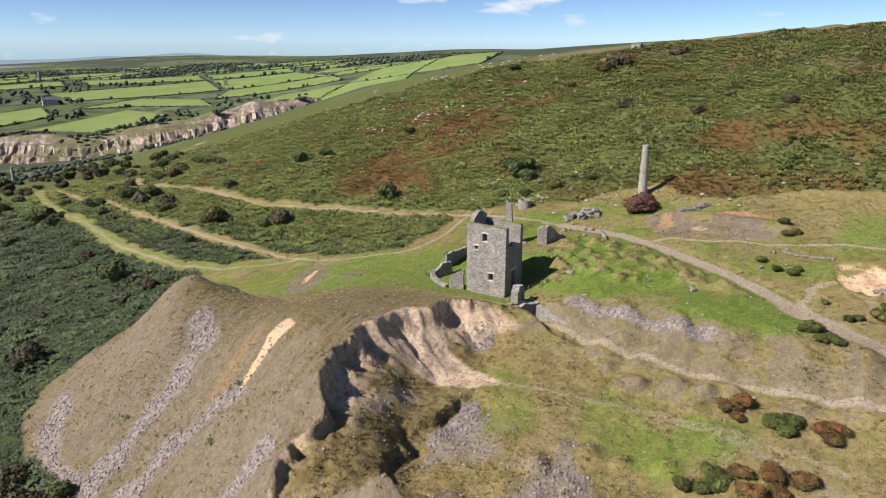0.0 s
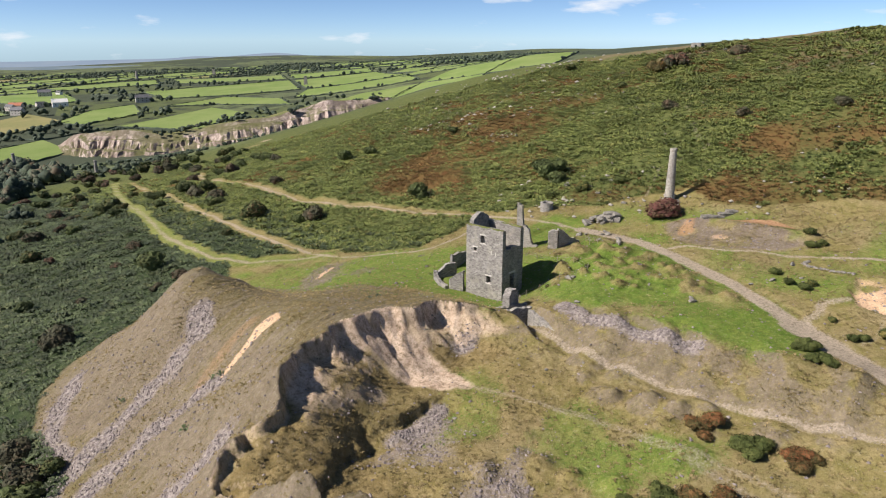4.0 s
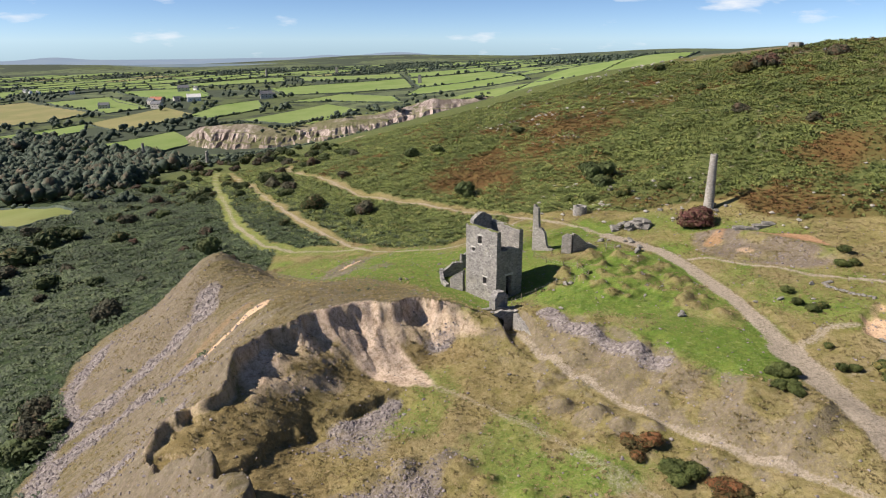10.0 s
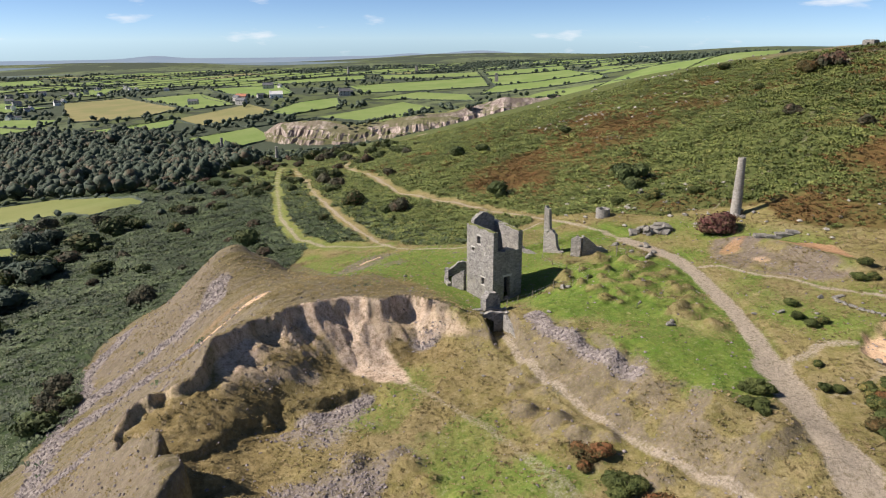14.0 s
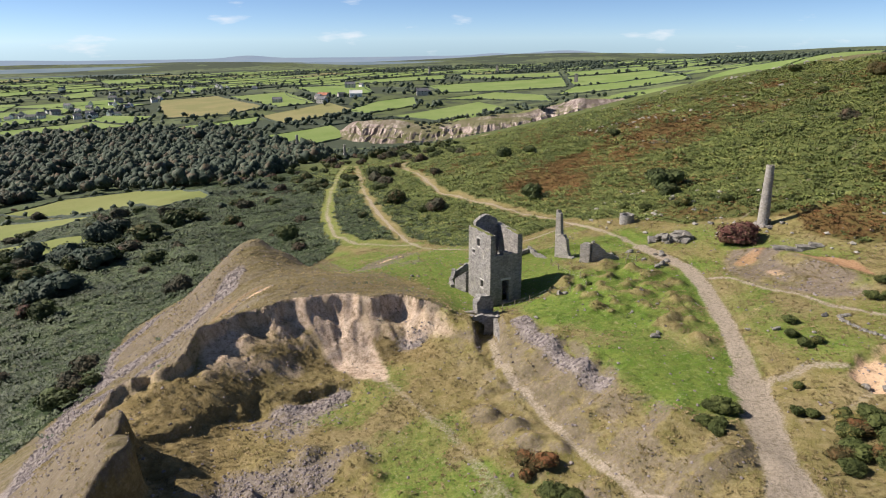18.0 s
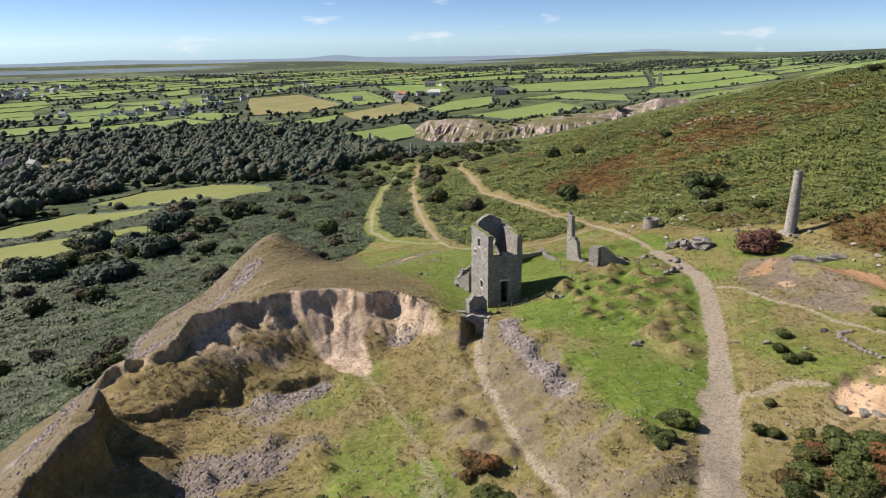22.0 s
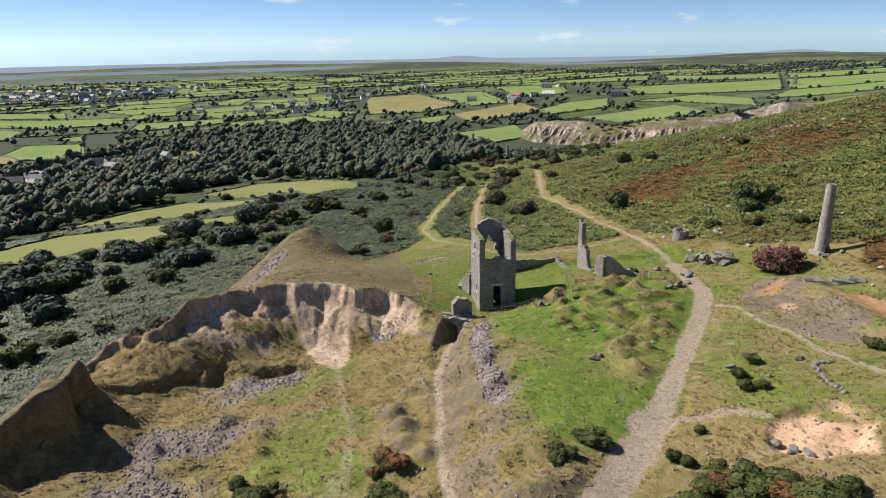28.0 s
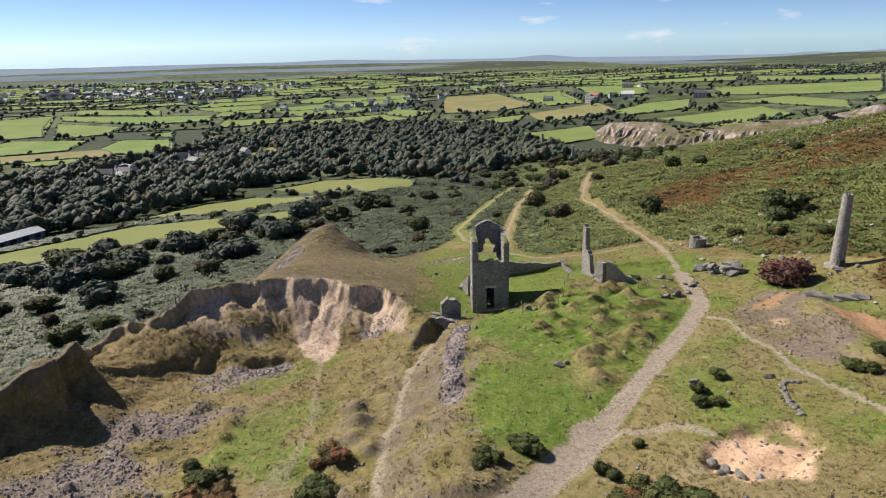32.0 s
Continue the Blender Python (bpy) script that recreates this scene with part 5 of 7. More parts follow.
scattered("scree", stones_t, sx, sy, ground_z(sx, sy) + 0.03, 0.07 + 0.26 * gen.random(len(sx)) ** 2.2, M_SCREE, "loose grey stones over the spoil slopes and pit floor", "scree", 0.3, 0.8, 7, True)

# pale granite lying on the hill
gen = np.random.default_rng(74)
hx, hy = [], []
for cx, cy, r, n in ((103, 78, 4, 26), (150, 152, 9, 50), (120, 128, 7, 34), (165, 175, 12, 50), (185, 150, 14, 50), (150, 95, 14, 40), (128, 112, 12, 34), (165, 130, 20, 40), (190, 80, 18, 40), (205, 130, 26, 50), (230, 170, 30, 60), (66, 40, 5, 16), (58, 12, 7, 14), (52, 26, 5, 12), (130, 55, 14, 18), (250, 200, 40, 60), (70, 4, 8, 14), (62, -24, 7, 16), (88, -40, 14, 10), (160, 20, 20, 16), (215, 40, 16, 30), (130, -20, 30, 12), (56, -4, 4, 12)):
    hx += list(cx + gen.normal(0, r, n))
    hy += list(cy + gen.normal(0, r, n))
hx, hy = np.array(hx), np.array(hy)
far_r = np.hypot(hx + 60, hy + 80)
scattered("hillside_granite", stones_t, hx, hy, ground_z(hx, hy) + 0.15, gen.uniform(0.3, 0.9, len(hx)) * (0.4 + far_r / 290), M_GRANITE, "pale granite blocks strewn over the hillside", "boulders", 0.3, 0.7, 8, True)

# single boulders
ROCKS = [boulder_mesh("boulder", s, M_ROCK) for s in range(40, 46)]
TRACK_BOULDERS = ((9.7, -31.0, 0.95, 0), (10.8, -30.2, 0.6, 0), (-0.3, -15.6, 0.55, 1), (34.6, 4.2, 0.9, 0), (36.0, 3.4, 0.7, 0), (38.3, -0.6, 1.0, 0), (39.2, 0.4, 0.8, 0), (37.6, 0.3, 0.6, 0),
        (33.2, -39.4, 0.75, 0), (27.2, -42.4, 0.45, 1), (25.9, -43.0, 0.4, 1), (24.6, -38.6, 0.7, 1), (20.4, -54.4, 0.9, 0), (21.0, -56.6, 0.8, 0), (22.0, -57.4, 0.7, 0), (20.2, -57.2, 0.6, 0), (23.6, -58.0, 0.7, 0),)
OTHER_BOULDERS = (
        (52.4, -19.6, 0.6, 0), (33.2, -1.2, 0.7, 0), (32.0, -6.4, 0.9, 0), (34.0, -5.4, 1.1, 0), (36.4, -4.0, 0.8, 0), (60.2, -6.6, 0.9, 1), (59.4, -7.4, 0.7, 1), (62.6, -7.6, 0.8, 1), (56.5, 5.0, 0.8, 1), (50.5, 24.0, 0.7, 1), (66.0, 26.5, 1.2, 1),
        (-31.5, -15.5, 0.5, 0), (-43.0, -40.0, 0.7, 0), (-38.6, -47.2, 0.8, 0), (-37.2, -47.6, 0.6, 0), (8.6, -8.8, 0.9, 0), (9.8, -8.9, 0.7, 0), (18.5, -21.5, 0.45, 1), (13.0, -22.0, 0.4, 1), (-12.5, -24.0, 0.35, 1), (-16.0, -20.0, 0.4, 0),
        (6.2, 24.0, 0.5, 0), (-6.5, 20.5, 0.6, 0), (-5.4, 19.9, 0.5, 0), (22.0, -36.0, 0.5, 1))
for k, (rx_, ry_, rs_, kind_) in enumerate((*TRACK_BOULDERS, *OTHER_BOULDERS)):
    ob = new("boulder", ROCKS[k % 6])
    gz = at(rx_, ry_)[2]
    ob.matrix_world = pose(rx_, ry_, gz + rs_ * 0.22, 8 * (k % 3), 6 * (k % 4), 47 * k) @ Matrix.Diagonal((rs_ * 1.0, rs_ * 0.7, rs_ * 0.5, 1))
    tagged(ob, "pale flat granite boulder half sunk in the turf" if kind_ else "grey lichened granite boulder lying in rough grass", "boulder", "boulders about the mine")
# the heap of big slabs by the road, and a ledge of bedrock above the orange cut


def slab_mesh(seed):
    """A broken flat block with chipped corners."""
    gen = np.random.default_rng(seed)
    bm = bmesh.new()
    box_bm(bm, -1, -1, -0.7, 1, 1, 0.7)
    bmesh.ops.bevel(bm, geom=bm.edges[:], offset=0.2, segments=1, affect="EDGES")
    bmesh.ops.subdivide_edges(bm, edges=bm.edges[:], cuts=1, use_grid_fill=True)
    for v in bm.verts:
        v.co += Vector(gen.normal(0, 0.075, 3))
    me = bpy.data.meshes.new("slab")
    bm.to_mesh(me)
    bm.free()
    me.materials.append(M_ROCK)
    return me


SLABS = [slab_mesh(s) for s in (1, 2, 3)]
ledge = thing("rock_ledge", at(53, -20), "low grey bedrock ledge above the orange cut", "rock ledge")
for k, (px_, py_, w_) in enumerate(((50.2, -17.6, 1.3), (51.6, -19.2, 1.5), (53.4, -20.3, 1.5), (54.9, -21.0, 1.2))):
    ob = part("block", SLABS[k % 3], M_ROCK, ledge)
    ob.matrix_parent_inverse = ledge.matrix_world.inverted()
    ob.matrix_basis = pose(px_, py_, at(px_, py_)[2] + 0.25, 0, 5 * (k % 2), -38) @ Matrix.Diagonal((w_, 0.8, 0.55, 1))
gen = np.random.default_rng(76)
for k in range(16):
    f = k / 15
    rx_, ry_ = 42.6 + 5.0 * f + gen.normal() * 0.7, 5.4 - 3.8 * f + gen.normal() * 0.8
    rs_, lift = gen.uniform(0.7, 1.25), (0.25, 0.75, 1.15)[k % 3]
    ob = new("slab", SLABS[k % 3])
    ob.matrix_world = pose(rx_, ry_, at(rx_, ry_)[2] + lift, gen.uniform(-22, 22), gen.uniform(-22, 22), gen.uniform(0, 180)) @ Matrix.Diagonal((rs_, rs_ * 0.7, rs_ * 0.62, 1))
    tagged(ob, "large grey stone slab in a tumbled pile by the track", "stone slab", "pile of slabs by the track")
# a low line of stones on the eastern turf
low_wall = thing("stone_row", at(33, -45), "low broken row of pale wall stones in turf", "stone row")
row = [(35.6, -41.4), (34.4, -40.8), (33.4, -42.2), (32.6, -44.4), (32.2, -46.6), (32.0, -49.0)]
gen = np.random.default_rng(75)
for k in range(44):
    f = k / 43 * 5
    i = min(int(f), 4)
    px_ = row[i][0] + (row[i + 1][0] - row[i][0]) * (f - i) + gen.normal() * 0.12
    py_ = row[i][1] + (row[i + 1][1] - row[i][1]) * (f - i) + gen.normal() * 0.12
    ob = part("stone", ROCKS[k % 6], M_ROCK, low_wall)
    ob.matrix_parent_inverse = low_wall.matrix_world.inverted()
    ob.matrix_basis = pose(px_, py_, at(px_, py_)[2] + 0.08, 0, 0, 40 * k) @ Matrix.Diagonal((*gen.uniform(0.22, 0.46, 2), 0.24, 1))


# ---- trees and shrubs ----
def crown_mesh(name, seed, mat, lumps=12, cards=1000, leaf=0.8):
    v, f = crown_template(seed, lumps, cards, 2, 0.74, leaf)
    return quick_mesh(name, v, f, mat, True)


def trunk_mesh(name, seed):
    """Tapered trunk with limbs that reach into the crown of one metre's radius."""
    gen = np.random.default_rng(seed)
    bm = bmesh.new()

    def limb(a, b, ra, rb):
        a, b = Vector(a), Vector(b)
        m = Matrix.Translation((a + b) / 2) @ (b - a).to_track_quat("Z", "Y").to_matrix().to_4x4()
        bmesh.ops.create_cone(bm, cap_ends=True, segments=7, radius1=ra, radius2=rb, depth=(b - a).length, matrix=m)
    limb((0, 0, -0.25), (0.02, 0.02, 0.45), 0.085, 0.06)
    for k in range(5):
        a = k * 1.3 + gen.uniform(-0.3, 0.3)
        limb((0.02, 0.02, 0.3 + 0.03 * k), (0.45 * math.cos(a), 0.45 * math.sin(a), 0.75 + 0.1 * (k % 3)), 0.042, 0.012)
    me = bpy.data.meshes.new(name)
    bm.to_mesh(me)
    bm.free()
    me.materials.append(M_TRUNK)
    return me


TRUNKS = [trunk_mesh("trunk", s) for s in (1, 2)]
CROWNS = {k: [crown_mesh("crown", 100 + 10 * i + j, m, *((18, 3600, 0.5) if k == "red" else (17, 2600, 0.52) if k in ("gorse", "rust") else ())) for j in range(3)] for i, (k, m) in enumerate((("thorn", M_LEAF), ("dull", M_LEAF_DULL), ("red", M_LEAF_RED), ("gorse", M_GORSE), ("rust", M_RUST), ("wood", M_WOOD)))}
LABELS = {"thorn": ("hawthorn_tree", "dark green windswept hawthorn among the bracken", "tree", "hawthorns on the slopes"),
          "dull": ("hawthorn_bush", "dull grey-brown thorn bush thin in leaf", "bush", "thin thorn bushes"),
          "red": ("rowan_tree", "low spreading tree thick with dark red berries", "tree", ""),
          "gorse": ("gorse_bush", "rounded green gorse bush with some yellow flower", "bush", "gorse bushes"),
          "rust": ("willow_shrub", "low shrub turning rust-brown on the pit floor", "shrub", "rusty shrubs"),
          "wood": ("oak_tree", "broad dark green tree on the valley side", "tree", "valley trees")}
tree_count = 0


def plant(kind_, x, y, r, tall=1.0, sink=0.05):
    """One tree or bush of crown radius r, at its place on the ground."""
    global tree_count
    tree_count += 1
    nm, lb, cat, grp = LABELS[kind_]
    root = thing(nm, at(x, y, -sink * r), lb, cat, grp, turn=(tree_count * 67) % 360)
    for nm2, me, up in (("trunk", TRUNKS[tree_count % 2], 0), ("crown", CROWNS[kind_][tree_count % 3], 0)):
        ob = new(nm2, me)
        ob.parent = root
        ob.scale = (r, r * (0.86 + 0.05 * (tree_count % 5)), r * tall)
    return root


plant("red", 50.6, -7.4, 5.0, 0.64)
plant("thorn", 71.5, 35.8, 5.2, 0.86)
plant("thorn", 68.6, 31.2, 3.2, 0.75)
# by the road and the bare pit, then by the ruins and on the pit floor
ROAD_GORSE = ((27.7, -38.0, 0.95), (24.2, -41.2, 0.9), (23.4, -43.9, 1.1), (25.0, -44.6, 0.8), (2.9, -49.4, 1.3), (3.9, -50.4, 0.9), (1.9, -48.6, 0.9), (9.9, -53.7, 0.8), (10.9, -54.9, 0.8), (14.7, -50.1, 0.6), (12.5, -57.8, 1.3), (14.9, -58.9, 1.4), (10.6, -59.4, 1.5), (13.8, -61.4, 2.0), (16.8, -61.0, 1.6), (8.2, -62.0, 1.5), (11.6, -64.2, 2.0), (5.4, -63.6, 1.3), (8.6, -65.8, 1.9), (-0.6, -52.2, 0.9), (-1.7, -51.2, 0.9), (-2.0, -53.4, 1.0), (42.6, -40.0, 1.2), (44.0, -41.4, 1.0), (46.6, -38.6, 1.1), (17.8, -64.6, 1.9), (21.0, -64.0, 1.4))
PIT_GORSE = ((12.2, 19.8, 1.3), (10.4, 19.4, 1.1), (13.6, 20.2, 1.0), (14.5, -9.0, 0.5), (6.0, -5.8, 0.45), (30.2, 4.2, 0.6), (-19.4, -48.8, 1.5), (-18.4, -50.4, 1.4), (-20.4, -50.2, 1.2), (-33.2, -45.8, 1.6), (-31.6, -44.6, 1.2), (-35.4, -42.4, 1.0), (-34.6, -44.2, 1.1))
for x_, y_, r_ in (*ROAD_GORSE, *PIT_GORSE):
    plant("gorse", x_, y_, r_ * 1.2, 0.66 if r_ > 1.0 else 0.8)
for x_, y_, r_ in ((-18.9, -43.4, 1.3), (-17.4, -44.6, 1.2), (-19.9, -44.6, 0.9), (-18.6, -54.4, 1.3), (-20.0, -55.4, 1.1), (-18.0, -56.2, 0.9), (12.0, -60.2, 1.4), (15.6, -62.6, 1.4), (9.6, -63.6, 1.2), (6.4, -61.6, 1.2), (13.6, -66.0, 1.3), (-30.2, -47.6, 1.2), (-29.6, -50.6, 1.4), (-33.8, -49.0, 1.3), (-29.0, -53.4, 1.3), (-31.6, -51.4, 1.0)):
    plant("rust", x_, y_, r_ * 1.35, 0.62)
plant("dull", 33.0, 96.5, 4.2, 0.85)
plant("thorn", 29.5, 99.0, 2.6, 0.9)
for x_, y_, r_, k_ in ((111, -3, 2.0, "dull"), (114.5, -27.5, 2.0, "dull"), (187, 50, 4.2, "dull"), (181, 56, 3.6, "rust"), (200, 30, 3.2, "dull"), (124, 24, 2.4, "dull"), (51, 189, 3.2, "thorn"), (57, 148, 2.2, "dull"), (81, 136, 3.0, "thorn"), (89, 130, 2.6, "thorn"), (41, 166, 3.0, "dull"), (50, 205, 3.6, "thorn"), (110, 105, 2.2, "thorn"), (-20, 74, 2.3, "dull"), (-24, 71, 1.6, "thorn"), (-69.6, 35, 2.6, "dull"), (-68.4, 45, 2.4, "dull"), (-72.5, 31, 2.8, "thorn"), (-70.5, 40, 2.2, "thorn"), (-66.5, 33, 1.6, "thorn"), (57, 26, 1.4, "gorse"), (63, 20, 1.6, "gorse"), (56, 32, 1.2, "gorse"), (68, 12, 1.5, "gorse"), (220, 120, 3.0, "thorn"), (160, 60, 1.8, "thorn")):
    plant(k_, x_, y_, r_ * 1.25, 0.85)
# the belt of thorns and oaks below the valley field
gen = np.random.default_rng(82)
for x_, y_, r_, k_ in ((-155, 149, 6, "thorn"), (-162, 158, 5, "thorn"), (-131, 107, 5.5, "wood"), (-126, 114, 6, "wood"), (-119, 116, 5, "thorn"), (-119.5, 128, 6.5, "wood"), (-140, 136, 6, "wood"), (-105, 126, 4, "dull"), (-105, 146, 6, "wood"), (-111, 152, 6, "wood"), (-100, 161, 5, "thorn"), (-84, 126, 6, "wood"),
                       (-78, 127, 5.5, "wood"), (-95, 190, 6, "wood"), (-102, 196, 5, "thorn"), (-111, 86, 5, "wood"), (-104, 55, 4.8, "gorse"), (-96, 60, 4.2, "gorse"), (-71, 153, 6, "wood"), (-81, 170, 6, "wood"), (-68, 161, 5, "thorn"), (-53, 190, 5.5, "thorn"), (-87, 63, 3, "dull"), (-70, 202, 6, "wood"), (-128, 140, 5, "thorn"), (-146, 160, 6, "wood"),
                       (-60, 176, 5, "dull"), (-88, 150, 4.5, "thorn"), (-62, 215, 5.5, "wood"), (-40, 205, 5, "thorn"), (-118, 72, 3.2, "dull"), (-128, 84, 4, "thorn"), (-145, 118, 5.5, "wood"), (-160, 128, 6, "wood"), (-172, 140, 6, "wood"), (-98, 104, 3.4, "thorn")):
    plant(k_, x_ + gen.normal() * 0.6, y_ + gen.normal() * 0.6, r_ * (1.3 if k_ in ("wood", "thorn") else 1.0), gen.uniform(0.66, 0.85))
# thorns thickening towards the valley
gen = np.random.default_rng(81)
made = 0
while made < 190:
    x_, y_ = gen.uniform(-190, 150), gen.uniform(70, 430)
    side = x_ - (y_ - 60) * 0.33
    like = 0.04 + 0.22 * smooth(60, 20, x_) * smooth(-110, -70, x_) * smooth(75, 110, y_) + 0.5 * smooth(140, 300, y_) * smooth(60, -10, abs(side - 10) - 40) + 0.5 * smooth(-25, -75, x_) * smooth(140, 190, y_)
    if gen.random() > like or min(float(near(x_, y_, q)) for q in (PATH_W, PATH_M, ROAD)) < 4 or (x_ > 90 and y_ < 170) or float(poly_soft(np.array(x_), np.array(y_), CLEARING, 4.0)) > 0 or float(near_field(np.array(x_), np.array(y_), 4.0)) > 0:
        continue
    plant("thorn" if gen.random() < 0.62 else "dull", x_, y_, gen.uniform(2.0, 4.8), gen.uniform(0.7, 0.95))
    made += 1


# ---- the valley and the farmland beyond ----
def field_material(name, a, b):
    m, t, bs = material(name)
    p = place(t, True)
    big, small = noise_node(t, p, 0.02, 4.0), noise_node(t, p, 0.3, 4.0)
    col = blended(t, ranged(t, big, 0.38, 0.62), a, b)
    oi = t.nodes.new("ShaderNodeObjectInfo")
    col = blended(t, maths(t, "MULTIPLY", oi.outputs["Random"], 0.35), col, (0.19, 0.22, 0.08))
    col = blended(t, ranged(t, small, 0.5, 0.8, 0.0, 0.35), col, tuple(v * 0.6 for v in a))
    t.links.new(col, bs.inputs["Base Color"])
    bs.inputs["Roughness"].default_value = 0.95
    bs.inputs["Specular IOR Level"].default_value = 0.1
    return m


M_FIELD = field_material("pasture", (0.150, 0.222, 0.062), (0.205, 0.262, 0.092))
M_STRAW = field_material("rough_pasture", (0.20, 0.195, 0.085), (0.26, 0.225, 0.11))
M_NEAR = field_material("valley_pasture", (0.165, 0.185, 0.058), (0.205, 0.210, 0.080))
M_PLOUGH = field_material("ploughed_field", (0.16, 0.115, 0.085), (0.20, 0.15, 0.11))
FIELDS = [(1, q) for q in NEAR_FIELDS]
# grazed fields, from the near valley side outwards
FIELDS += [(0, q) for q in (
    [(-846, 1220), (-774, 1286), (-620, 960), (-690, 930)], [(-700, 1153), (-551, 1080), (-522, 970), (-572, 940), (-605, 966)], [(-636, 855), (-640, 915), (-519, 901), (-496, 794), (-575, 745)],
    [(-455, 798), (-468, 892), (-391, 889), (-342, 752), (-412, 745)], [(-761, 1281), (-441, 1245), (-417, 1148), (-541, 1117), (-715, 1200)], [(-796, 1422), (-601, 1389), (-565, 1295), (-747, 1311)],
)]
FIELDS += [(0, q) for q in (
    [(-463, 957), (-426, 992), (-402, 914)], [(-358, 550), (-380, 619), (-358, 615), (-345, 561)], [(-492, 682), (-436, 720), (-421, 662), (-470, 650)], [(-385, 478), (-342, 504), (-335, 448)],
    [(-112, 1174), (-82, 1239), (-8, 1169), (-49, 1099)], [(-153, 1024), (-101, 1032), (-102, 972)], [(-872, 2389), (-592, 2100), (-690, 2010)], [(-713, 2418), (-549, 2438), (-492, 2061), (-617, 2154)],
    [(-633, 2634), (-436, 2632), (-466, 2342)], [(-333, 1480), (-301, 1588), (-246, 1567), (-259, 1432)], [(-27, 928), (5, 976), (6, 915)], [(-121, 2483), (23, 2525), (19, 2105), (-82, 2124)])]
FIELDS += [(0, q) for q in (
    [(-185, 1756), (-114, 1862), (-104, 1661), (-156, 1628)], [(153, 1416), (272, 1419), (255, 1100), (190, 1106)], [(322, 1553), (490, 1530), (400, 1203), (326, 1150), (312, 1347)], [(5, 985), (140, 1010), (120, 935), (15, 900)],
    [(265, 955), (344, 1028), (421, 1044), (383, 939), (283, 908)], [(552, 1288), (840, 1196), (694, 965), (496, 1096)], [(803, 1649), (959, 1382), (867, 1238), (706, 1418)], [(438, 982), (565, 1008), (589, 881), (550, 803), (499, 930)],
    [(516, 1691), (776, 1672), (682, 1473), (500, 1548)], [(23, 1644), (113, 1791), (197, 1844), (100, 1571)], [(700, 950), (845, 1185), (990, 1080), (860, 860)], [(600, 860), (690, 940), (850, 850), (760, 730)], [(880, 1225), (965, 1370), (1120, 1240), (1000, 1100)])]
FIELDS += [(2, q) for q in ([(9, 1305), (19, 1454), (133, 1458), (176, 1144), (100, 1090), (7, 1132)], [(-234, 703), (-220, 772), (-202, 754), (-196, 668), (-228, 630)], [(-342, 622), (-338, 695), (-322, 692), (-315, 605)])]
WOOD = [(-420, 560), (-420, 300), (-310, 245), (-240, 250), (-205, 285), (-176, 350), (-165, 395), (-158, 440), (-112, 478), (-60, 458), (-10, 372), (20, 370), (75, 425), (115, 520), (140, 640), (110, 760), (60, 930), (-60, 1000), (-160, 1010), (-290, 880), (-340, 760), (-380, 640)]
SCRUB = [(-260, 140), (-200, 100), (-120, 98), (-72, 140), (-36, 190), (0, 250), (50, 385), (-8, 395), (-8, 262), (-30, 226), (-60, 190), (-119, 160), (-185, 138)]
QUARRY_TOP = [(196, 786, -54.8), (220, 747, -51.3), (245, 716, -51.5), (282, 667, -54.2), (332, 643, -43.8), (382, 620, -40.2), (408, 609, -35.4), (454, 589, -26.2), (517, 556, -23.7), (560, 548, -30)]
QUARRY_FOOT = [(183, 736, -72), (194, 699, -75), (209, 667, -77), (261, 624, -74), (311, 606, -67), (359, 584, -64), (387, 578, -61), (431, 559, -57), (493, 529, -50), (530, 510, -50)]
QUARRY = [(150, 800), (170, 640), (250, 590), (480, 500), (580, 500), (600, 580), (480, 640), (340, 720), (240, 820)]
HOMES = [(-321, 552), (-291, 694), (-209, 1272), (-139, 1349), (-49, 1585), (7, 1736), (-87, 1217), (279, 1171), (337, 1125), (446, 1072)]


def draped(name, pts, mat, up=0.7, step=14):
    """A flat-lying patch that follows the ground inside an outline."""
    bm = bmesh.new()
    bm.faces.new([bm.verts.new((x, y, 0)) for x, y in pts])
    bmesh.ops.triangulate(bm, faces=bm.faces[:])
    for _ in range(4 if step < 20 else 2):
        bmesh.ops.subdivide_edges(bm, edges=bm.edges[:], cuts=1, use_grid_fill=True)
    co = np.array([v.co[:] for v in bm.verts])
    zz = ground_z(co[:, 0], co[:, 1]) + up
    for v, z in zip(bm.verts, zz):
        v.co.z = z
    for f in bm.faces:
        if f.normal.z < 0:
            f.normal_flip()
        f.smooth = True
    me = bpy.data.meshes.new(name)
    bm.to_mesh(me)
    bm.free()
    me.materials.append(mat)
    return new(name, me)


hedge_x, hedge_y, hedge_s = [], [], []
hedge_v, hedge_f = [], []


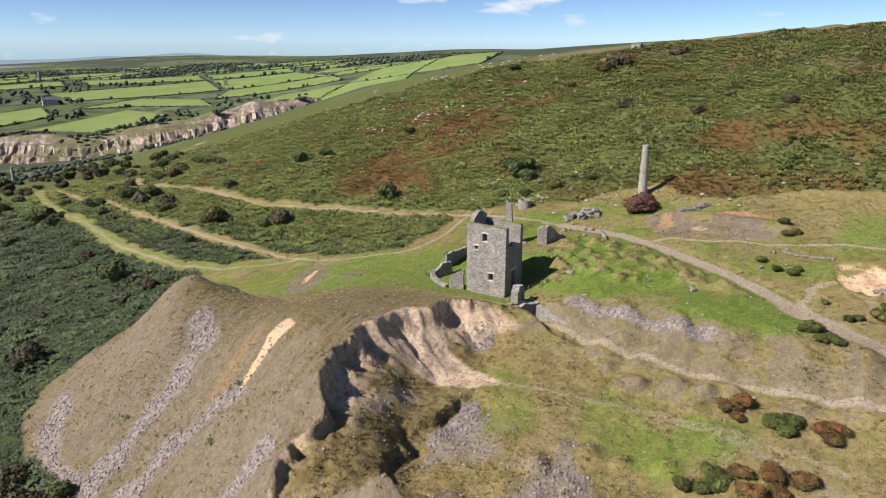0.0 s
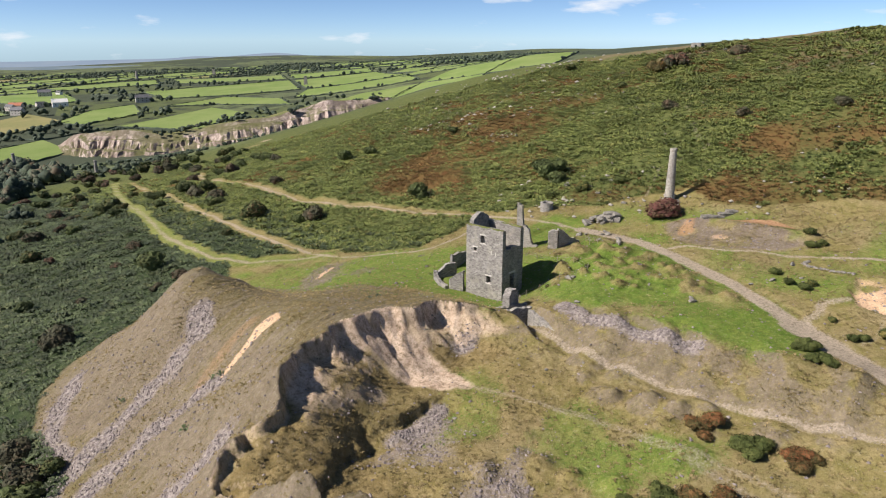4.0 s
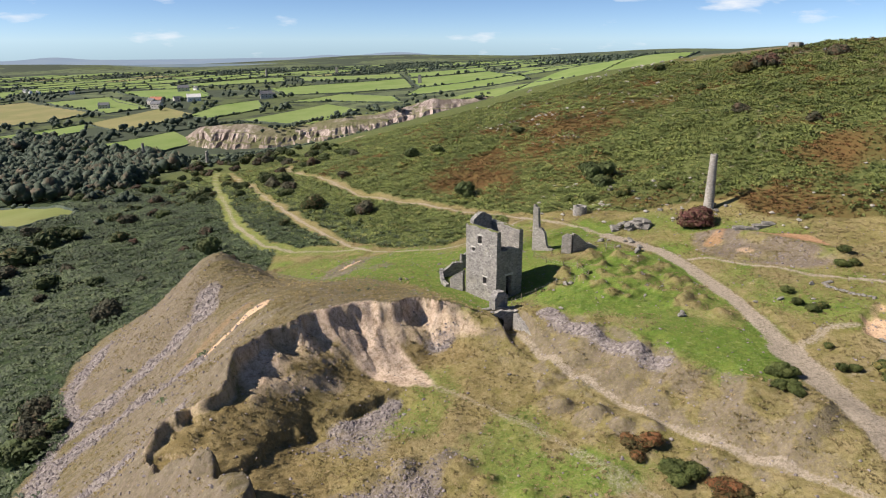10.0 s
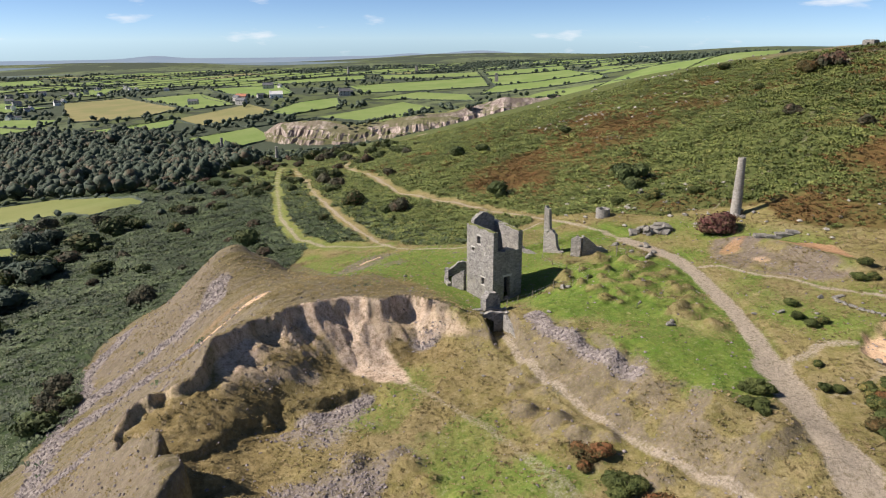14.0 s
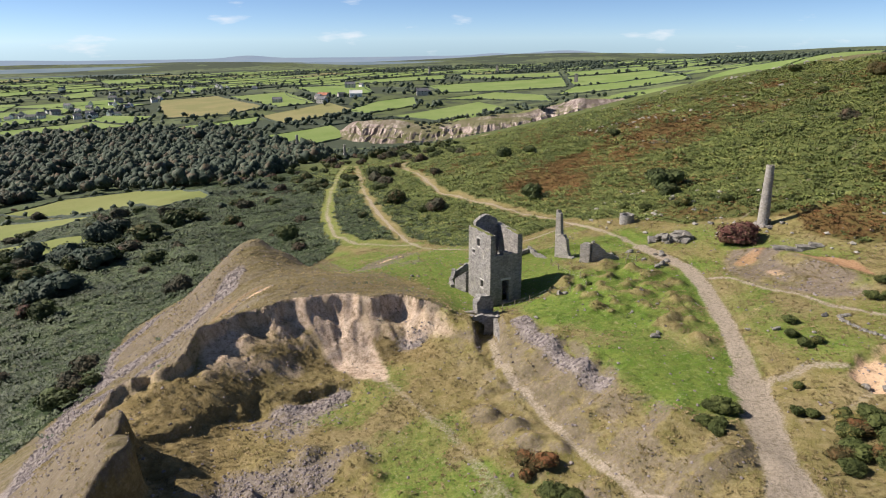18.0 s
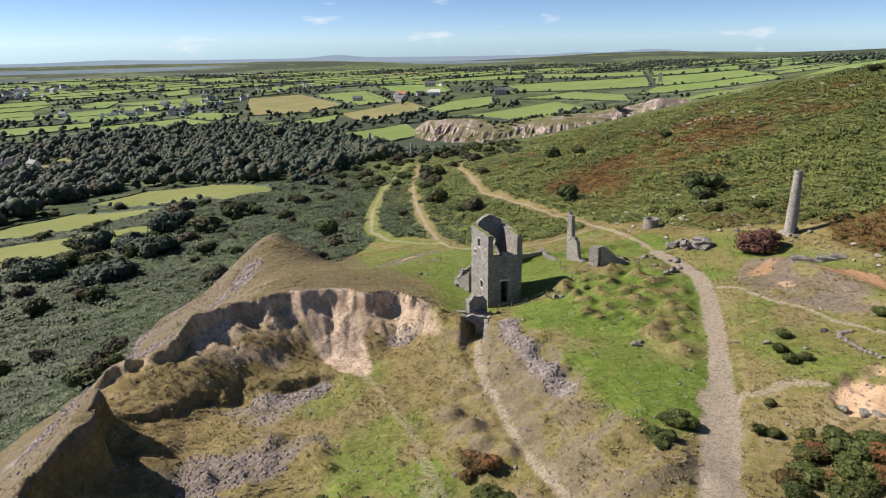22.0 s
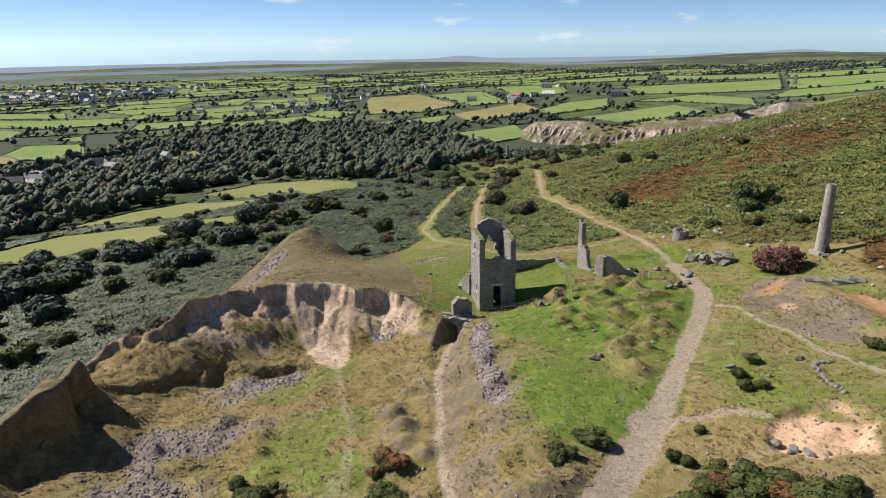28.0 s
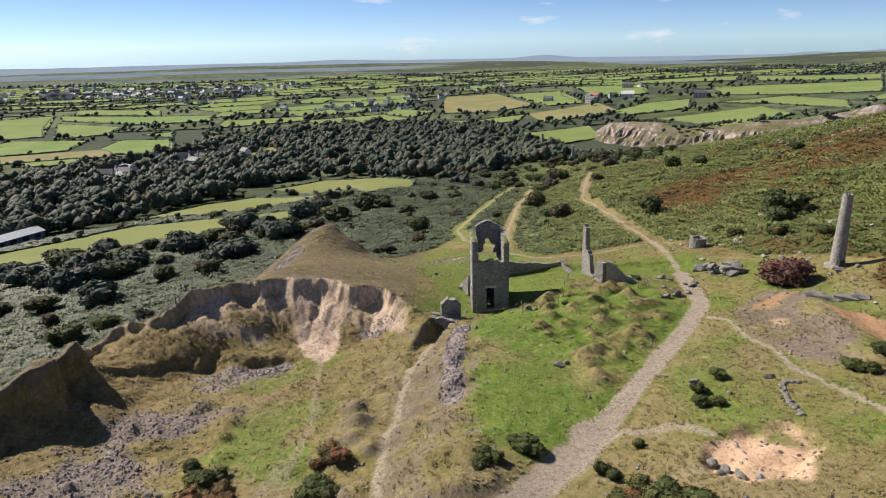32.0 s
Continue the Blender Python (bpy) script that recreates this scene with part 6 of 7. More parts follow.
def hedge(a, b, gap, size, trees, gen):
    """A continuous clipped bank of hedge from a to b, uneven in line, width and height, with some trees in it."""
    n = max(3, int(math.hypot(b[0] - a[0], b[1] - a[1]) / gap))
    f = np.linspace(0, 1, n + 1)
    ux, uy = b[0] - a[0], b[1] - a[1]
    ln = math.hypot(ux, uy)
    ux, uy = ux / ln, uy / ln
    off = gen.normal(0, 0.35 * size, n + 1) + np.sin(f * math.pi) * gen.normal(0, 0.02 * ln)
    px, py = a[0] + (b[0] - a[0]) * f - uy * off, a[1] + (b[1] - a[1]) * f + ux * off
    pz = ground_z(px, py) - 0.6
    wide, tall = size * gen.uniform(0.5, 0.95, n + 1), size * gen.uniform(0.75, 1.45, n + 1) + 0.6
    base = sum(len(v) for v in hedge_v)
    prof = ((-1, 0.0), (-0.95, 0.55), (-0.3, 1.0), (0.45, 0.94), (1, 0.5), (1, 0.0))
    hedge_v.append(np.stack([np.stack([px - uy * wide * q, py + ux * wide * q, pz + tall * h], -1) for q, h in prof], 1).reshape(-1, 3))
    k = np.arange(n)[:, None] * 6 + np.arange(5)[None]
    hedge_f.append((np.stack([k, k + 1, k + 7, k + 6], -1) + base).reshape(-1, 4))
    for _ in range(gen.poisson(trees * ln)):
        w = gen.random()
        hedge_x.append(a[0] + (b[0] - a[0]) * w)
        hedge_y.append(a[1] + (b[1] - a[1]) * w)
        hedge_s.append(size * gen.uniform(1.6, 3.2))


gen = np.random.default_rng(91)
FIELD_MATS = [M_FIELD, M_STRAW, M_STRAW, M_PLOUGH]
FIELD_TEXT = ["bright green grazed pasture between hedges", "yellow-green rough pasture in the valley", "straw-coloured hay field on the valley side", "bare brown ploughed field"]
for kind_, pts in FIELDS:
    tagged(draped("field", pts, (M_FIELD, M_NEAR, M_STRAW)[kind_], 0.5 if kind_ == 1 else 1.2), FIELD_TEXT[kind_], "field", kind="structure")
    for a, b in zip(pts, pts[1:] + pts[:1]):
        hedge(a, b, 3.0 if a[1] < 600 else 5.0, 1.3 if a[1] < 600 else 1.7, 0.022, gen)


def any_field(x, y):
    out = np.zeros(np.shape(x), bool)
    for _, pts in FIELDS:
        out |= in_poly(x, y, pts)
    return out


# a patchwork of hedged fields to the skyline
def corner(i, j):
    u = i * 150 + (hash2(np.array(float(i)), np.array(float(j)), 3) - 0.5) * 70
    v = j * 100 + (hash2(np.array(float(i)), np.array(float(j)), 5) - 0.5) * 48
    c, s = math.cos(0.35), math.sin(0.35)
    return float(u * c - v * s), float(u * s + v * c)


spare_x, spare_y = [], []
for i in range(-22, 26):
    for j in range(-10, 34):
        pts = [corner(i, j), corner(i + 1, j), corner(i + 1, j + 1), corner(i, j + 1)]
        cx, cy = sum(p[0] for p in pts) / 4, sum(p[1] for p in pts) / 4
        r, az = math.hypot(cx + 50, cy + 60), math.degrees(math.atan2(cy + 60, cx + 50))
        c_ = (np.array(cx), np.array(cy))
        if not (34 < az < 132 and 760 < r < 2900) or in_poly(*c_, WOOD) or in_poly(*c_, QUARRY) or any(bool(any_field(np.array(p[0] * 0.75 + cx * 0.25), np.array(p[1] * 0.75 + cy * 0.25))) for p in [*pts, (cx, cy)]):
            if 34 < az < 132 and 760 < r < 2900 and not bool(any_field(*c_)) and not in_poly(*c_, QUARRY):
                spare_x += list(cx + gen.normal(0, 38, 12))
                spare_y += list(cy + gen.normal(0, 26, 12))
            continue
        if az < 52 and r < 950:
            continue
        h = float(hash2(np.array(float(i)), np.array(float(j)), 9))
        wooded = 0.48 if az > 78 and r < 1900 else 0.26
        if h < wooded:
            n = int(34 if r < 1500 else 18)
            w = gen.random((n, 2))
            p00, p10, p11, p01 = [np.array(p) for p in pts]
            q = p00 * ((1 - w[:, :1]) * (1 - w[:, 1:])) + p10 * (w[:, :1] * (1 - w[:, 1:])) + p11 * (w[:, :1] * w[:, 1:]) + p01 * ((1 - w[:, :1]) * w[:, 1:])
            spare_x += list(q[:, 0])
            spare_y += list(q[:, 1])
        else:
            k = 0 if h < 0.92 or az < 60 else 2
            inner = [((p[0] - cx) * 0.98 + cx, (p[1] - cy) * 0.98 + cy) for p in pts]
            tagged(draped("field", inner, FIELD_MATS[k], 1.1, 40), FIELD_TEXT[k], "field", kind="structure")
        gap = 6 if r < 1600 else 10
        hedge(pts[0], pts[1], gap, 1.6 if r < 1600 else 2.2, 0.022, gen)
        hedge(pts[0], pts[3], gap, 1.6 if r < 1600 else 2.2, 0.022, gen)

# hedgerows, woods
tiny = [crown_template(s, 2, 8, 1) for s in range(300, 305)]
hx, hy, hs = np.array(hedge_x), np.array(hedge_y), np.array(hedge_s)
ok = ~in_poly(hx, hy, QUARRY)
tagged(new("hedgerow", quick_mesh("hedgerow", np.concatenate(hedge_v), np.concatenate(hedge_f), M_WOOD, True)), "dark continuous hedgerows between the fields", "hedge", kind="stuff")
scattered("hedge_trees", tiny, hx[ok], hy[ok], ground_z(hx[ok], hy[ok]) - 0.4, hs[ok], M_WOOD, "round dark trees standing in the hedgerows", "hedge trees", 0.05, 0.9, 21, False)

gen = np.random.default_rng(92)
wx_, wy_ = gen.uniform(-430, 150, 4300), gen.uniform(90, 1010, 4300)
inw, ins = in_poly(wx_, wy_, WOOD), in_poly(wx_, wy_, SCRUB)
home = np.min([np.hypot(wx_ - a, wy_ - b) for a, b in HOMES], axis=0)
home = np.minimum(home, 60.0)
lane = np.minimum(near(wx_, wy_, PATH_W), near(wx_, wy_, ROAD))
lane = np.where(in_poly(wx_, wy_, [(-300, 90), (-80, 90), (-60, 180), (-110, 200), (-130, 170), (-200, 150)]), 0.0, lane)
like = np.where(inw, 0.95, np.where(ins, 0.5, 0.0)) * (home > 42) * (lane > 9)
like = like * smooth(-0.45, -0.05, fbm(wx_, wy_, 70, 3, 88) + 0.12)
keep = (gen.random(len(wx_)) < like) & ~any_field(wx_, wy_)
spare_x, spare_y = np.array(spare_x), np.array(spare_y)
clear_ = ~any_field(spare_x, spare_y) & ~in_poly(spare_x, spare_y, QUARRY)
spare_x, spare_y = spare_x[clear_], spare_y[clear_]
wx_, wy_, ins = wx_[keep], wy_[keep], ins[keep]
ws = np.where(ins, gen.uniform(2.2, 5.0, len(wx_)), 5.4 + 5.4 * gen.random(len(wx_)) ** 1.3)
mids = [crown_template(s, 8, 90, 1, 0.84, 1.0) for s in range(310, 316)]
scattered("woodland", mids, wx_, wy_, ground_z(wx_, wy_) - 0.3, ws, M_WOOD, "dense mixed woodland filling the valley", "woodland", 0.04, 1.0, 22, False)
sx_, sy_ = np.array(spare_x), np.array(spare_y)
scattered("distant_copse", tiny, sx_, sy_, ground_z(sx_, sy_) - 0.3, gen.uniform(4.0, 8.5, len(sx_)), M_WOOD, "distant copses among the fields", "copse", 0.04, 1.0, 23, False)
# dark scrub above the quarry
gen = np.random.default_rng(93)
qx_, qy_ = [], []
for cx, cy, rx_, ry_, n in ((420, 720, 90, 26, 130), (560, 700, 80, 24, 90), (300, 672, 34, 12, 46), (262, 730, 22, 12, 30), (410, 612, 9, 7, 12), (500, 565, 8, 6, 12), (350, 640, 8, 6, 8), (330, 680, 10, 8, 10), (440, 640, 10, 8, 10), (170, 620, 40, 26, 50), (230, 560, 60, 24, 60), (320, 500, 70, 40, 60), (120, 470, 40, 60, 60)):
    qx_ += list(cx + gen.normal(0, rx_ * 0.5, n))
    qy_ += list(cy + gen.normal(0, ry_ * 0.5, n))
qx_, qy_ = np.array(qx_), np.array(qy_)


# ---- the clay quarry across the valley ----
def quarry_lift(x, y):
    """The height of the bank behind the quarry's edge over the ground."""
    top = np.array(QUARRY_TOP)
    d, s = line_dist(x, y, [tuple(p[:2]) for p in QUARRY_TOP], True)
    run = np.r_[0, np.cumsum(np.hypot(np.diff(top[:, 0]), np.diff(top[:, 1])))]
    crest = np.interp(s, run, top[:, 2])
    return d, s, crest


q_run = [0.0]
for a, b in zip(QUARRY_TOP, QUARRY_TOP[1:]):
    q_run.append(q_run[-1] + math.hypot(b[0] - a[0], b[1] - a[1]))
cols, rws = 520, 30
tt = np.linspace(0, q_run[-1], cols)
top_l = np.stack([np.interp(tt, q_run, [p[k] for p in QUARRY_TOP]) for k in range(3)], -1)
foot_l = np.stack([np.interp(tt, q_run, [p[k] for p in QUARRY_FOOT]) for k in range(3)], -1)
q_end = smooth(0, 40, tt) * smooth(q_run[-1], q_run[-1] - 45, tt)
top_l[:, 2] = foot_l[:, 2] + (top_l[:, 2] - foot_l[:, 2]) * q_end
top_l[:, 2] += q_end * fbm(tt, tt * 0, 46, 4, 95) * 5.0 - 1.0 * q_end
top_l[:, :2] += (fbm(tt, tt * 0 + 9, 60, 3, 99) * 16)[:, None] * np.array((0.55, 0.8))
vs = np.zeros((rws, cols, 3))
for r_ in range(rws):
    f = r_ / (rws - 1)
    bulge = (fbm(tt, np.full_like(tt, f * 2), 34, 4, 96) * 22 + (1 - np.abs(fbm(tt, np.full_like(tt, f * 14), 9, 3, 97)) * 1.6) * 12.0 - 7) * math.sin(math.pi * min(1, f * 1.1 + 0.06)) * q_end
    prof = f ** 0.75 if f < 1 else 1
    p = top_l * prof + foot_l * (1 - prof)
    horiz = foot_l[:, :2] * (1 - f) + top_l[:, :2] * f
    vs[r_, :, 0] = horiz[:, 0] - bulge * 0.55
    vs[r_, :, 1] = horiz[:, 1] - bulge * 0.8
    b1, b2 = 0.26 + 0.08 * fbm(tt, tt * 0, 70, 2, 101), 0.60 + 0.10 * fbm(tt, tt * 0, 90, 2, 102)
    rise = np.where(f < b1, f / b1 * 0.32, np.where(f < b1 + 0.13, 0.32 + (f - b1) * 0.15, np.where(f < b2, 0.34 + (f - b1 - 0.13) / (b2 - b1 - 0.13) * 0.33, np.where(f < b2 + 0.1, 0.67 + (f - b2) * 0.1, 0.68 + (f - b2 - 0.1) / (0.9 - b2) * 0.32))))
    step_ = foot_l[:, 2] + (top_l[:, 2] - foot_l[:, 2]) * rise
    vs[r_, :, 2] = step_
idx2 = np.arange(rws * cols).reshape(rws, cols)
qf = np.stack([idx2[:-1, :-1], idx2[:-1, 1:], idx2[1:, 1:], idx2[1:, :-1]], -1).reshape(-1, 4)
M_QUARRY, q_t, q_bs = material("quarry_clay")
q_p = place(q_t, True)
q_map = q_t.nodes.new("ShaderNodeMapping")
q_map.inputs["Scale"].default_value = (1.0, 1.0, 0.22)
q_t.links.new(q_p, q_map.inputs["Vector"])
q_run_n, q_big = noise_node(q_t, q_map.outputs["Vector"], 0.22, 5.0, 0.65), noise_node(q_t, q_p, 0.035, 4.0)
q_col = blended(q_t, ranged(q_t, q_run_n, 0.38, 0.62), (0.190, 0.148, 0.130), (0.47, 0.395, 0.355))
q_col = blended(q_t, ranged(q_t, q_big, 0.48, 0.60, 0.0, 0.75), q_col, (0.155, 0.125, 0.10))
q_col = blended(q_t, ranged(q_t, noise_node(q_t, q_p, 0.06, 4.0), 0.56, 0.62, 0.0, 0.85), q_col, (0.085, 0.095, 0.035))
q_nrm = q_t.nodes.new("ShaderNodeNewGeometry")
q_sep = q_t.nodes.new("ShaderNodeSeparateXYZ")
q_t.links.new(q_nrm.outputs["True Normal"], q_sep.inputs["Vector"])
q_col = blended(q_t, ranged(q_t, q_sep.outputs["Z"], 0.80, 0.93, 0.0, 0.8), q_col, (0.125, 0.125, 0.055))
q_t.links.new(q_col, q_bs.inputs["Base Color"])
q_bs.inputs["Roughness"].default_value = 0.95
q_bs.inputs["Specular IOR Level"].default_value = 0.1
bumped(q_t, q_bs, q_run_n, 0.6, 1.2)
tagged(new("quarry_face", quick_mesh("quarry_face", vs.reshape(-1, 3), qf, M_QUARRY, True)), "pale eroded quarry cliff across the valley", "quarry cliff", kind="structure")
# turf behind the edge, running down into the farmland
back = np.zeros((10, cols, 3))
nrm = np.stack([np.gradient(top_l[:, 1]), -np.gradient(top_l[:, 0])], -1)
nrm /= -np.linalg.norm(nrm, axis=1)[:, None] + 1e-9
for r_ in range(10):
    f = r_ / 9
    bxy = top_l[:, :2] + nrm * (f * 130)
    back[r_, :, :2] = bxy
    gz = ground_z(bxy[:, 0], bxy[:, 1])
    back[r_, :, 2] = top_l[:, 2] * (1 - smooth(0, 1, f)) + (gz - 1.5) * smooth(0, 1, f) + (0.0 if r_ == 0 else fbm(bxy[:, 0], bxy[:, 1], 25, 2, 98) * 1.2)
idx3 = np.arange(10 * cols).reshape(10, cols)
bf = np.stack([idx3[:-1, :-1], idx3[:-1, 1:], idx3[1:, 1:], idx3[1:, :-1]], -1).reshape(-1, 4)
M_TURF = mottled("rough_turf", (0.12, 0.14, 0.045), (0.19, 0.175, 0.08), 18.0, 0.95, 0.2, (0.075, 0.085, 0.03))
tagged(new("quarry_brow", quick_mesh("quarry_brow", back.reshape(-1, 3), bf, M_TURF)), "rough turf along the top of the quarry", "turf bank", kind="structure")
d_q, _, crest_q = quarry_lift(qx_, qy_)
qz = np.maximum(ground_z(qx_, qy_), np.where(np.abs(d_q) < 70, crest_q - np.abs(d_q) * 0.12, -999))
scattered("quarry_scrub", tiny, qx_, qy_, qz - 0.6, gen.uniform(2.5, 5.2, len(qx_)), M_WOOD, "dark scrub round the quarry edge", "scrub", 0.05, 0.8, 24, True)


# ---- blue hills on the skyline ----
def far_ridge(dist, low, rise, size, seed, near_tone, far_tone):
    """A long low ridge at the limit of sight, its haze painted as glowing colour."""
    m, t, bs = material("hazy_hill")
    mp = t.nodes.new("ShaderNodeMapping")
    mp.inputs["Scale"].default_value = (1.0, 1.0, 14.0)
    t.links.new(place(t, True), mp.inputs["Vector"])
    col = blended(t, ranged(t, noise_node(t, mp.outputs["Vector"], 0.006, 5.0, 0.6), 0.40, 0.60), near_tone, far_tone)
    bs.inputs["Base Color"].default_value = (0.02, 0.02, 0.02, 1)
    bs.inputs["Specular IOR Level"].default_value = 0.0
    # the tones glow by themselves, so the haze sits in the emission
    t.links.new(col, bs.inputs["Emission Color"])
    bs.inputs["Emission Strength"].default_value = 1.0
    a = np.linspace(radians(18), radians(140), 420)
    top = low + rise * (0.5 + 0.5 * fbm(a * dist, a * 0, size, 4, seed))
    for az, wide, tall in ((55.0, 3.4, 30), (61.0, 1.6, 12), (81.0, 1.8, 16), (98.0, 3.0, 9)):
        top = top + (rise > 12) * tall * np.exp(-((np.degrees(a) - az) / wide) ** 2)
    rows_ = []
    for f, q in ((-120.0, 0.0), (0.55, 0.6), (1.0, 1.0)):
        r = dist - 260 * (1 - q)
        z = np.full_like(a, -130.0) if f < 0 else -110 + (top + 110) * f
        rows_.append(np.stack([r * np.cos(a), r * np.sin(a), z], -1))
    k = np.arange(419)
    faces = np.concatenate([np.stack([k + 420 * j, k + 1 + 420 * j, k + 1 + 420 * (j + 1), k + 420 * (j + 1)], -1) for j in (0, 1)])
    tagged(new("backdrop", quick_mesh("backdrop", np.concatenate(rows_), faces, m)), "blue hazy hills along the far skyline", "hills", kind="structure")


# bluer and brighter with each ridge, as painted haze
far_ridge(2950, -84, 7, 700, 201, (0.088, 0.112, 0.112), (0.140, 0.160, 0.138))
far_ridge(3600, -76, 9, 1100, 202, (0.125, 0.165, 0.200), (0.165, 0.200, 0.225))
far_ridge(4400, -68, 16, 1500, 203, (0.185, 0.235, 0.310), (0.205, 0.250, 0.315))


# ---- houses, farms and far mine chimneys ----
def house_parts(root, w, l, h, wall_m, roof_m, two):
    """A gabled house: walls, roof, chimney, door and windows on both long sides."""
    bm = bmesh.new()
    pts = [(-w / 2, -1), (w / 2, -1), (w / 2, h), (0, h + w * 0.42), (-w / 2, h)]
    a = [bm.verts.new((x, -l / 2, z)) for x, z in pts]
    b = [bm.verts.new((x, l / 2, z)) for x, z in pts]
    bm.faces.new(a)
    bm.faces.new(b[::-1])
    for k in range(5):
        bm.faces.new([a[k], b[k], b[(k + 1) % 5], a[(k + 1) % 5]])
    bmesh.ops.recalc_face_normals(bm, faces=bm.faces[:])
    part("wall", bm, wall_m, root)
    bm = bmesh.new()
    e, o = 0.35, 0.22
    prof = [(-w / 2 - e, h - e * 0.84 + o), (0, h + w * 0.42 + o), (w / 2 + e, h - e * 0.84 + o), (w / 2 + e, h - e * 0.84), (0, h + w * 0.42 + 0.02), (-w / 2 - e, h - e * 0.84)]
    a = [bm.verts.new((x, -l / 2 - e, z)) for x, z in prof]
    b = [bm.verts.new((x, l / 2 + e, z)) for x, z in prof]
    bm.faces.new(a)
    bm.faces.new(b[::-1])
    for k in range(6):
        bm.faces.new([a[k], b[k], b[(k + 1) % 6], a[(k + 1) % 6]])
    bmesh.ops.recalc_face_normals(bm, faces=bm.faces[:])
    roof = part("roof", bm, roof_m, root)
    bm = bmesh.new()
    box_bm(bm, -0.4, l / 2 - 1.0, h, 0.4, l / 2 - 0.2, h + w * 0.42 + 1.1)
    part("chimney", bm, wall_m, roof)
    for sgn in (-1, 1):
        for k in range(3):
            for lev in range(0 if two is None else 2 if two else 1):
                bm = bmesh.new()
                y0 = (k - 1) * l * 0.3
                box_bm(bm, sgn * w / 2 - 0.06, y0 - 0.5, 0.9 + lev * 2.6, sgn * w / 2 + 0.06, y0 + 0.5, 2.1 + lev * 2.6)
                part("window", bm, M_GLASS_AND_SHADE, root)


gen = np.random.default_rng(94)
protos = []
for k, (w, l, h, wm, rm, two, lb) in enumerate((
        (7, 11, 5.0, M_RENDER, M_SLATE, True, "white rendered house with a slate roof"), (7, 14, 5.2, M_CREAM, M_SLATE, True, "grey stone house with a slate roof"),
        (6.5, 9, 3.0, M_RENDER, M_SLATE, False, "small white bungalow with a slate roof"), (8, 18, 4.5, M_CREAM, M_TILE, False, "long grey barn with a red roof"), (8, 15, 4.0, M_RENDER, M_RENDER, False, "long white farm building with a white roof"),
        (8, 12, 5.2, M_RENDER, M_SLATE, None, "white house with a slate roof in the far town"), (8, 16, 5.2, M_CREAM, M_SLATE, None, "grey house with a slate roof in the far town"))):
    pr = thing("house", (0, 0, 0), lb, "house", "houses of the valley")
    house_parts(pr, w, l, h, wm, rm, two)
    protos.append(pr)
spots = [(337, 1122, 4, 75, 1.5), (290, 1175, 3, 40, 1.2), (277, 1160, 1, 20, 1.1), (300, 1190, 3, 70, 1.0), (318, 1150, 1, 95, 1.0), (448, 1072, 1, 70, 1.5), (462, 1080, 0, 70, 1.0), (265, 1092, 1, 35, 1.3), (205, 1180, 1, 60, 1.2),
         (420, 1420, 1, 60, 1.6), (450, 1430, 0, 20, 1.0)]
for (cx, cy, sx0, sy0, n) in ((-325, 560, 13, 18, 16), (-300, 640, 16, 34, 18), (-255, 690, 12, 18, 8), (-190, 1270, 50, 26, 14), (-140, 1340, 40, 30, 10), (-60, 1400, 44, 60, 9), (-20, 1640, 70, 60, 10), (-90, 1220, 22, 14, 5), (-840, 1900, 190, 110, 46), (-1010, 1990, 90, 70, 22), (-1250, 2350, 180, 90, 14), (-560, 1560, 40, 30, 6), (190, 1690, 80, 60, 6)):
    for _ in range(n):
        spots.append((cx + gen.normal() * sx0, cy + gen.normal() * sy0, int(gen.choice([0, 0, 1, 2, 2])), gen.uniform(0, 180), gen.uniform(0.85, 1.25)))
for _ in range(130):
    spots.append((-880 + gen.normal() * 230, 1950 + gen.normal() * 120, int(gen.choice([5, 5, 6])), gen.uniform(0, 180), gen.uniform(1.0, 1.7)))
for k, (x, y, v, turn, sc) in enumerate(spots):
    z = at(x, y)[2] + 0.8
    ob = copy_thing(protos[v], pose(x, y, z, 0, 0, turn) @ Matrix.Scale(sc, 4))
for pr in protos:
    for o in (*pr.children_recursive, pr):
        bpy.data.objects.remove(o)

M_BLUE = mottled("blue_sheet", (0.10, 0.16, 0.20), (0.14, 0.20, 0.24), 3.0, 0.6, 0.05)
shed = thing("farm_shed", at(-240, 232, 0.6), "long pale metal farm shed at the edge of the field", "shed", turn=66)
bm = bmesh.new()
box_bm(bm, -26, -6, -2, 26, 6, 3.6)
part("wall", bm, M_BLUE, shed, "dull blue-grey sheet wall")
bm = bmesh.new()
for sgn in (-1, 1):
    q = [bm.verts.new(v) for v in ((-26.6, sgn * 6.6, 3.5), (26.6, sgn * 6.6, 3.5), (26.6, 0, 5.6), (-26.6, 0, 5.6))]
    bm.faces.new(q if sgn < 0 else q[::-1])
roof = part("roof", bm, M_METAL, shed, "pale corrugated metal roof")
sol = roof.modifiers.new("thick", "SOLIDIFY")
sol.thickness = 0.12
# dark panels on the solid wall, painted as the shade of open bays
for k in range(7):
    bm = bmesh.new()
    box_bm(bm, -22 + k * 7, -6.05, 0.6, -18.5 + k * 7, -5.95, 3.0)
    part("bay_opening", bm, M_GLASS_AND_SHADE, shed)


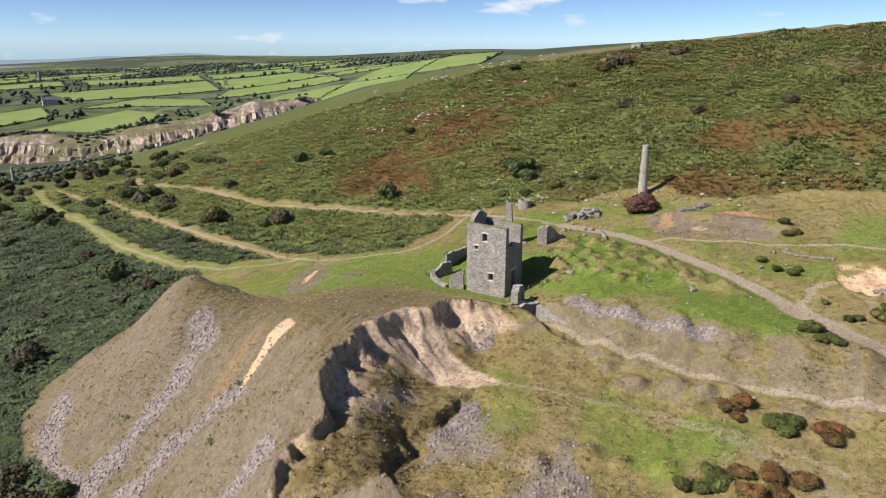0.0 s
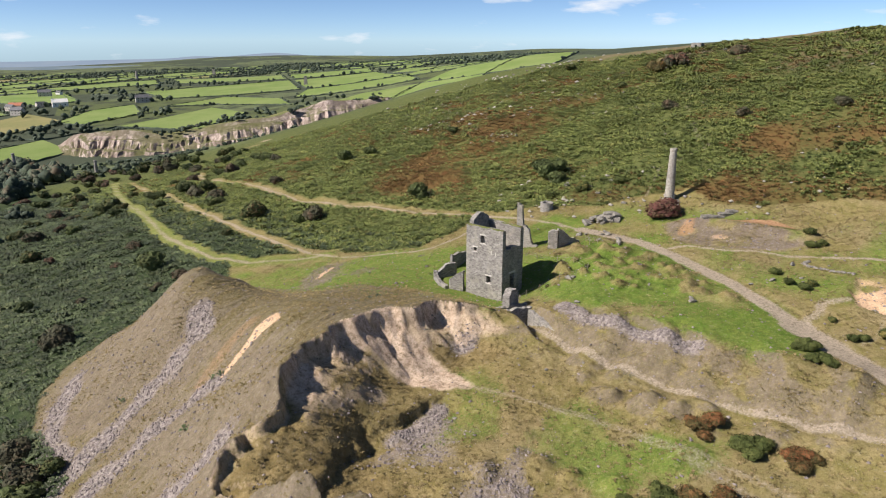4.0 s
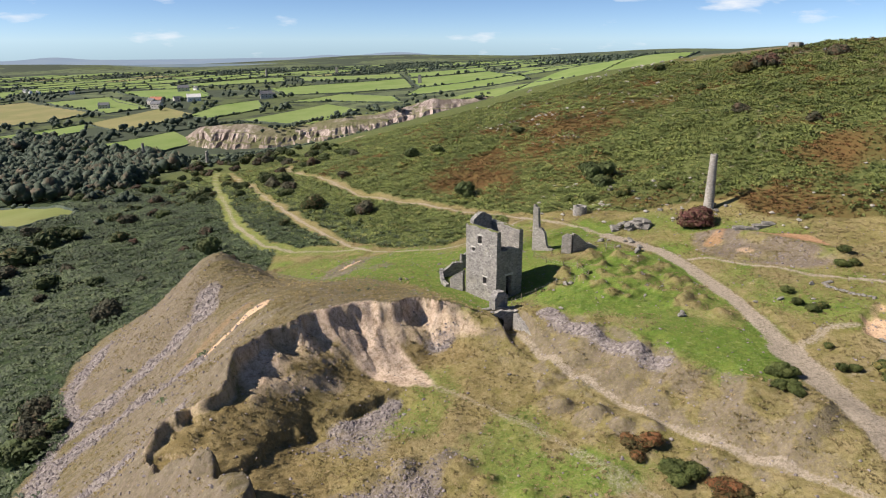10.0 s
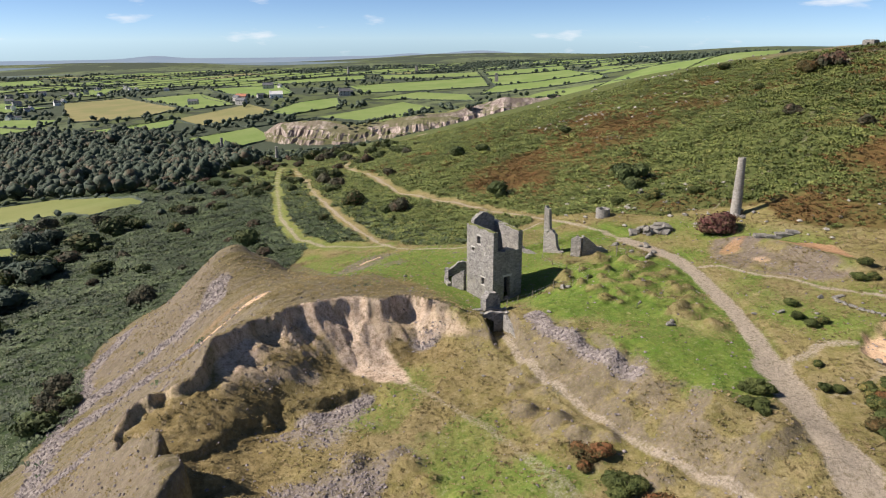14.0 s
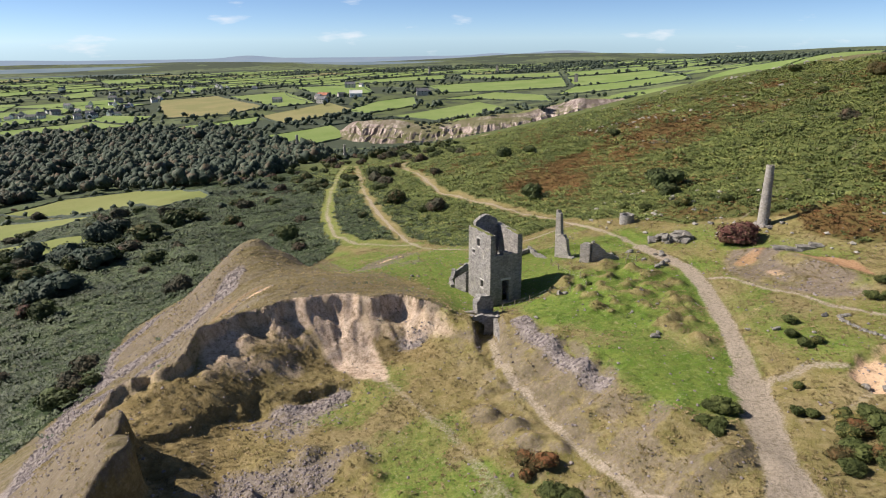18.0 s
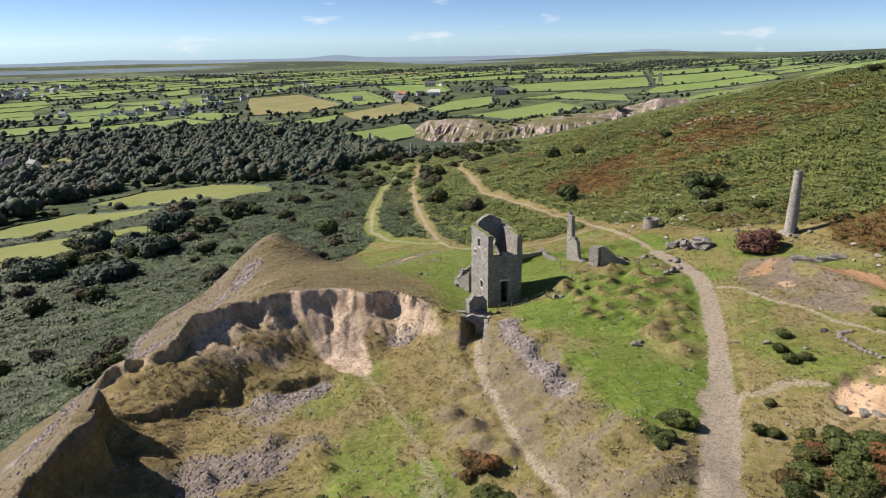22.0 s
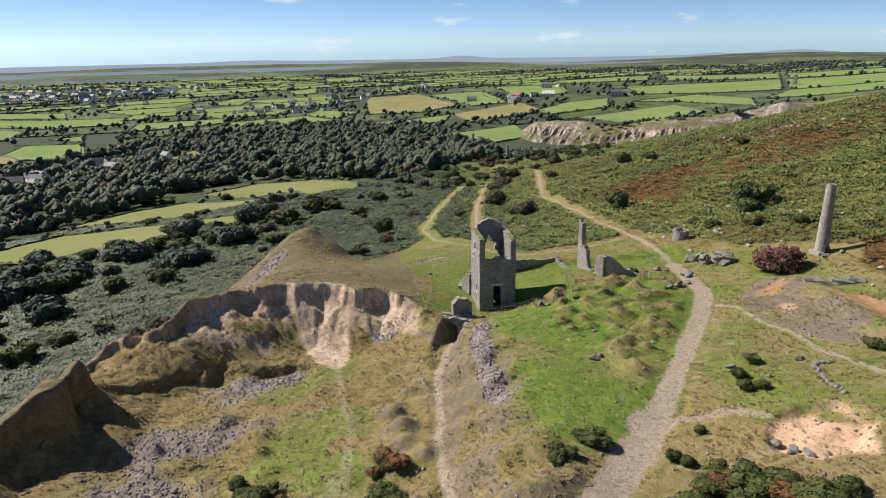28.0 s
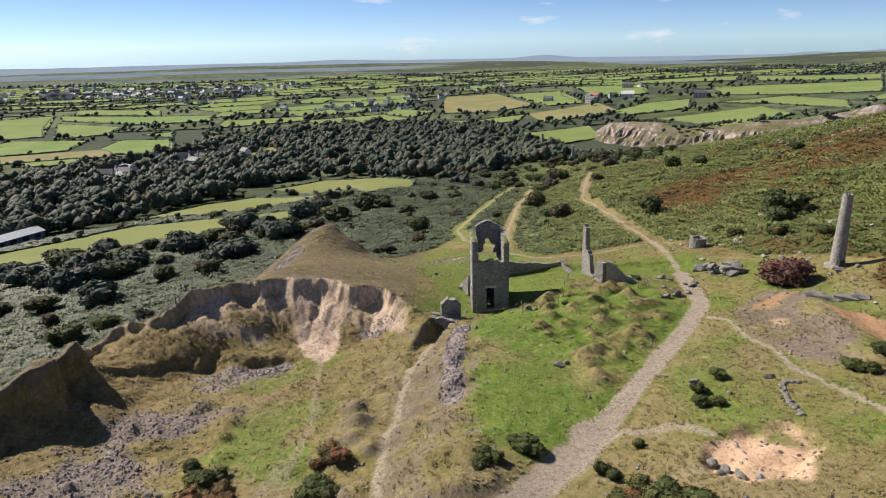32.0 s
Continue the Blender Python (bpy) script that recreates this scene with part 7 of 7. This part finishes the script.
def far_stack(x, y, tall, r, sq=False):
    root = thing("mine_chimney", at(x, y, 0.3), "lone granite mine chimney far across the valley", "chimney", "far mine chimneys")
    bm = bmesh.new()
    bmesh.ops.create_cone(bm, cap_ends=True, segments=4 if sq else 14, radius1=r, radius2=r * (0.8 if sq else 0.62), depth=tall + 2, matrix=Matrix.Translation((0, 0, tall / 2 - 1)))
    part("shaft", bm, M_STONE, root)
    bm = bmesh.new()
    bmesh.ops.create_cone(bm, cap_ends=True, segments=14, radius1=r * 0.74, radius2=r * 0.74, depth=0.7, matrix=Matrix.Translation((0, 0, tall - 0.2)))
    part("cap_ring", bm, M_STONE, root)


far_stack(108, 617, 21, 2.0)
far_stack(104, 432, 11, 1.5)
far_stack(776, 1055, 17, 5.0, True)
far_stack(750, 1721, 24, 4.0)
far_stack(930, 1650, 20, 5.0, True)
# ruin on the skyline
tower = thing("hilltop_ruin", at(221, 55), "small square stone ruin on the skyline of the hill", "ruin")
for nm, p0, p1 in (("front_wall", (219.2, 52.8), (219.2, 57.2)), ("back_wall", (222.6, 57.2), (222.6, 52.8)), ("end_wall", (222.1, 53.2), (219.7, 53.2)), ("far_end_wall", (219.7, 56.8), (222.1, 56.8))):
    z0 = at(221, 55)[2]
    rect = [(1.6, 2.6, z0 - 0.5, z0 + 1.5)] if nm == "front_wall" else ()
    ob = part(nm, wall_mesh(p0, p1, z0 - 1.2, ragged([(0, z0 + 2.2), (2, z0 + 2.4), (4.4, z0 + 2.0)], 3, 0.12), 0.8, rect, None, 0.6, 0.05, 70), M_STONE, tower)
    ob.matrix_parent_inverse = tower.matrix_world.inverted()

# ---- fences by the engine house ----
post_bm = bmesh.new()
bmesh.ops.create_cone(post_bm, cap_ends=True, segments=7, radius1=0.075, radius2=0.06, depth=1.5, matrix=Matrix.Translation((0, 0, 0.5)))
post_me = bpy.data.meshes.new("post")
post_bm.to_mesh(post_me)
post_bm.free()
post_me.materials.append(M_TIMBER)


def fence(line, label):
    root = thing("wire_fence", at(*line[0]), label, "fence")
    inv = root.matrix_world.inverted()
    tops = []
    for k, (x, y) in enumerate(line):
        ob = part("post", post_me, M_TIMBER, root)
        ob.matrix_parent_inverse = inv
        p = at(x, y)
        ob.matrix_basis = pose(*p, 5 * math.sin(k * 3), 6 * math.cos(k * 5), 0)
        tops.append(p)
    for lev in (0.45, 0.95):
        for a, b in zip(tops, tops[1:]):
            bm = bmesh.new()
            va, vb = Vector(a) + Vector((0, 0, lev)), Vector(b) + Vector((0, 0, lev))
            m = Matrix.Translation((va + vb) / 2) @ (vb - va).to_track_quat("Z", "Y").to_matrix().to_4x4()
            bmesh.ops.create_cone(bm, cap_ends=True, segments=5, radius1=0.012, radius2=0.012, depth=(vb - va).length, matrix=m)
            ob = part("wire", bm, M_WIRE, root)
            ob.matrix_parent_inverse = inv


fence([(0.6, -3.4), (3.2, -3.2), (5.3, -4.8), (7.8, -7.2), (10.6, -9.0), (13.2, -9.8), (14.8, -6), (15.5, -2), (16.9, 3.6), (18.4, 8.5)], "leaning wooden post and wire fence round the engine house")
fence([(28.6, -1.6), (29.9, -0.6), (31.0, 0.6), (30.2, -2.6)], "short leaning post and wire fence near the ruin")
